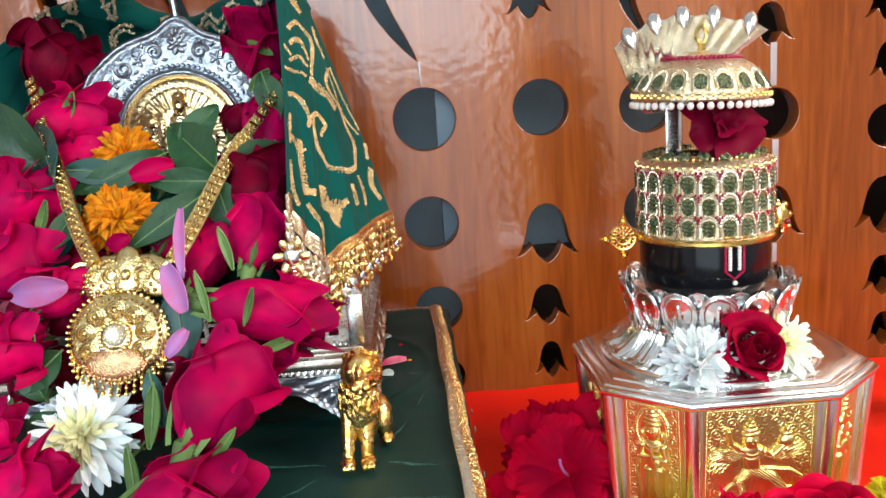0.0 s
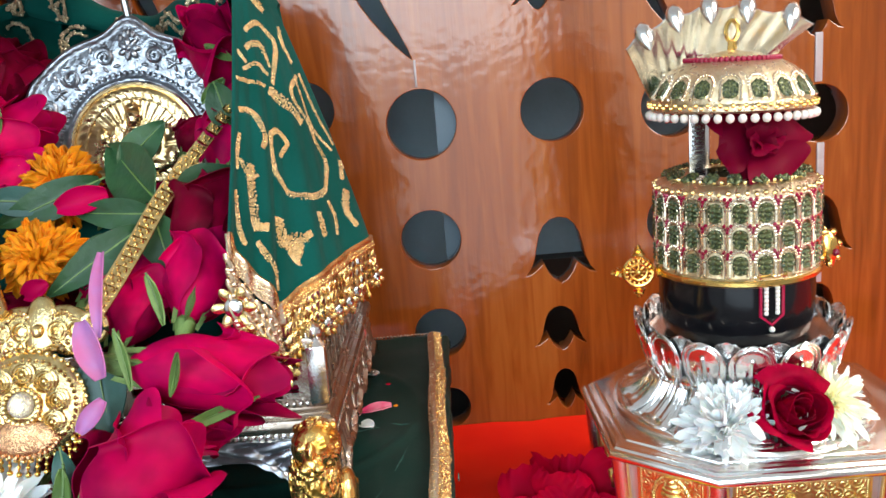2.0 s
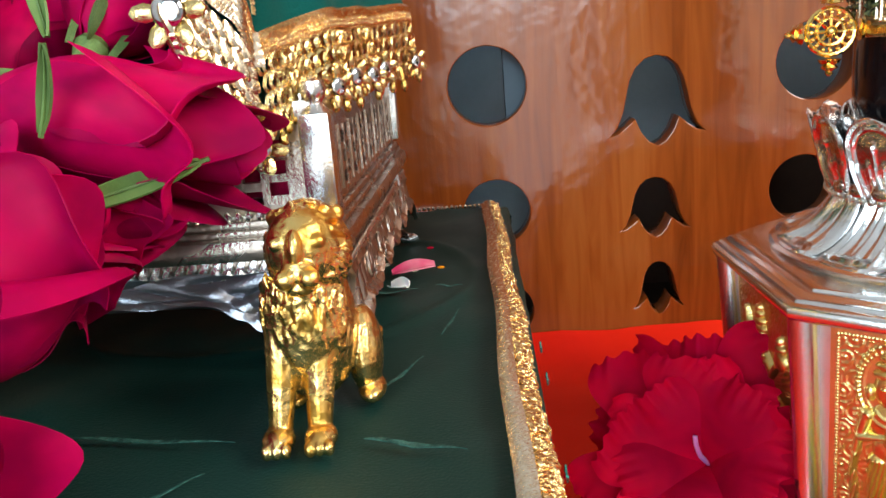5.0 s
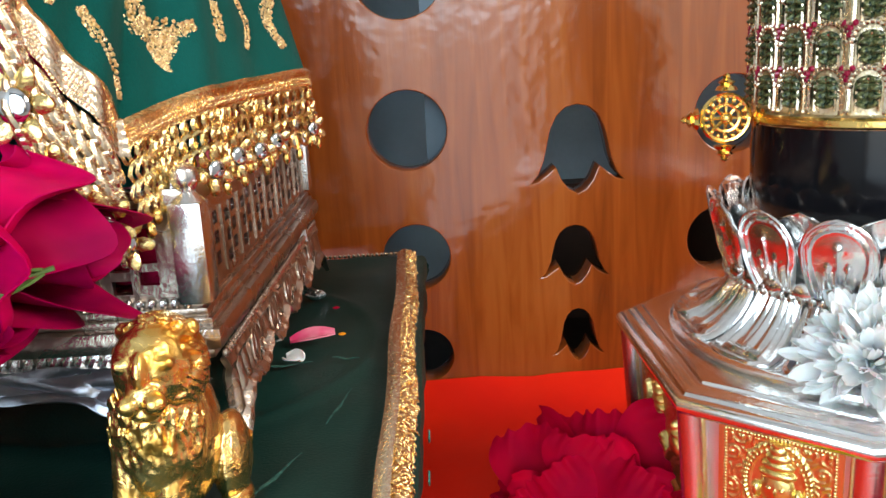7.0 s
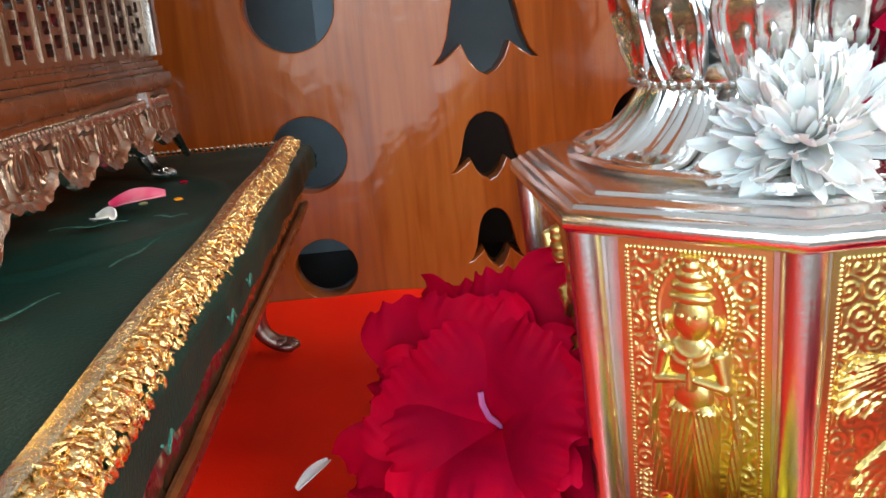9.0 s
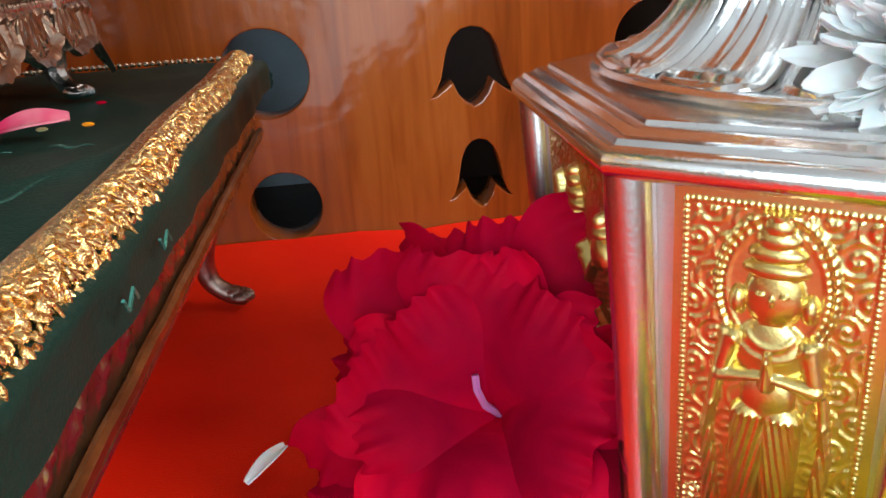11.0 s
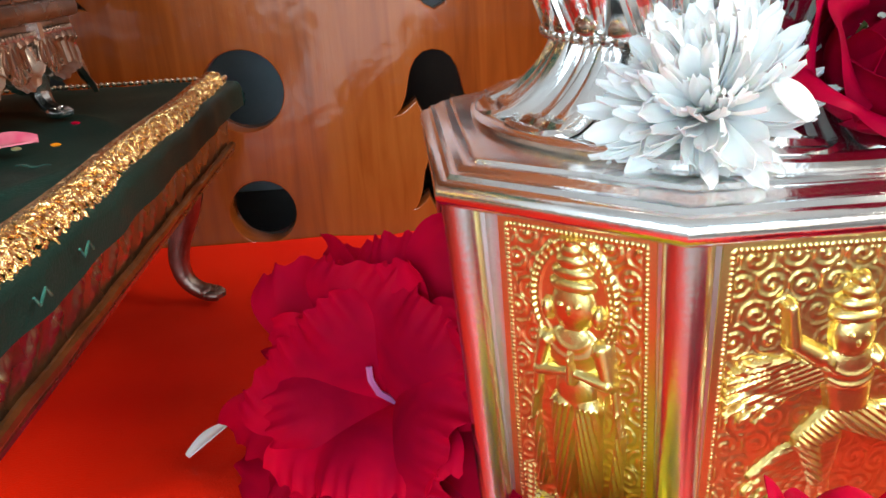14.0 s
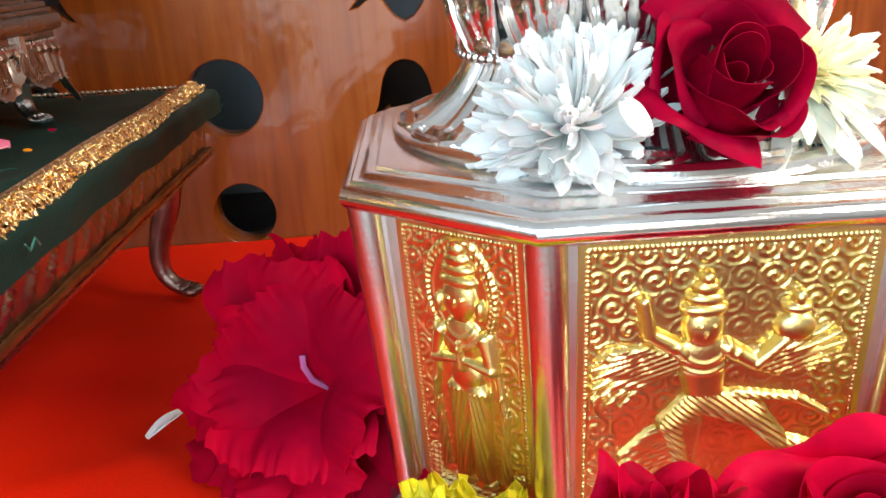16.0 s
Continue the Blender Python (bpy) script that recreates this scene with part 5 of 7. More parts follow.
# ---- lion figure ----
def lion_figure():
    bm = bmesh.new()
    g = random.Random(8)

    def e(x, y, z, a, b, c, turn=0):
        ball(bm, None, 1.0, 16, (a, b, c), Matrix.Translation((x, y, z)) @ pose(0, 0, 0, turn, 0, 0))

    def l(p, q, r0, r1):
        tube(bm, [Vector(p).lerp(Vector(q), k / 6) for k in range(7)], r0, 10, lambda s: 1 + (r1 / r0 - 1) * s)
    # chest and mane, back, head with muzzle, brow and ears
    e(0.0022, -0.0015, 0.0252, 0.0086, 0.0078, 0.0138, -6)
    e(0.0040, 0.0105, 0.0205, 0.0085, 0.0125, 0.0160, -14)
    e(0.0045, 0.0020, 0.0405, 0.0096, 0.0080, 0.0112)
    e(0.0040, -0.0040, 0.0425, 0.0078, 0.0070, 0.0085)
    e(0.0036, -0.0096, 0.0388, 0.0040, 0.0036, 0.0032)
    e(0.0036, -0.0102, 0.0356, 0.0034, 0.0032, 0.0020)
    e(0.0036, -0.0090, 0.0430, 0.0020, 0.0040, 0.0046)
    for s in (-1, 1):
        e(0.0046 + s * 0.0066, 0.0010, 0.0480, 0.0020, 0.0016, 0.0020)
        e(0.0038 + s * 0.0040, -0.0088, 0.0445, 0.0020, 0.0016, 0.0015)
        e(0.0036 + s * 0.0024, -0.0122, 0.0378, 0.0024, 0.0022, 0.0022)
        l((0.0012 + s * 0.0040, -0.0030, 0.0240), (s * 0.0043 - 0.0004, -0.0092, 0.0035), 0.0042, 0.0027)
        e(s * 0.0046 - 0.0004, -0.0112, 0.0027, 0.0037, 0.0050, 0.0029)
        for q in (-1, 0, 1):
            e(s * 0.0046 - 0.0004 + q * 0.0020, -0.0152, 0.0021, 0.0013, 0.0018, 0.0018)
        e(0.0046 + s * 0.0082, 0.0165, 0.0115, 0.0046, 0.0090, 0.0108, -16)
        e(0.0046 + s * 0.0094, 0.0130, 0.0028, 0.0036, 0.0070, 0.0028)
    l((0.0090, 0.0270, 0.0080), (0.0150, 0.0220, 0.0060), 0.0020, 0.0016)
    l((0.0150, 0.0220, 0.0060), (0.0150, 0.0200, 0.0150), 0.0016, 0.0026)
    # locks of the mane: long ones down the chest, short ones round the face
    for k in range(520):
        a, h = g.uniform(-2.2, 2.2), g.uniform(0.0110, 0.0345)
        f = math.sqrt(max(0.15, 1 - ((h - 0.0255) / 0.0155) ** 2))
        x, y = 0.0090 * f * math.sin(a) + 0.0022, -0.0080 * f * math.cos(a) - 0.0008
        m = Matrix.Translation((x, y, h)) @ pose(0, 0, 0, g.uniform(0, 18), 0, math.degrees(a) + g.uniform(-14, 14)) @ pose(0, 0, 0, 0, g.uniform(-14, 14), 0)
        ball(bm, None, 0.0018, 6, (0.36, 0.36, 1.7), m)
    for k in range(220):
        a, b = g.uniform(0, 2 * math.pi), g.uniform(0.6, 1.7)
        d = Vector((math.sin(b) * math.cos(a), -math.cos(b), math.sin(b) * math.sin(a)))
        p = Vector((0.0045 + 0.0092 * d.x, 0.0002 + 0.0082 * d.y, 0.0410 + 0.0106 * d.z))
        if d.z < -0.75 or d.y < -0.80:
            continue
        ball(bm, None, 0.0014, 6, (0.40, 0.40, 1.4), aim(p, (d.x * 0.3, 0.8, d.z * 0.3 - 0.5)))
    me_ob = part("lion_figure", bm, GOLD_FUR)
    me_ob.matrix_basis = pose(-0.0128, 0.3748, TZ + 0.0014, 0, 0, 4) @ Matrix.Diagonal((1.0, 1.0, 1.03, 1))
    md = me_ob.modifiers.new("fuse", "REMESH")
    md.mode, md.voxel_size, md.use_smooth_shade = "VOXEL", 0.00036, True
    tagged(me_ob, "small polished gold lion figure sitting on the green cloth", "figurine")


lion_figure()

# ---- garland backing, shawl and its lace ----
# added mound beneath the flowers, there to show dark green in their gaps
def robe():
    def f(u, v):
        a = math.pi * (u * 1.24 - 0.12)
        zz = -0.02 + 1.04 * v
        s = (math.sin(math.pi * (0.17 + 0.73 * v)) ** 0.8)
        r = 1 + 0.05 * math.sin(a * 13 + v * 3)
        return (-0.125 - 0.085 * math.cos(a) * s * r, 0.500 + 0.55 * (zz - 0.5) * 0.08 - 0.068 * math.sin(a) * s * r, 0.137 + 0.085 * zz)
    ob = part("draped_robe", sheet(f, 90, 30, 0.002), VELVET)
    tagged(ob, "added dark green velvet mound that backs the garlands' gaps", "robe")


robe()

TOPLINE = [(-0.0475, 0.5030, 0.3180), (-0.0435, 0.5120, 0.3205), (-0.0385, 0.5210, 0.3160), (-0.0330, 0.5320, 0.3080)]
HEM = [(-0.0385, 0.3990, 0.2145), (-0.0340, 0.4020, 0.2035), (-0.0288, 0.4070, 0.1915), (-0.0235, 0.4130, 0.1800), (-0.0160, 0.4300, 0.1838), (-0.0080, 0.4500, 0.1860), (-0.0010, 0.4740, 0.1872), (0.0055, 0.5050, 0.1872)]
CORNER = 3 / 7
HEMFRONT = (Vector(HEM[0]), Vector(HEM[3]))


def shawl_at(a, v, lift=0.0):
    """The shawl's surface: a along the hem, v from the top down."""
    def s(a, v):
        p = glide(TOPLINE, a).lerp(glide(HEM[:4], a / CORNER) if a < CORNER else glide(HEM[3:], (a - CORNER) / (1 - CORNER)), v)
        n = Vector((0.72 + 0.2 * a, -0.70 + 0.7 * a, 0.25)).normalized()
        bulge = 0.0030 * math.sin(math.pi * v) * (0.45 + 0.75 * math.sin(math.pi * min(1, a + 0.08)))
        fold = 0.0016 * math.sin(a * 19 + v * 2) * v + 0.0010 * math.sin(a * 41 + 1) * v
        return p + n * (bulge + fold)
    p = s(a, v)
    if not lift:
        return p
    du, dv = s(a + 0.01, v) - s(a - 0.01, v), s(a, v + 0.01) - s(a, v - 0.01)
    n = dv.cross(du)
    n.normalize()
    if n.dot(Vector((0.7, -0.7, 0.2))) < 0:
        n = -n
    return p + n * lift


def stitched(pts, w):
    """A sewn band of sequins on the shawl along (a, v) points, w metres wide."""
    bm = bmesh.new()
    P = [glide([(a, v, 0) for a, v in pts], k / 60) for k in range(61)]
    length = sum((shawl_at(p.x, p.y) - shawl_at(q.x, q.y)).length for p, q in zip(P, P[1:]))
    n = max(8, int(length / 0.00085))
    P = [glide([(a, v, 0) for a, v in pts], k / n) for k in range(n + 1)]
    lanes = max(2, round(w / 0.0010))
    g = random.Random(int(w * 1e6) + len(pts) * 7)
    for k, p in enumerate(P):
        d = (P[min(k + 1, n)] - P[max(k - 1, 0)])
        c = shawl_at(p.x, p.y, 0.0008)
        along = (shawl_at(p.x + d.x * 0.5, p.y + d.y * 0.5, 0.0008) - c).normalized()
        up = Vector((0.70, -0.68, 0.20)).normalized()
        across = along.cross(up).normalized()
        taper = 0.55 + 0.45 * math.sin(math.pi * min(1, 0.12 + 0.9 * k / n))
        for j in range(lanes):
            o = (j - (lanes - 1) / 2) * 0.0011 * taper * g.uniform(0.8, 1.25)
            q = c + across * o + along * g.gauss(0, 0.0002) + up * (0.0004 * math.cos(o / max(w, 0.001) * 2) + g.gauss(0, 0.00012))
            ball(bm, None, 1.0, 5, (0.00066, 0.00066, 0.00032), aim(q, up + Vector((g.gauss(0, 0.35), g.gauss(0, 0.35), g.gauss(0, 0.35)))))
    return bm


def shawl():
    t = thing("embroidered_shawl", (0, 0, 0), "green velvet shawl with gold embroidery and lace hanging over the throne", "shawl")
    part("cloth", sheet(lambda u, v: shawl_at(u, v), 80, 50, 0.0010), VELVET, t)
    # the roll along the top of the back
    line = [(-0.0330, 0.540, 0.3000), (-0.0440, 0.516, 0.3190), (-0.0650, 0.550, 0.3190), (-0.0880, 0.570, 0.3110), (-0.1110, 0.580, 0.3060), (-0.1350, 0.585, 0.3100), (-0.1600, 0.585, 0.3210), (-0.1800, 0.580, 0.3240), (-0.2020, 0.560, 0.3140), (-0.2200, 0.540, 0.2920), (-0.2280, 0.520, 0.2600), (-0.2320, 0.510, 0.2000)]

    def roll(u, v):
        p = glide(line, u)
        a = -0.6 + 3.3 * v
        r = 0.0095 * (1 + 0.22 * math.sin(u * 21 + 2) + 0.1 * math.sin(u * 47))
        back = Vector((0, 1, 0)) if u < 0.62 else Vector((0.6, 0.8, 0))
        if v < 0.75:
            b = a / 0.75 * 0.9
            return p + Vector((0, 0, 1)) * (r * math.sin(b)) * (1 if u < 0.62 else 0.6) - back * (r * math.cos(b))
        q = (v - 0.75) / 0.25
        return p + back * (r + 0.006 * q) - Vector((0, 0, 1)) * 0.12 * q * (1 if u < 0.7 else 0.2) + Vector((-0.006 * q, 0, 0))
    part("top_fold", sheet(roll, 110, 28, 0.0010), VELVET, t)
    inner = [(-0.045, 0.545, 0.305), (-0.085, 0.580, 0.304), (-0.130, 0.592, 0.306), (-0.190, 0.578, 0.306), (-0.224, 0.530, 0.27)]
    part("back_cloth", sheet(lambda u, v: glide(inner, u) + Vector((0, 0.004 * math.sin(u * 30), -0.15 * v)), 50, 16, 0.001), VELVET, t)
    S = [([(0.86, 0.31), (0.70, 0.40), (0.82, 0.54), (0.88, 0.67), (0.79, 0.76), (0.61, 0.75), (0.49, 0.68), (0.41, 0.59), (0.42, 0.53), (0.51, 0.52), (0.58, 0.57), (0.51, 0.60)], 0.0026),
         ([(0.46, 0.39), (0.58, 0.43), (0.72, 0.51)], 0.0056), ([(0.24, 0.20), (0.43, 0.15), (0.64, 0.20), (0.61, 0.28), (0.54, 0.36)], 0.0027), ([(0.22, 0.27), (0.42, 0.23), (0.53, 0.30)], 0.0024),
         ([(0.16, 0.36), (0.36, 0.31), (0.48, 0.33)], 0.0020), ([(0.05, 0.42), (0.20, 0.40), (0.42, 0.37)], 0.0018), ([(0.10, 0.53), (0.26, 0.50), (0.33, 0.56), (0.31, 0.60)], 0.0022),
         ([(0.09, 0.62), (0.05, 0.69), (0.07, 0.75)], 0.0022), ([(0.19, 0.69), (0.19, 0.77), (0.23, 0.86), (0.31, 0.84)], 0.0050), ([(0.12, 0.70), (0.19, 0.73), (0.27, 0.70)], 0.0020),
         ([(0.42, 0.77), (0.47, 0.85), (0.57, 0.88), (0.55, 0.93)], 0.0062), ([(0.52, 0.90), (0.62, 0.87)], 0.0040), ([(0.70, 0.82), (0.72, 0.90)], 0.0038), ([(0.26, 0.90), (0.33, 0.94), (0.40, 0.965)], 0.0024),
         ([(0.93, 0.79), (0.90, 0.86), (0.92, 0.93)], 0.0042), ([(0.96, 0.67), (0.93, 0.74)], 0.0028), ([(0.90, 0.30), (0.92, 0.46), (0.96, 0.60)], 0.0013), ([(0.80, 0.34), (0.84, 0.48), (0.93, 0.62)], 0.0012),
         ([(0.36, 0.04), (0.46, 0.07), (0.60, 0.09)], 0.0046), ([(0.80, 0.12), (0.76, 0.20), (0.84, 0.26)], 0.0022), ([(0.08, 0.30), (0.20, 0.33)], 0.0018), ([(0.82, 0.92), (0.84, 0.86), (0.80, 0.80)], 0.0024), ([(0.05, 0.84), (0.10, 0.90), (0.16, 0.95)], 0.0022)]
    for pts, w in S:
        part("embroidery", stitched(pts, w * 1.25), THREAD, t, "gold sequin embroidery")
    g = random.Random(12)
    def rope(P, r):
        bm = bmesh.new()
        tube(bm, P, 0.6 * r, 5)
        for k in range(3 * (len(P) - 1)):
            p = glide(P, k / (3 * (len(P) - 1)))
            ball(bm, p + Vector((g.gauss(0, 0.5 * r), -0.3 * r, g.gauss(0, 0.5 * r))), 0.72 * r, 5)
        part("embroidery", bm, PALETHREAD, t, "pale gold rope embroidery along the fold")
    over = Vector((0, -0.0020, 0.0004))
    for o in (0.0, 0.13):
        rope([Vector(roll(0.235 + 0.150 * k / 24, 0.10 + o + 0.09 * math.sin(k * 0.55))) + over for k in range(25)], 0.0013)
    for u0, du, dv in [(0.43, 0.020, 0.22), (0.56, 0.018, 0.20), (0.645, 0.014, 0.20), (0.70, 0.014, 0.22), (0.76, 0.014, 0.22), (0.82, 0.012, 0.22), (0.17, 0.016, 0.18), (0.12, 0.014, 0.20)]:
        rope([Vector(roll(u0 + du * math.cos(q * 0.50) * (1 - q / 20), 0.16 + 1.2 * dv * math.sin(q * 0.50) * (1 - q / 22))) + over for q in range(16)], 0.0014)
    for x, z, r, a0, a1 in [(-0.1560, 0.2990, 0.0100, 60, 280), (-0.1560, 0.2990, 0.0072, 50, 290), (-0.1400, 0.2960, 0.0050, 0, 330), (-0.1900, 0.3060, 0.0080, -40, 190), (-0.0980, 0.2940, 0.0060, 20, 300)]:
        mid = Vector((x, 0.5700, z))
        rope([mid + Vector((r * math.cos(math.radians(a0 + (a1 - a0) * q / 16)), 0, 1.2 * r * math.sin(math.radians(a0 + (a1 - a0) * q / 16)))) for q in range(17)], 0.0012)

    # lace below the hem
    def lace_at(a, d):
        p, q = shawl_at(a, 1.0), shawl_at(a, 0.9)
        down = (p - q).normalized()
        out = Vector((0.2, -0.5, 0)) if a < CORNER else Vector((0.6, -0.15, 0))
        down = Vector((-0.05 if a < CORNER else 0.04, -0.06, -1)).normalized()
        return p + down * d + out.normalized() * (0.0015 + 0.10 * d)
    bm = bmesh.new()
    tube(bm, [lace_at(k / 70, 0.0) for k in range(71)], 0.0017, 6)
    tube(bm, [lace_at(k / 70, 0.0042) for k in range(71)], 0.0010, 6)
    for k in range(260):
        ball(bm, lace_at(k / 259, 0.0020 + 0.0012 * (k % 2)) + Vector((0.0004, -0.0008, 0)), 0.0010, 5)
    part("braid", bm, BRAID, t, "gold braid")
    bm = sheet(lambda u, v: lace_at(u * CORNER, -0.0012 + 0.0082 * v) + Vector((0.0003, -0.0012 - 0.0004 * abs(math.sin(v * 12)), 0)), 60, 12, 0.0008)
    for k in range(90):
        for j in range(4):
            ball(bm, lace_at(CORNER * k / 89, 0.0018 * j + 0.0006 * (k % 2)) + Vector((0, -0.0020, 0)), 0.00075, 5)
    part("front_braid", bm, SILVERBRAID, t, "broad pale gold braid")
    net = bmesh.new()
    for row in range(4):
        for k in range(30):
            a = CORNER + (1 - CORNER) * (k + 0.5 * (row % 2)) / 30
            c = lace_at(a, 0.0065 + 0.0046 * row)
            e1 = (lace_at(min(a + 0.01, 1), 0.006) - lace_at(max(a - 0.01, CORNER), 0.006)).normalized()
            e2 = Vector((0, 0, -1))
            tube(net, [c + 0.0023 * (math.cos(q * math.pi / 4) * e1 + math.sin(q * math.pi / 4) * e2) for q in range(9)], 0.00068, 4, cap=False)
    part("net", net, GOLD_PALE, t, "gold lace net")
    # the wider pale lace of the front edge hangs flat
    across = (HEMFRONT[1] - HEMFRONT[0]).normalized()
    net = bmesh.new()
    for row in range(5):
        for k in range(13):
            c = lace_at(CORNER * (k + 0.5 * (row % 2)) / 13, 0.0110 + 0.0050 * row) + Vector((0, -0.0012, 0))
            tube(net, [c + 0.0027 * (math.cos(q * math.pi / 4) * across + math.sin(q * math.pi / 4) * Vector((0.25, 0, -1))) for q in range(9)], 0.00085, 5, cap=False)
            ball(net, c + 0.0027 * Vector((0.25, 0, -1)), 0.0012, 6)
    part("net", net, SILVERBRAID, t, "wide pale gold lace net")

    def flower(r):
        b = bmesh.new()
        for q in range(6):
            m = pose(0, 0, 0, 0, 0, 60 * q) @ Matrix.Translation((r * 0.62, 0, 0.0002)) @ pose(0, 0, 0, 0, -12, 0)
            ball(b, None, 1.0, 8, (r * 0.42, r * 0.26, r * 0.13), m)
        return b
    proto = part("lace_flower", flower(0.0060), GOLD_PALE, t, "gold lace flower")
    stone = part("clear_stone", ball(bmesh.new(), None, 0.0026, 12, (1, 1, 0.30), Matrix.Translation((0, 0, 0.0009))), DARKMIRROR, proto, "mirror stone")
    spots = [(0.04, 0.026, 1.5), (0.17, 0.031, 1.35), (0.30, 0.032, 1.3), (0.41, 0.028, 1.2), (0.52, 0.018, 1.0), (0.60, 0.019, 1.0), (0.68, 0.018, 1.0), (0.76, 0.019, 1.0), (0.84, 0.018, 1.0), (0.93, 0.018, 0.9)]
    for k, (a, d, s) in enumerate(spots):
        c = lace_at(a, d)
        n = Vector((-0.05, -1, 0.05)) if a < 0.3 else Vector((0.25, -0.9, 0.1)) if a < 0.46 else Vector((0.75, -0.65, 0.0))
        at = aim(c + n.normalized() * 0.002, n, s, 17 * k)
        if k:
            o = again(proto, at)
            q = again(stone, Matrix.Identity(4))
            q.parent = o
        else:
            proto.matrix_basis = at
    for k in range(34):
        a = 0.05 + 0.93 * k / 34
        b = bmesh.new()
        c = lace_at(a, 0.0235 + 0.002 * math.sin(k * 1.9))
        ball(b, None, 1.0, 7, (0.0013, 0.0010, 0.0022), Matrix.Translation(c))
        tube(b, [c, lace_at(a, 0.0190)], 0.0006, 4)
        part("lace_drop", b, GOLD, t)


shawl()


# ---- silver arch, plaque, canopy ----
ACX, ACY, ACZ = -0.1190, 0.5370, 0.2410


def height_disc(fn, r, n=70, m=26):
    bm = bmesh.new()
    c = bm.verts.new((0, -fn(0, 0), 0))
    rings = []
    for j in range(1, m + 1):
        rr = r * j / m
        rings.append([bm.verts.new((rr * math.cos(2 * math.pi * k / n), -fn(rr * math.cos(2 * math.pi * k / n), rr * math.sin(2 * math.pi * k / n)), rr * math.sin(2 * math.pi * k / n))) for k in range(n)])
    for k in range(n):
        bm.faces.new((c, rings[0][k], rings[0][(k + 1) % n]))
    for a, b in zip(rings, rings[1:]):
        for k in range(n):
            bm.faces.new((a[k], b[k], b[(k + 1) % n], a[(k + 1) % n]))
    return bm


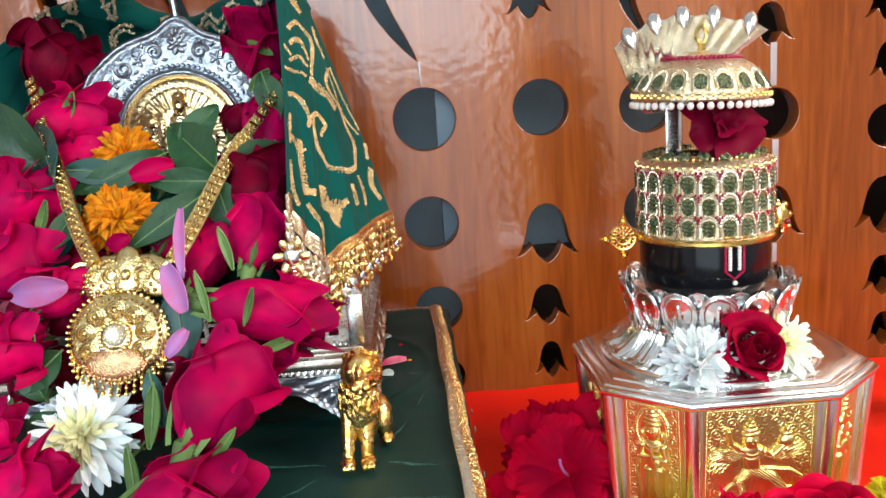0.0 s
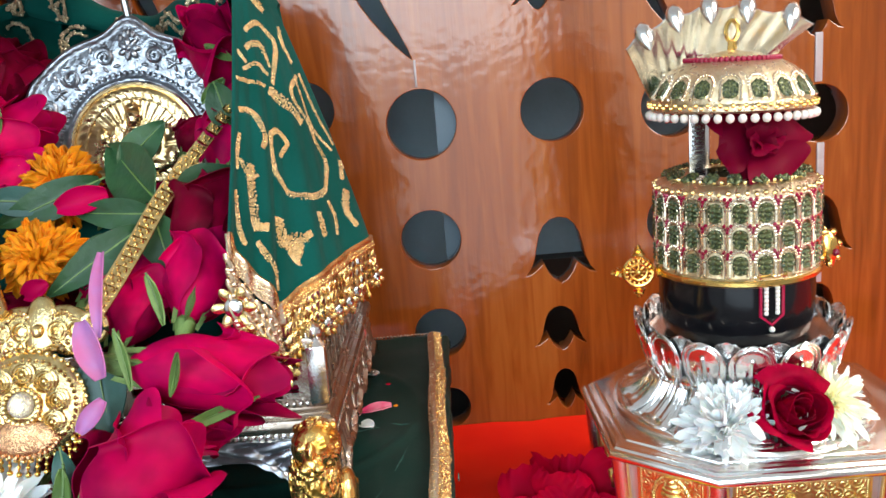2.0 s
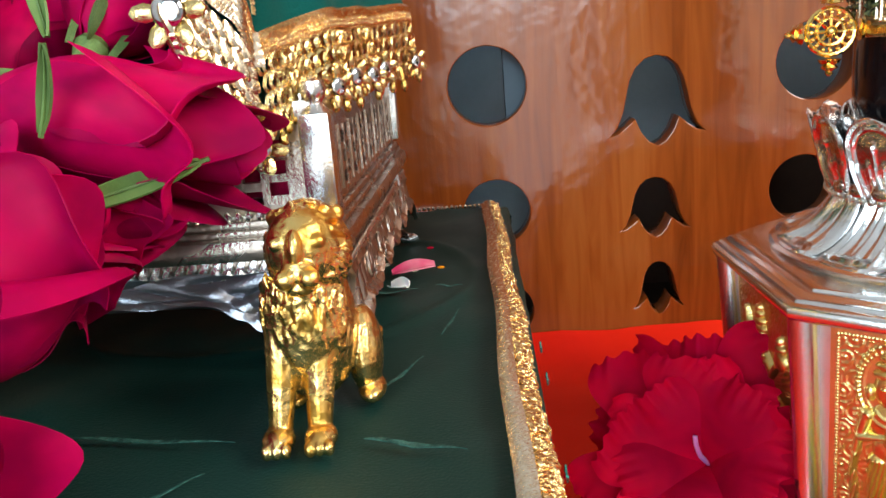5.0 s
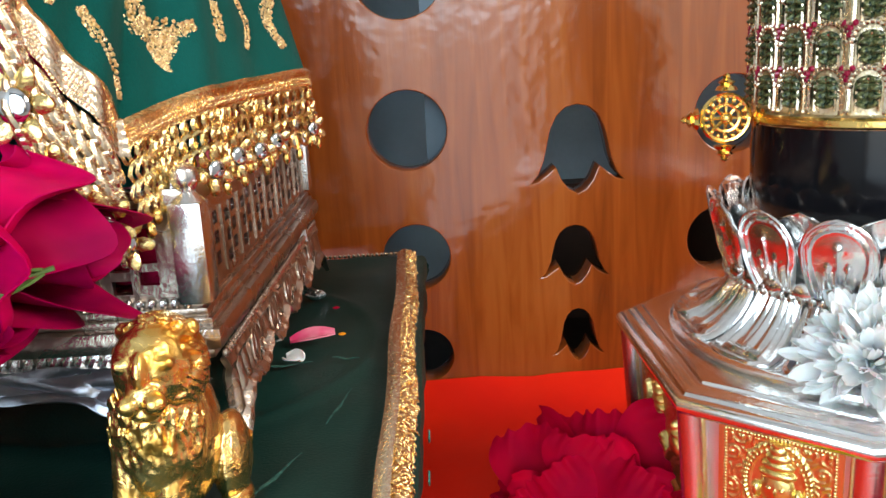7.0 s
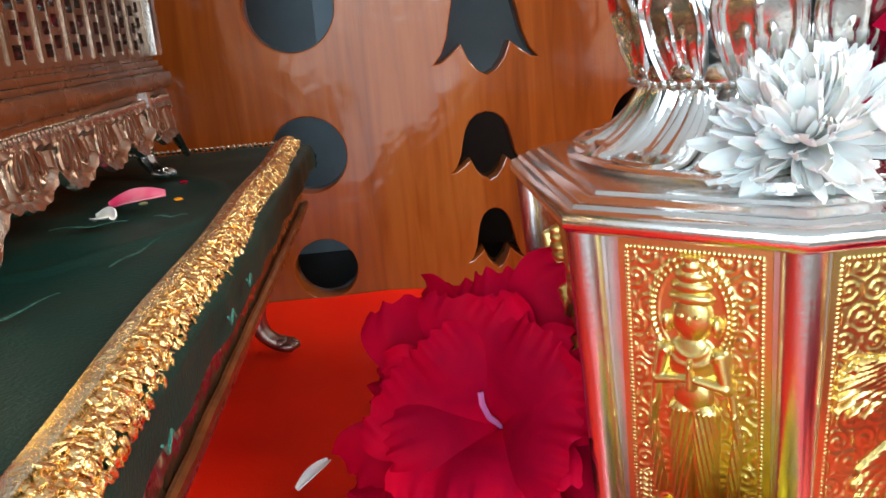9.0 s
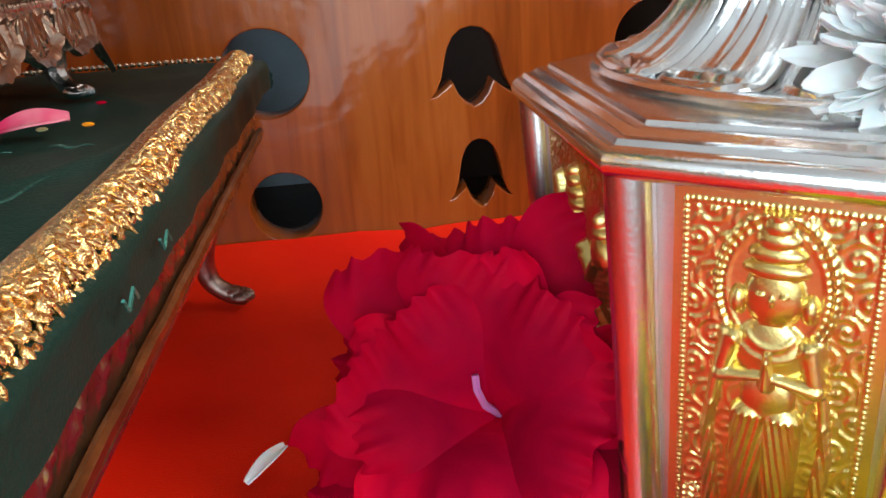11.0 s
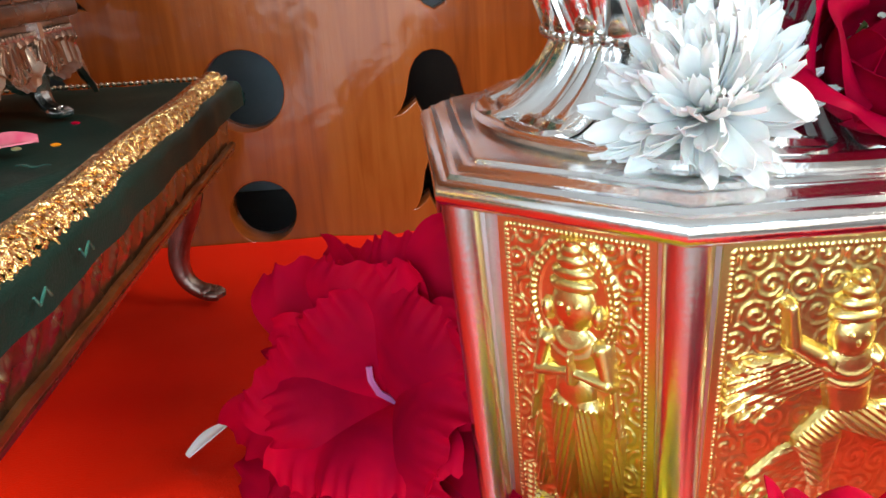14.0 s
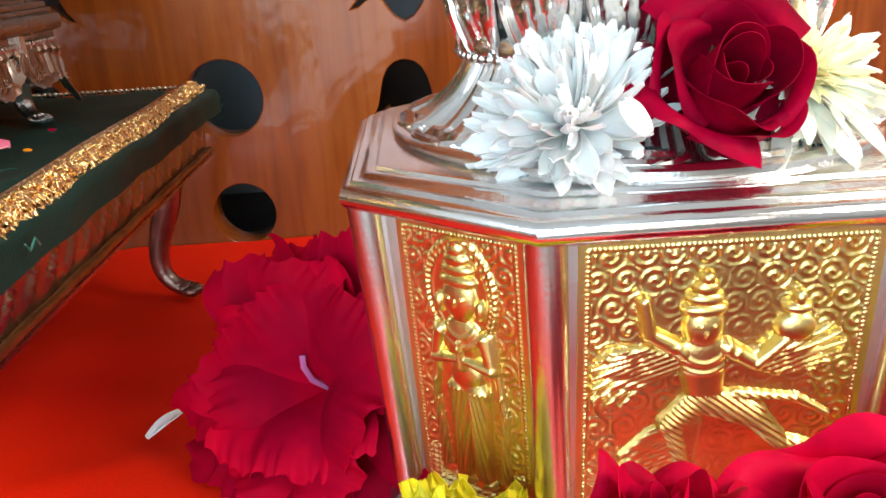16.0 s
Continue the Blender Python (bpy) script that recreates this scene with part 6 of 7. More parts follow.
def silver_arch():
    t = thing("silver_arch", pose(ACX, ACY, ACZ, -8, 2, 0), "embossed silver arch with ogee top behind the garlands", "arch")
    R0 = 0.0365

    def ro(th):
        x = abs(th) / 1.9
        return 0.0625 + 0.0105 * math.exp(-(th / 0.16) ** 2) + 0.004 * math.sin(x * math.pi) - 0.010 * max(0, x - 0.72) / 0.28 + 0.0010 * abs(math.sin(th * 8)) * (abs(th) > 0.8)

    def f(u, v):
        th = (u - 0.5) * 3.7
        r = R0 + (ro(th) - R0) * v
        d = 0.0016 * math.exp(-((v - 0.94) / 0.055) ** 2) + 0.0014 * math.exp(-((v - 0.04) / 0.05) ** 2) + 0.0009 * math.sin(math.pi * min(1, max(0, (v - 0.28) / 0.58)))
        return (r * math.sin(th), -d, r * math.cos(th))
    bm = sheet(f, 200, 40, 0.0022)
    at = lambda th, r, up=0.0012: Vector((r * math.sin(th), -up, r * math.cos(th)))
    for k in range(47):
        ball(bm, at(-1.78 + 3.56 * k / 46, 0.0418), 0.0014, 6)
    for s in (-1, 1):
        for k in range(4):
            c, turn = 0.27 + 0.42 * k, (-1 if k % 2 else 1)
            pts = []
            for q in range(22):
                e = 0.0052 * (1 - q / 25)
                pts.append(at(s * c, 0.0520, 0.0016 + 0.0008 * q / 22) + Vector((s * e * math.cos(0.5 * q), 0, turn * e * math.sin(0.5 * q))))
            tube(bm, pts, 0.0011, 6, lambda q: 1.15 - 0.5 * q)
            for q in range(5):
                d = math.radians(72 * q + 20 * k)
                ball(bm, None, 1.0, 7, (0.0024, 0.0012, 0.0011), Matrix.Translation(at(s * (c + 0.21), 0.0515) + Vector((0.0026 * math.cos(d), 0, 0.0026 * math.sin(d)))) @ pose(0, 0, 0, 0, -math.degrees(d), 0))
            for q in range(4):
                ball(bm, None, 1.0, 7, (0.0021, 0.0011, 0.0010), Matrix.Translation(at(s * (c - 0.10 + 0.07 * q), 0.0585 if q % 2 else 0.0462)) @ pose(0, 0, 0, 0, 35 * q + math.degrees(s * c), 0))
    for q in range(7):
        d = math.radians(360 / 7 * q)
        ball(bm, None, 1.0, 8, (0.0032, 0.0014, 0.0018), Matrix.Translation(Vector((0.0034 * math.cos(d), -0.0016, 0.0545 + 0.0034 * math.sin(d)))) @ pose(0, 0, 0, 0, -math.degrees(d), 0))
    ball(bm, (0, -0.0020, 0.0545), 0.0017, 8)
    for k in range(5):
        ball(bm, None, 1.0, 8, (0.0013, 0.0012, 0.0024), Matrix.Translation((0.0022 * (k - 2), -0.0016, 0.0630 - 0.0007 * (k - 2) ** 2)))
    part("arch_plate", bm, SILVER_PLATE, t, "silver plate embossed with scrolls and beads")
    part("stem", tube(bmesh.new(), [(0.0, 0.001, 0.072), (-0.001, -0.004, 0.088), (-0.003, -0.010, 0.104), (-0.005, -0.016, 0.122)], 0.0021, 8), SILVER, t, "thin silver rod")
    t = thing("gold_plaque", pose(ACX + 0.001, ACY - 0.002, ACZ, -8, 0, 0), "round embossed gold plaque in the silver arch", "plaque")

    def h(x, z):
        r, th = math.hypot(x, z), math.atan2(x, z)
        d = 0.0028 * math.sqrt(max(0, 1 - (r / 0.0380) ** 2))
        if r > 0.0345:
            return d + 0.0010
        if r > 0.0270:
            q = (r - 0.0308) / 0.0034
            return d + 0.0010 * max(0, 1 - q * q) * (0.35 + 0.65 * abs(math.sin(th * 19 + 1.5 * q))) + 0.0007 * math.exp(-((r - 0.0275) / 0.0006) ** 2)
        d += 0.00035 * math.sin(th * 34) * (r > 0.016) + 0.0004 * noise.noise(Vector((x * 230, z * 230, 3)))
        for a, b, w, q, amp in [(0, 0.004, 0.0070, 0.0100, 0.0038), (0, 0.0165, 0.0044, 0.0052, 0.0046), (0, 0.0225, 0.0034, 0.0030, 0.0040), (-0.0115, 0.004, 0.0028, 0.0085, 0.0030), (0.0115, 0.004, 0.0028, 0.0085, 0.0030), (0.0180, 0.0080, 0.0030, 0.0046, 0.0026),
                                (-0.0180, 0.0080, 0.0030, 0.0046, 0.0026), (-0.0080, -0.0100, 0.0090, 0.0040, 0.0034), (0.0080, -0.0100, 0.0090, 0.0040, 0.0034), (0, -0.0175, 0.0150, 0.0034, 0.0028), (-0.0190, -0.0060, 0.0036, 0.0060, 0.0024), (0.0190, -0.0060, 0.0036, 0.0060, 0.0024)]:
            e = 1 - ((x - a) / w) ** 2 - ((z - b) / q) ** 2
            if e > 0:
                d = max(d, 0.0016 + amp * math.sqrt(e) + 0.00012 * math.sin(z * 2600 + 500 * abs(x)))
        return d
    part("plaque", height_disc(h, 0.0362, 170, 70), GOLD_PLAQUE, t)
    part("rim", tube(bmesh.new(), [(0.0362 * math.cos(2 * math.pi * k / 60), 0, 0.0362 * math.sin(2 * math.pi * k / 60)) for k in range(61)], 0.0012, 6, cap=False), SILVER, t)


silver_arch()


def canopy():
    t = thing("hanging_canopy", pose(-0.1560, 0.4900, 0.3530, 0, 2, 0), "gold filigree canopy fringed with ruby beads and green drops", "canopy")
    lob = lambda a, i: 1 + 0.035 * abs(math.sin(4 * a))
    part("dome", lathe([(0.0690, -0.004), (0.0715, 0.0), (0.0700, 0.006), (0.0640, 0.020), (0.0540, 0.032), (0.0400, 0.043), (0.0220, 0.050), (0.006, 0.053), (0.001, 0.060)], 96, lob), BRONZE, t)
    part("lining", lathe([(0.0680, -0.003), (0.0600, 0.018), (0.035, 0.038), (0.001, 0.046)], 48, lob), VALANCE, t)
    for a in range(8):
        th = 2 * math.pi * a / 8
        part("rib", tube(bmesh.new(), [(r * math.cos(th), r * math.sin(th), z + 0.001) for r, z in [(0.0715, 0.0), (0.0700, 0.007), (0.0640, 0.021), (0.0540, 0.033), (0.0400, 0.044), (0.0220, 0.051)]], 0.0016, 6), GOLD, t)
    bm = bmesh.new()
    for R, z, n in [(0.0712, 0.0100, 110), (0.0690, 0.0130, 100), (0.0655, 0.0205, 90), (0.0600, 0.0275, 80), (0.0520, 0.0350, 66)]:
        for k in range(n):
            a = 2 * math.pi * k / n
            ball(bm, (R * lob(a, 0) * math.cos(a), R * lob(a, 0) * math.sin(a), z + 0.0008 * (k % 2)), 0.0013, 5, (1, 1, 1.3))
    part("filigree", bm, GOLD, t, "beaded gold filigree")

    def arcs(a):
        return 0.0145 - 0.0100 * abs(math.sin(4 * a)) ** 0.8
    part("valance", sheet(lambda u, v: (0.0705 * lob(2 * math.pi * u, 0) * math.cos(2 * math.pi * u), 0.0705 * lob(2 * math.pi * u, 0) * math.sin(2 * math.pi * u), 0.003 - v * (0.003 + arcs(2 * math.pi * u))), 192, 4, 0.0008), VALANCE, t, "bronze-brown valance")
    bm = bmesh.new()
    for k in range(190):
        a = 2 * math.pi * k / 190
        R = 0.0722 * lob(a, 0)
        tube(bm, [(R * math.cos(a), R * math.sin(a), z + 0.0012 * math.sin(k * 2.3)) for z in (0.0070, -0.001)], 0.0005 + 0.0002 * (k % 3 == 0), 4)
    part("gold_fringe", bm, GOLD, t)

    def bead(r, m, name):
        return part(name, ball(bmesh.new(), (0, 0, 0), r, 7), m, t, at=pose(0, 0, -9))
    g = random.Random(4)
    kinds = [bead(0.0018, RUBY, "ruby_bead"), bead(0.0016, PEARL, "pearl"), bead(0.0016, GOLD, "gold_bead")]
    used = set()
    for k in range(120):
        a = 2 * math.pi * k / 120
        R = 0.0715 * lob(a, 0)
        for j in range(3):
            o = kinds[(0, 1, 0)[j] if (k // 15) % 2 else (1, 1, 0)[j] if j else 2]
            at = pose((R + 0.0008) * math.cos(a), (R + 0.0008) * math.sin(a), (-0.0028 if j == 0 else -arcs(a) + 0.0030 * (2 - j) - 0.001) + g.gauss(0, 0.0011))
            if o in used:
                again(o, at)
            else:
                o.matrix_basis = at
                used.add(o)
    drop = part("green_drop", lathe([(0.0002, 0.006), (0.0014, 0.004), (0.0030, -0.001), (0.0034, -0.004), (0.0026, -0.0068), (0.0004, -0.008)], 12), EMERALDGLASS, t, "green glass drop")
    for k in range(12):
        a = 2 * math.pi * (k + 0.3) / 12
        at = pose(0.072 * math.cos(a), 0.072 * math.sin(a), -0.0190)
        if k:
            again(drop, at)
        else:
            drop.matrix_basis = at
    for k in range(12):
        a = 2 * math.pi * (k + 0.3) / 12
        part("drop_wire", tube(bmesh.new(), [(0.072 * math.cos(a), 0.072 * math.sin(a), -0.013), (0.072 * math.cos(a), 0.072 * math.sin(a), 0.0)], 0.0005, 5), GOLD, t)


VALANCE = mat("bronze_valance", (0.16, 0.070, 0.035), 0.5, 0.4, 0.8, 900, 0.3, (0.16, 0.06, 0.03), 200)
EMERALDGLASS = mat("green_glass", (0.006, 0.30, 0.24), 0.08, 0, 0.0, 300, 0.2, coat=1.0)
canopy()


# ---- necklace ----
def necklace():
    t = thing("gold_necklace", (0, 0, 0), "gold filigree necklace with a large stone-set pendant lying on the flowers", "necklace")
    link = bmesh.new()
    box(link, -0.0034, 0.0034, -0.0012, 0.0012, -0.0024, 0.0024, 0.0008)
    tube(link, [(-0.0034, -0.0008, -0.0026), (-0.0034, -0.0008, 0.0026)], 0.0007, 5)
    tube(link, [(0.0034, -0.0008, -0.0026), (0.0034, -0.0008, 0.0026)], 0.0007, 5)
    for x, z in [(-0.0016, 0.001), (0.0016, 0.001), (0, -0.0012)]:
        ball(link, (x, -0.0014, z), 0.0009, 6)
    first = None
    for strap in ([(-0.1273, 0.3908, 0.1921), (-0.1361, 0.4033, 0.2020), (-0.1443, 0.4169, 0.2129), (-0.1518, 0.4312, 0.2243), (-0.1607, 0.4464, 0.2365), (-0.1699, 0.4626, 0.2494), (-0.1795, 0.4804, 0.2637), (-0.1900, 0.5000, 0.2800)],
                  [(-0.0889, 0.3899, 0.1913), (-0.0838, 0.4019, 0.2009), (-0.0786, 0.4159, 0.2121), (-0.0735, 0.4307, 0.2240), (-0.0668, 0.4449, 0.2353), (-0.0596, 0.4583, 0.2461), (-0.0488, 0.4773, 0.2612), (-0.0440, 0.4900, 0.2700)]):
        n = 26
        for k in range(n):
            p, q = glide(strap, k / n), glide(strap, (k + 0.6) / n)
            z = (q - p).normalized()
            y = Vector((0, 1, 0)) - z * z.y
            y.normalize()
            x = y.cross(z)
            m = Matrix((x, y, z)).transposed().to_4x4()
            m.translation = p
            s = 0.75 if k > 16 else 1.0
            m = m @ Matrix.Diagonal((s, 1, 1, 1))
            if first:
                again(first, m)
            else:
                first = part("link", link, GOLD_PALE, t, "gold filigree link", at=m)
    # upper plate with two wings
    up = bmesh.new()
    for s in (-1, 1):
        ball(up, None, 1.0, 14, (0.0105, 0.0022, 0.0075), Matrix.Translation((s * 0.0090, 0, 0.001)) @ pose(0, 0, 0, 0, s * 22, 0))
        pts = [(s * (0.0175 + 0.0045 * math.cos(q * 0.5)), -0.001, 0.0015 + 0.0045 * math.sin(q * 0.5)) for q in range(13)]
        tube(up, pts, 0.0011, 6)
        for c, r in ((0.0060, 0.0030), (0.0125, 0.0026), (0.0060, 0.0017)):
            tube(up, [(s * c + r * math.cos(q * 0.524), -0.0026, 0.001 + r * math.sin(q * 0.524)) for q in range(13)], 0.0005, 4, cap=False)
        for q in range(11):
            ball(up, (s * (0.002 + 0.0015 * q), -0.0022, -0.0045 + 0.0004 * q * (q % 2)), 0.0010, 5)
            ball(up, (s * (0.003 + 0.0013 * q), -0.0022, 0.0040 + 0.0026 * math.sin(q * 0.5)), 0.0009, 5)
    ball(up, None, 1.0, 14, (0.0062, 0.0030, 0.0100), Matrix.Translation((0, -0.0004, 0.002)))
    ball(up, (0, -0.0034, 0.001), 0.0022, 8)
    part("upper_plate", up, GOLD_PALE, t, "winged gold filigree plate", at=pose(-0.1120, 0.3890, 0.1825, -22, 2, 0) @ Matrix.Diagonal((1.17, 1, 1.3, 1)))
    d = bmesh.new()
    ball(d, None, 1.0, 28, (0.0225, 0.0052, 0.0205), Matrix.Identity(4))
    for k in range(9):
        a = math.pi * 2 * (k + 0.25) / 9
        c = Vector((0.0132 * math.cos(a), -0.0046, 0.0120 * math.sin(a)))
        for r in (0.0042, 0.0030, 0.0018):
            tube(d, [c + Vector((r * math.cos(q * math.pi / 7), -0.0006 + 0.0002 * (r > 0.004), r * math.sin(q * math.pi / 7))) for q in range(15)], 0.00055, 4, cap=False)
        ball(d, c + Vector((0, -0.0008, 0)), 0.0010, 6)
    for k in range(46):
        a = math.pi * 2 * k / 46
        ball(d, (0.0226 * math.cos(a), -0.0012, 0.0206 * math.sin(a)), 0.0010, 6)
        ball(d, (0.0190 * math.cos(a), -0.0028, 0.0172 * math.sin(a)), 0.0009, 5)
    for k in range(22):
        a = math.pi * 2 * k / 22
        ball(d, (0.0066 * math.cos(a), -0.0056, 0.0064 * math.sin(a)), 0.0013, 6)
    disc = part("pendant_disc", d, GOLD_PALE, t, "domed gold filigree disc", at=pose(-0.1150, 0.3760, 0.1590, -18, 2, 0))
    part("gem", lathe([(0.0045, -0.0010), (0.0050, 0.0), (0.0044, 0.0016), (0.0026, 0.0026), (0.0002, 0.0027)], 12), DIAMOND, disc, "round clear gemstone", smooth=False, at=pose(0, -0.0062, 0.0006, 90, 0, 0))
    low = bmesh.new()
    ball(low, None, 1.0, 18, (0.0130, 0.0026, 0.0072), Matrix.Translation((0, -0.0045, -0.0115)))
    for k in range(17):
        a = math.pi * (1.06 + 0.88 * k / 16)
        ball(low, (0.0138 * math.cos(a), -0.0050, -0.0108 + 0.0080 * math.sin(a)), 0.0011, 6)
    part("lower_crescent", low, GOLDROSE, disc, "rose-gold crescent")
    drop = bmesh.new()
    tube(drop, [(0, 0, 0), (0, 0, -0.005)], 0.0005, 5)
    ball(drop, (0, 0, -0.0058), 0.0012, 6)
    ball(drop, (0, 0, -0.0030), 0.0009, 6)
    dp = None
    for k in range(17):
        a = math.pi * (1.08 + 0.84 * k / 16)
        at = pose(0.0215 * math.cos(a), -0.0008, 0.0195 * math.sin(a) - 0.0005)
        if dp:
            again(dp, at)
        else:
            dp = part("bead_drop", drop, GOLD, disc, "hanging gold bead", at=at)


GOLDROSE = mat("rose_gold", (0.82, 0.48, 0.26), 0.25, 1.0, 0.5, 1400, 0.15, (0.55, 0.28, 0.14), 250)
necklace()


# ---- flowers ----
def petal_mesh(R, L, span, curl, ruffle=0.0, nu=18, nv=16, seed=0):
    """A cupped petal of a flower that opens along z; sizes in units of the flower."""
    def f(u, v):
        a = (u - 0.5) * 2
        w = 0.40 + 0.60 * math.sin(min(1, v / 0.42) * math.pi / 2)
        th = a * span * w * (1 - 0.16 * v ** 3)
        roll = max(0, v - 0.62) / 0.38
        r = R * (0.16 + 0.84 * math.sin(min(1, (v + 0.02) / 0.50) * math.pi / 2) ** 0.8) * (1 - 0.16 * max(0, v - 0.5) * (1 - min(1, curl * 2)))
        r += curl * R * roll ** 2 * (0.8 + 0.5 * abs(a)) + ruffle * math.sin(a * 3 + seed) * v ** 2 + 0.05 * R * a ** 2 * v
        z = L * v * (1 - 0.30 * abs(a) ** 2.6 * v) - 0.45 * curl * L * roll ** 3 + 0.035 * L * math.exp(-(a / 0.35) ** 2) * v ** 6 + ruffle * math.cos(a * 5 + seed * 2) * v ** 3
        return (r * math.cos(th), r * math.sin(th), z)
    return sheet(f, nu, nv, 0.007)


def leaf_mesh(L, w, droop=0.15, fold=0.12, seed=0):
    def f(u, v):
        a = (u - 0.5) * 2
        half = w * math.sin(math.pi * min(1, v * 0.98 + 0.015)) ** 0.75 * (1.15 - 0.35 * v)
        z = -droop * L * v * v + fold * w * abs(a) * 2 + 0.03 * w * math.sin(v * 22) * abs(a) + 0.05 * w * math.sin(5 * v + seed)
        return (a * half, L * v, z)
    return sheet(f, 8, 12, 0.0006)


def make_rose(name, material, label, rings, sepals=True):
    t = thing(name, (0, 0, -5), label, "flower", "roses of the offering")
    g = random.Random(len(rings) * 7 + len(label))
    for i, (n, R, L, span, curl) in enumerate(rings):
        first = None
        for k in range(n):
            at = pose(0, 0, 0.02 * i, g.gauss(0, 3), g.gauss(0, 4), 360 / n * k + 47 * i + g.gauss(0, 7)) @ Matrix.Diagonal((1, 1, g.uniform(0.92, 1.08), 1))
            if first and i < len(rings) - 2:
                again(first, at)
            else:
                c = curl * g.uniform(0.3, 1.7) if i >= len(rings) - 2 else curl
                first = part("petal", petal_mesh(R * g.uniform(0.94, 1.06), L * g.uniform(0.9, 1.06), span * g.uniform(0.85, 1.1), c, 0.016 * i, seed=i + 3 * k), material, t, at=at)
    if sepals:
        first = None
        for k in range(5):
            at = pose(0, 0, -0.02, 0, 0, 72 * k + g.uniform(-12, 12)) @ pose(0.20, 0, 0, g.uniform(48, 78), 0, -90)
            if first:
                again(first, at)
            else:
                b = leaf_mesh(0.46, 0.055, -0.25, 0.5)
                first = part("sepal", b, SEPAL, t, "green sepal", at=at)
        part("calyx", lathe([(0.03, -0.24), (0.04, -0.22), (0.07, -0.16), (0.10, -0.08), (0.15, 0.04), (0.12, 0.10)], 12), SEPAL, t, "green calyx and stem")
    return t


BLOOM = [(2, 0.12, 0.96, 2.3, 0.0), (3, 0.22, 1.02, 1.9, 0.04), (3, 0.33, 1.06, 1.6, 0.10), (4, 0.43, 1.04, 1.25, 0.22), (5, 0.53, 0.98, 1.1, 0.36)]
BUD = [(2, 0.12, 1.04, 2.3, 0.0), (3, 0.22, 1.10, 1.9, 0.02), (3, 0.32, 1.14, 1.6, 0.05), (3, 0.41, 1.14, 1.5, 0.12), (4, 0.48, 1.06, 1.3, 0.30)]
rose_a = make_rose("rose", ROSE, "half-open crimson rose tucked into the garland", BLOOM)
rose_b = make_rose("rose", ROSE, "crimson rosebud with green sepals in the garland", BUD)
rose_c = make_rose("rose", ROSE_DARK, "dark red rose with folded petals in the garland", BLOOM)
used_rose = set()


def put_rose(proto, base, tip, w=0.85, spin=0.0):
    """A rose from its base to the tip of its petals, w times as wide as it grew."""
    base, tip = Vector(base), Vector(tip)
    s = (tip - base).length / 1.15
    m = aim(base, tip - base, 1.0, spin) @ Matrix.Diagonal((s * w, s * w, s, 1))
    if proto not in used_rose:
        used_rose.add(proto)
        proto.matrix_basis = m
        return proto
    o = copy_thing(proto, Matrix.Identity(4))
    o.matrix_basis = m
    return o


def set_roses(rows):
    for proto, base, tip, w, spin in rows:
        put_rose(proto, base, tip, w, spin)


# the large ones at the front and down both sides of the necklace
set_roses([
    (rose_b, (-0.0800, 0.3780, 0.1720), (-0.0200, 0.3930, 0.1520), 0.56, 10),
    (rose_b, (-0.0800, 0.3340, 0.1200), (-0.0570, 0.3680, 0.1540), 0.86, 40),
    (rose_b, (-0.1040, 0.3160, 0.1000), (-0.0530, 0.3240, 0.1090), 0.84, 70),
    (rose_b, (-0.0590, 0.3960, 0.1790), (-0.0530, 0.4300, 0.2080), 0.72, 120),
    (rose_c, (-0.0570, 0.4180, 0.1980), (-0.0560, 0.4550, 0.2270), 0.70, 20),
    (rose_b, (-0.0540, 0.4640, 0.2300), (-0.0540, 0.4950, 0.2620), 0.56, 200),
    (rose_b, (-0.0600, 0.5460, 0.2660), (-0.0700, 0.5240, 0.3120), 0.78, 150),
    (rose_b, (-0.1940, 0.4760, 0.2440), (-0.1460, 0.4990, 0.2620), 0.72, 80),
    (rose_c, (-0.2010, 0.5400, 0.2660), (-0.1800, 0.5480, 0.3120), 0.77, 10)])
set_roses([
    (rose_b, (-0.1760, 0.4640, 0.2240), (-0.1460, 0.4800, 0.2440), 0.70, 250),
    (rose_b, (-0.1960, 0.4250, 0.2060), (-0.1620, 0.4460, 0.2280), 0.70, 300),
    (rose_b, (-0.1860, 0.3930, 0.1800), (-0.1520, 0.4150, 0.2000), 0.70, 130),
    (rose_a, (-0.1560, 0.3860, 0.1690), (-0.1290, 0.3980, 0.1840), 0.56, 30),
    (rose_b, (-0.1800, 0.3640, 0.1480), (-0.1500, 0.3800, 0.1660), 0.73, 90),
    (rose_b, (-0.1580, 0.3200, 0.1040), (-0.1280, 0.3340, 0.1240), 0.77, 170),
    (rose_a, (-0.0760, 0.3820, 0.1360), (-0.0400, 0.3820, 0.1440), 0.52, 210),
    (rose_b, (-0.1800, 0.3400, 0.1180), (-0.1560, 0.3560, 0.1360), 0.73, 60),
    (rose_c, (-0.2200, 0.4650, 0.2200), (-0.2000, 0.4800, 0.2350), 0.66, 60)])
set_roses([(rose_b, (-0.0900, 0.4020, 0.1700), (-0.0780, 0.4300, 0.1960), 0.72, 30), (rose_b, (-0.1080, 0.4180, 0.1850), (-0.0960, 0.4420, 0.2040), 0.72, 140), (rose_b, (-0.0960, 0.4420, 0.2060), (-0.0860, 0.4660, 0.2260), 0.65, 250)])
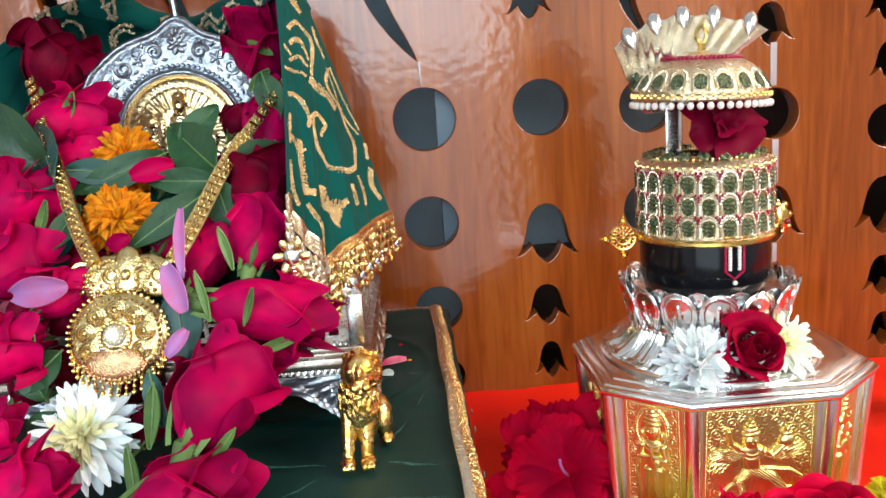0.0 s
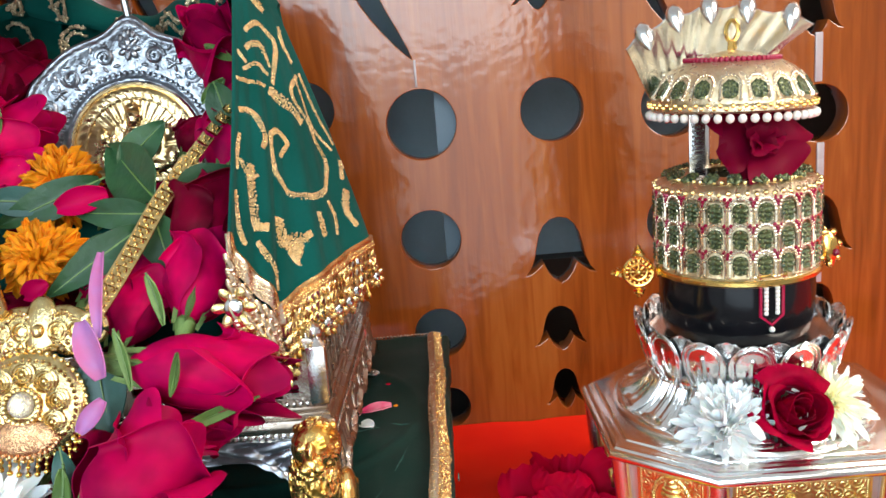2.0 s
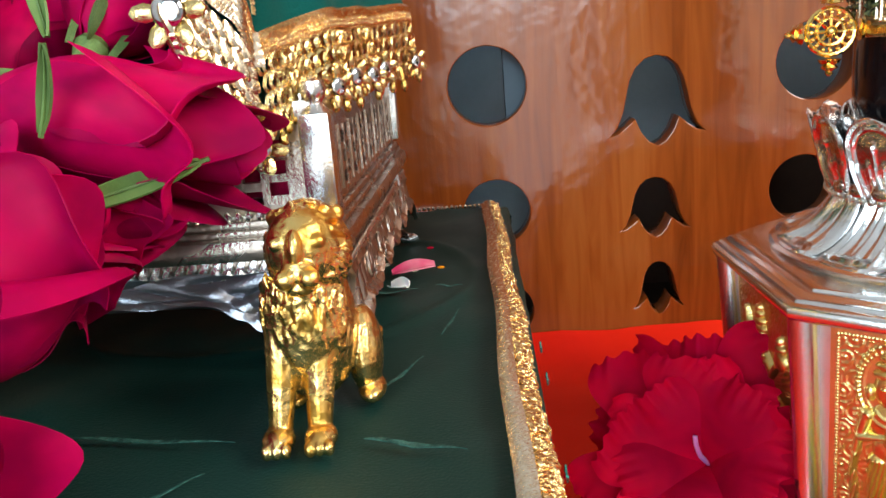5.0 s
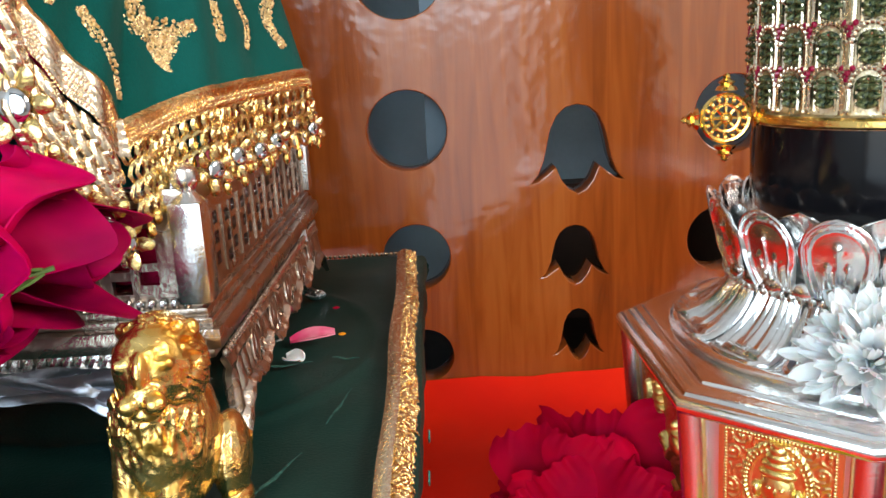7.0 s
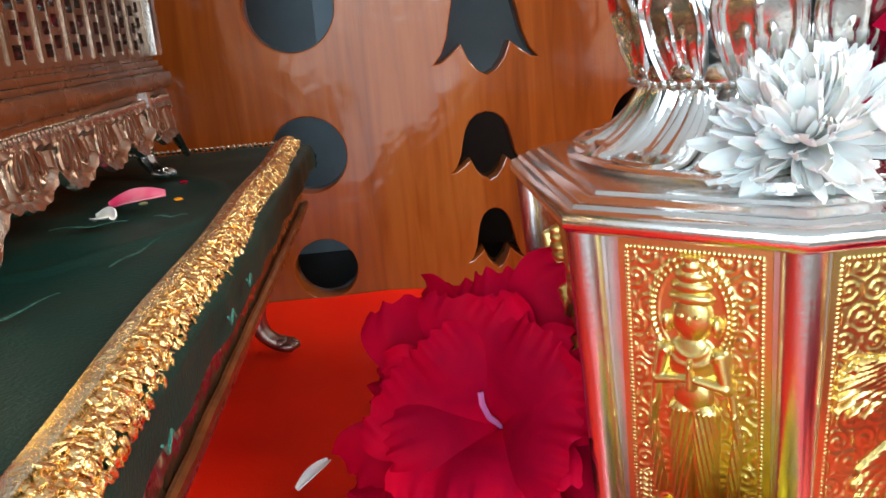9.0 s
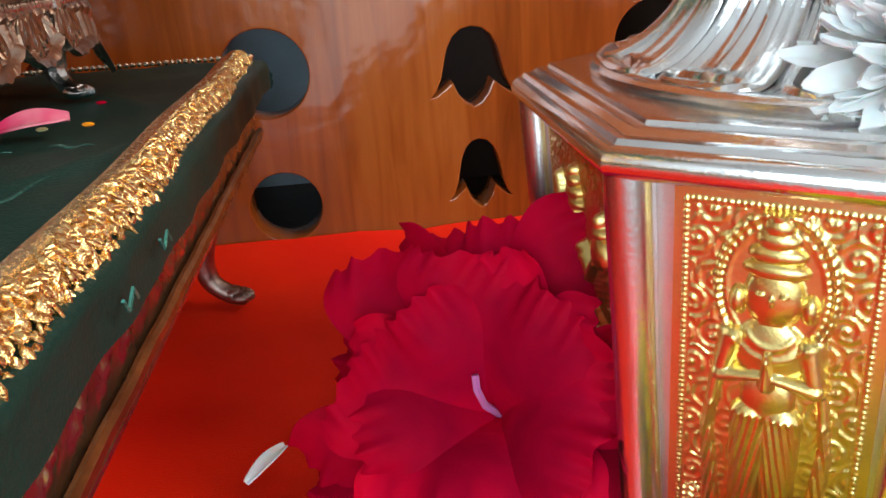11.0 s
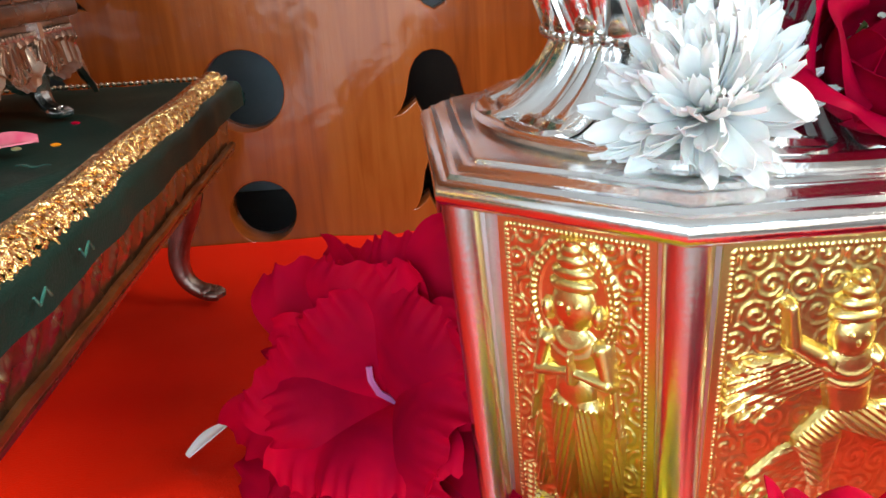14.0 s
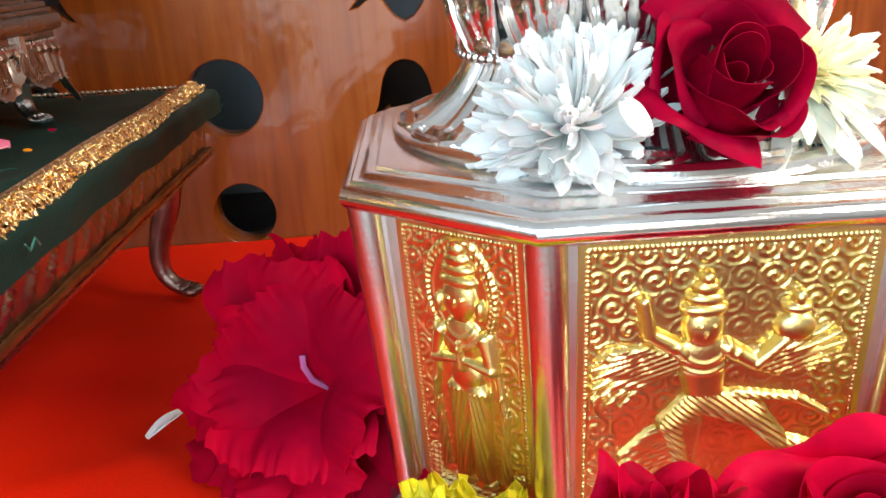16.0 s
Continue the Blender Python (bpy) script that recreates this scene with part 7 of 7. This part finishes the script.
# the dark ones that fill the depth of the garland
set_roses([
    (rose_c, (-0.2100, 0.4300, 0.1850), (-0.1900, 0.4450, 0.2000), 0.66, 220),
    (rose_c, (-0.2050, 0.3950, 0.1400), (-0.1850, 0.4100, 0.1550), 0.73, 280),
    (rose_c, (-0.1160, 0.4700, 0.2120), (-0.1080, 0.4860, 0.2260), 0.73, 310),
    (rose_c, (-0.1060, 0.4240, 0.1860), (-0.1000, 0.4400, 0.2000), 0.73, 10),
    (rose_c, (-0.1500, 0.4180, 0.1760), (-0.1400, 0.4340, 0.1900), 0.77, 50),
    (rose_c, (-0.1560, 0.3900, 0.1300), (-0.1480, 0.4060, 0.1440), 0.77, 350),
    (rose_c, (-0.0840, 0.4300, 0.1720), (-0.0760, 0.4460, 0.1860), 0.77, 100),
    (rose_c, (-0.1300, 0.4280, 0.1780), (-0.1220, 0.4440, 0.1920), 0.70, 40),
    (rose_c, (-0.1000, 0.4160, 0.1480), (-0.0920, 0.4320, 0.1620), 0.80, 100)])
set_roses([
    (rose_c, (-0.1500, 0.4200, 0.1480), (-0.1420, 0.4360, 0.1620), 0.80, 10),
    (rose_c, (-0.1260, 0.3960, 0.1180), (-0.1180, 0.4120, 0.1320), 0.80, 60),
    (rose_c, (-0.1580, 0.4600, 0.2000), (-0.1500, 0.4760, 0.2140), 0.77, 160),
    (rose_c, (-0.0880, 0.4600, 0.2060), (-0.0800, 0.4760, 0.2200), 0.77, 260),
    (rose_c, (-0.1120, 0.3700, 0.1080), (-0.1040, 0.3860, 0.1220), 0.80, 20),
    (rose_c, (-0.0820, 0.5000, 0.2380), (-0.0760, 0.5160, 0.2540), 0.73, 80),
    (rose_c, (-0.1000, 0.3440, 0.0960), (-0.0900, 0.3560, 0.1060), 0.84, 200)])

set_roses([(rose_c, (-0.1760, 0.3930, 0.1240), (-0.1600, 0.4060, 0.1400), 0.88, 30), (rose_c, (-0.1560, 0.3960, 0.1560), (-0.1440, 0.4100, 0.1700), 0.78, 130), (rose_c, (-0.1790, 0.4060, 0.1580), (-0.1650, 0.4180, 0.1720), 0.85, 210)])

wide_red = make_rose("rose", LIDROSE, "open deep red rose lying on the silver lid", BLOOM)
wide_red.matrix_basis = aim((0.1905, 0.4200, 0.1098), (-0.02, -0.84, 0.46), 0.0222, 30)
front_pink = make_rose("rose", PINK, "bright magenta rose resting before the offering box", BLOOM)
front_pink.matrix_basis = aim((0.2060, 0.3640, 0.0175), (-0.06, 0.04, 1.0), 0.0365, 15) @ Matrix.Diagonal((1.1, 1.1, 1, 1))
side_rose = make_rose("rose", ROSE, "red rose lying on the red cloth near the screen", BLOOM)
side_rose.matrix_basis = aim((0.4020, 0.5650, 0.0200), (-0.3, -0.5, 0.75), 0.0300, 15)
low_rose = make_rose("rose", PINK, "bright crimson rose lying on the red cloth before the box", BLOOM)
low_rose.matrix_basis = aim((0.1700, 0.3660, 0.0245), (-0.06, 0.05, 1.0), 0.0320, 75) @ Matrix.Diagonal((0.62, 0.62, 1, 1))


def make_daisy(name, label, outer, inner, R, rows, bend=-0.10, group="white chrysanthemums", frill=0.0, loose=1.0):
    """A many-petalled flower that opens along z; rows of (count, length, tilt, material index)."""
    t = thing(name, (0, 0, -5), label, "flower", group)
    g = random.Random(len(label))
    protos = {}
    for n, L, tilt, mi, w in rows:
        for k in range(n):
            at = pose(0, 0, 0, 0, 0, 360 / n * k + g.uniform(-9, 9)) @ pose(0, 0.05 * R, 0.10 * R * (tilt / 90), tilt + g.gauss(0, 9 * loose), g.gauss(0, 20 * loose), g.gauss(0, 7 * loose)) @ Matrix.Diagonal((g.uniform(0.85, 1.15), g.uniform(0.78, 1.12), g.uniform(0.6, 1.4), 1))
            key = (L, w, mi)
            if key in protos:
                again(protos[key], at)
            else:
                def f(u, v, L=L, w=w):
                    a = (u - 0.5) * 2
                    half = w * R * (0.35 + 0.65 * math.sin(math.pi * min(0.5, 0.05 + 0.60 * v)) ** 0.8) * (1 if v < 0.72 else math.sqrt(max(0, 1 - ((v - 0.72) / 0.285) ** 2)))
                    return (a * half, L * R * v, 0.30 * w * R * a * a + 0.05 * R * math.sin(v * 3) + bend * L * R * v ** 3 + frill * R * math.sin(a * 5 + 9 * L) * v ** 3)
                protos[key] = part("petal", sheet(f, 8 if frill else 5, 8, 0.006 * R), (outer, inner)[mi], t, at=at)
    part("calyx", lathe([(0.02 * R, -0.45 * R), (0.07 * R, -0.3 * R), (0.22 * R, -0.12 * R), (0.30 * R, 0.02 * R), (0.1 * R, 0.08 * R)], 12), SEPAL, t, "green calyx")
    return t


FULL = [(24, 0.88, -28, 0, 0.100), (27, 0.98, -14, 0, 0.105), (28, 1.02, -2, 0, 0.105), (28, 1.0, 9, 0, 0.105), (27, 0.98, 20, 0, 0.105), (26, 0.97, 30, 0, 0.105), (24, 0.95, 40, 0, 0.100), (22, 0.93, 50, 0, 0.100), (18, 0.92, 60, 0, 0.095), (13, 0.88, 71, 0, 0.095), (7, 0.84, 82, 0, 0.090)]
EYED = [(22, 0.96, -12, 0, 0.090), (24, 1.0, 2, 0, 0.092), (24, 0.97, 13, 0, 0.090), (22, 0.92, 24, 0, 0.085), (20, 0.84, 34, 0, 0.078), (20, 0.70, 42, 1, 0.065), (20, 0.56, 50, 1, 0.055), (18, 0.46, 60, 1, 0.05), (16, 0.40, 72, 1, 0.048), (10, 0.36, 84, 1, 0.045)]
w1 = make_daisy("chrysanthemum", "full white chrysanthemum lying on the silver lid", WHITE, CREAM, 0.0190, FULL, 0.22, frill=0.012, loose=1.35)
w1.matrix_basis = aim((0.1630, 0.4170, 0.1080), (-0.42, -0.48, 0.77), 1.0, 0)
w2 = make_daisy("chrysanthemum", "cream chrysanthemum with yellow heart on the silver lid", IVORY, CREAM, 0.0215, EYED)
w2.matrix_basis = aim((0.2090, 0.4220, 0.1120), (0.30, -0.60, 0.75), 1.0, 20)
w3 = make_daisy("chrysanthemum", "white chrysanthemum with pale yellow heart in the garland", WHITE, CREAM, 0.0255, EYED)
w3.matrix_basis = aim((-0.1320, 0.3640, 0.1180), (0.05, -0.88, 0.45), 0.95, 50)
DENSE = [(22, 0.92, -14, 0, 0.19), (24, 0.98, 2, 0, 0.19), (24, 1.0, 16, 0, 0.19), (22, 0.98, 29, 0, 0.18), (20, 0.96, 41, 1, 0.18), (18, 0.94, 52, 1, 0.18), (15, 0.92, 62, 0, 0.17), (11, 0.90, 72, 0, 0.17), (7, 0.88, 82, 0, 0.16)]
FRILLY = [(n + 6, L, tilt, mi, 0.14) for n, L, tilt, mi, w in DENSE]
y1 = make_daisy("yellow_chrysanthemum", "bright yellow chrysanthemum lying before the offering box", YELLOW, YELLOW, 0.0200, FRILLY, -0.12, group="yellow chrysanthemums", frill=0.07)
y1.matrix_basis = aim((0.1345, 0.3870, 0.0175), (-0.2, -0.35, 0.9), 1.18, 0)
copy_thing(y1, aim((0.2480, 0.3720, 0.0260), (0.1, -0.3, 0.95), 1.1, 40))
RUFFLED = [(n + 8, L, tilt, mi, 0.13) for n, L, tilt, mi, w in DENSE]
m1 = make_daisy("marigold", "ruffled orange marigold in the garland", MARIGOLD, MARIGOLD, 0.0180, RUFFLED, -0.22, group="marigolds", frill=0.12)
m1.matrix_basis = aim((-0.1255, 0.4280, 0.2040), (0.1, -0.90, 0.40), 0.95, 0)
copy_thing(m1, aim((-0.1365, 0.4760, 0.2285), (0.2, -0.85, 0.45), 1.15, 60))


def wavy_petal(R, frill=1.0):
    """A broad petal with a frilled rim, R long."""
    def f(u, v):
        a = (u - 0.5) * 2
        half = R * (0.12 + 0.74 * math.sin(math.pi * min(0.55, 0.04 + 0.55 * v)))
        wave = 0.110 * (0.4 + 0.6 * frill) * math.sin(a * 6 + 0.7) * v ** 2.2 + 0.049 * frill * math.sin(a * 17 + 2) * v ** 5 + 0.020 * frill * math.sin(a * 46) * max(0, v - 0.7) / 0.3
        r = R * v * (1 - 0.20 * a * a * v) + 0.024 * frill * R * math.sin(a * 44) * max(0, v - 0.85) / 0.15
        return (a * half, r, R * (0.44 * v ** 0.75 + wave - 0.36 * v ** 3 + 0.11 * a * a * v))
    return sheet(f, 64, 16, 0.009 * R)


def crown_flower():
    t = thing("rose", aim((0.1875, 0.4470, 0.2255), (0.10, -0.90, 0.42), 1.0, 0), "open dark crimson rose tucked under the small umbrella", "flower", "roses of the offering")
    first = None
    for k, (rz, rx, s) in enumerate([(15, -6, 1.0), (80, 4, 0.86), (140, -4, 0.80), (205, 6, 0.92), (320, 0, 1.0), (60, 52, 0.50), (132, 56, 0.46), (204, 50, 0.52), (276, 58, 0.46), (348, 54, 0.50)]):
        at = pose(0, 0, 0.0004 * k, 0, 0, rz) @ pose(0, 0, 0, rx, 0, 0) @ Matrix.Diagonal((s, s, s, 1))
        if k == 5:
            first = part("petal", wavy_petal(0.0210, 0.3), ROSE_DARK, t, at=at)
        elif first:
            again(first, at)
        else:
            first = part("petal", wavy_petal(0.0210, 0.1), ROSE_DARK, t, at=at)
    part("stem", tube(bmesh.new(), [(0, 0, 0.001), (0.001, -0.004, -0.010)], 0.0014, 6), SEPAL, t, "green stem")


crown_flower()


def hibiscus():
    t = thing("hibiscus", aim((0.1040, 0.4640, 0.0240), (-0.42, -0.72, 0.52), 1.0, 0), "large red ruffled hibiscus leaning against the offering box", "flower")
    R = 0.0450

    first = None
    for k, (rz, rx, s) in enumerate([(0, 8, 1.0), (72, -4, 0.98), (144, 6, 0.96), (216, -2, 0.98), (288, 4, 1.0), (36, 32, 0.78), (108, 28, 0.75), (180, 34, 0.70), (252, 30, 0.76), (324, 26, 0.8)]):
        at = pose(0, 0, 0.0006 * k, 0, 0, rz + 12) @ pose(0, 0, 0, rx, 0, 0) @ Matrix.Diagonal((s, s, s, 1))
        if first:
            again(first, at)
        else:
            first = part("petal", wavy_petal(R), HIBISCUS, t, at=at)
    part("pistil", tube(bmesh.new(), [(0, 0, 0.004), (-0.0015, 0.002, 0.013), (-0.0024, 0.005, 0.017), (-0.003, 0.008, 0.018)], 0.0009, 6), LILAC, t, "pale pink pistil")
    part("stem", tube(bmesh.new(), [(0, 0, 0.002), (0.001, 0, -0.016)], 0.003, 8), SEPAL, t, "green stem")


hibiscus()


# ---- leaves, loose petals ----
def leaf(p, d, n, L, w, material=LEAF, label="dark green leaf tucked among the roses", name="leaf", droop=0.15, fold=0.12):
    """A leaf from its base p along d, its face towards n."""
    y = Vector(d).normalized()
    z = (Vector(n) - y * y.dot(Vector(n))).normalized()
    m = Matrix((y.cross(z), y, z)).transposed().to_4x4()
    m.translation = p
    t = thing(name, m, label, "leaf", "leaves in the garland")
    part("blade", leaf_mesh(L, w, droop, fold, L * 300), material, t)
    part("midrib", tube(bmesh.new(), [(0, L * (v - 0.06), -droop * L * max(0, v - 0.03) ** 2 + 0.0003) for v in [k / 10 for k in range(11)]], 0.0006, 5, lambda q: 1 - 0.75 * q), SEPAL, t, "pale midrib")
    return t


F = (0, -1, 0.15)
def set_leaves(rows):
    for p, q, w, m in rows:
        leaf(p, Vector(q) - Vector(p), F, (Vector(q) - Vector(p)).length, w, m)


def set_sepals(rows):
    for p, d, L, w in rows:
        leaf(p, d, F, L, w * 0.7, SEPAL, "narrow light green sepal between the rose petals", "sepal", -0.2, 0.3)


set_leaves([
    ((-0.0760, 0.4360, 0.2250), (-0.1090, 0.4660, 0.2500), 0.0130, LEAF),
    ((-0.0690, 0.4380, 0.2250), (-0.0430, 0.4460, 0.2350), 0.0095, LEAF),
    ((-0.1560, 0.4340, 0.2220), (-0.1960, 0.4760, 0.2560), 0.0170, TEAL),
    ((-0.2080, 0.4600, 0.2640), (-0.1640, 0.4420, 0.2280), 0.0170, LEAF),
    ((-0.0800, 0.4240, 0.2160), (-0.1130, 0.4000, 0.1960), 0.0075, LEAF),
    ((-0.1080, 0.4560, 0.2340), (-0.1520, 0.4400, 0.2190), 0.0085, LEAF),
    ((-0.0740, 0.4300, 0.2200), (-0.1140, 0.4330, 0.2230), 0.0070, LEAF),
    ((-0.0900, 0.3840, 0.1750), (-0.0860, 0.3720, 0.1460), 0.0105, TEAL),
    ((-0.1420, 0.3760, 0.1540), (-0.1620, 0.3700, 0.1380), 0.0075, LEAF),
    ((-0.1500, 0.3720, 0.1340), (-0.1640, 0.3760, 0.1540), 0.0070, LEAF)])
set_leaves([
    ((-0.0760, 0.4300, 0.2190), (-0.0690, 0.4170, 0.1980), 0.0095, LEAF),
    ((-0.1520, 0.4060, 0.1960), (-0.1400, 0.4160, 0.2160), 0.0060, LEAF),
    ((-0.1000, 0.4320, 0.2120), (-0.1060, 0.4160, 0.1940), 0.0075, LEAF),
    ((-0.1420, 0.3640, 0.1300), (-0.1560, 0.3620, 0.1150), 0.0080, LEAF),
    ((-0.0990, 0.3620, 0.1460), (-0.0950, 0.3540, 0.1230), 0.0050, TEAL),
    ((-0.1560, 0.4460, 0.2300), (-0.1260, 0.4500, 0.2260), 0.0070, TEAL),
    ((-0.0560, 0.4800, 0.2720), (-0.0480, 0.4680, 0.2480), 0.0080, LEAF),
    ((-0.1000, 0.4620, 0.2380), (-0.0800, 0.4700, 0.2580), 0.0080, LEAF)])
set_sepals([
    ((-0.1640, 0.4740, 0.2530), (0.35, 0.3, 0.85), 0.017, 0.0046),
    ((-0.1580, 0.4080, 0.2020), (0.35, 0.2, 0.85), 0.018, 0.0036),
    ((-0.0690, 0.3930, 0.2020), (0.30, -0.1, -1.0), 0.020, 0.0030),
    ((-0.0560, 0.3640, 0.1640), (0.35, -0.05, 0.9), 0.018, 0.0022),
    ((-0.0770, 0.3740, 0.1860), (0.25, -0.1, -1.0), 0.022, 0.0026),
    ((-0.0960, 0.3560, 0.1420), (-0.1, -0.1, -1.0), 0.026, 0.0048),
    ((-0.0580, 0.3320, 0.1290), (-0.60, 0.1, -0.75), 0.018, 0.0030)])
set_sepals([
    ((-0.1530, 0.3740, 0.1700), (0.1, -0.1, -1), 0.016, 0.0034),
    ((-0.0740, 0.3300, 0.1030), (-0.8, 0.1, -0.5), 0.018, 0.0036),
    ((-0.1080, 0.3480, 0.1180), (0.1, -0.1, -1), 0.030, 0.0042),
    ((-0.0640, 0.4840, 0.2640), (0.6, 0.2, 0.5), 0.015, 0.0050),
    ((-0.1600, 0.3560, 0.1100), (0.2, -0.1, -1), 0.028, 0.0040),
    ((-0.0680, 0.5180, 0.2920), (0.8, -0.2, -0.5), 0.018, 0.0040),
    ((-0.0300, 0.3780, 0.1540), (-0.9, -0.15, -0.25), 0.034, 0.0036)])


def loose_petal(p, d, n, L, w, material, label, name="loose_petal"):
    y = Vector(d).normalized()
    z = (Vector(n) - y * y.dot(Vector(n))).normalized()
    m = Matrix((y.cross(z), y, z)).transposed().to_4x4()
    m.translation = p

    def f(u, v):
        a = (u - 0.5) * 2
        half = w * math.sin(math.pi * min(1, 0.06 + 0.86 * v)) ** 0.7
        return (a * half, L * v, 0.45 * w * a * a + 0.10 * L * math.sin(v * 3.1))
    return tagged(part(name, sheet(f, 8, 10, 0.0005), material, at=m), label, "petal")


loose_petal((-0.0830, 0.3740, 0.1840), (-0.05, 0.55, 0.85), F, 0.034, 0.0024, LILAC, "pink and lilac petal standing in the garland")
loose_petal((-0.0900, 0.3780, 0.1900), (0.30, -0.30, -0.85), F, 0.023, 0.0050, LILAC, "pale lilac petal hanging in the garland")
loose_petal((-0.1600, 0.3800, 0.1810), (0.90, -0.1, 0.10), F, 0.026, 0.0066, LILAC, "lilac petal among the roses")
loose_petal((-0.0900, 0.3600, 0.1530), (0.55, 0.4, 0.65), F, 0.014, 0.0032, LILAC, "lilac petal below the pendant")
loose_petal((-0.1240, 0.4040, 0.1950), (0.9, -0.1, 0.4), F, 0.012, 0.0040, ROSE, "small magenta petal beneath the marigold")
loose_petal((-0.1200, 0.4360, 0.2250), (0.95, 0.2, 0.2), F, 0.022, 0.0058, ROSE, "magenta petal between the leaves")
loose_petal((-0.0060, 0.4950, TZ + 0.0030), (0.95, 0.12, 0.10), (0, -0.5, 0.8), 0.0165, 0.0027, PETALPINK, "pink rose petal lying on the green cloth")
loose_petal((-0.0050, 0.4800, TZ + 0.0026), (0.7, -0.5, 0.1), (0, -0.4, 1), 0.0085, 0.0030, WHITE, "withered white petal on the green cloth")
loose_petal((0.0390, 0.4800, 0.0022), (0.6, 0.75, 0.16), (0, -0.4, 1), 0.0150, 0.0018, WHITE, "white petal sliver lying on the red cloth")
loose_petal((0.1698, 0.4045, 0.1145), (0.35, -0.75, -0.55), (-0.5, -0.7, 0.5), 0.0088, 0.0018, WHITE, "single narrow white petal hanging beside the lid's rose")
for x, y, m in [(0.0060, 0.5350, PINK), (0.0120, 0.5030, MARIGOLD), (0.0020, 0.5010, CREAM)]:
    tagged(part("petal_crumb", ball(bmesh.new(), None, 0.0012, 6, (1.3, 1, 0.45), Matrix.Translation((x, y, TZ + 0.0021))), m), "tiny petal crumb on the green cloth", "petal")
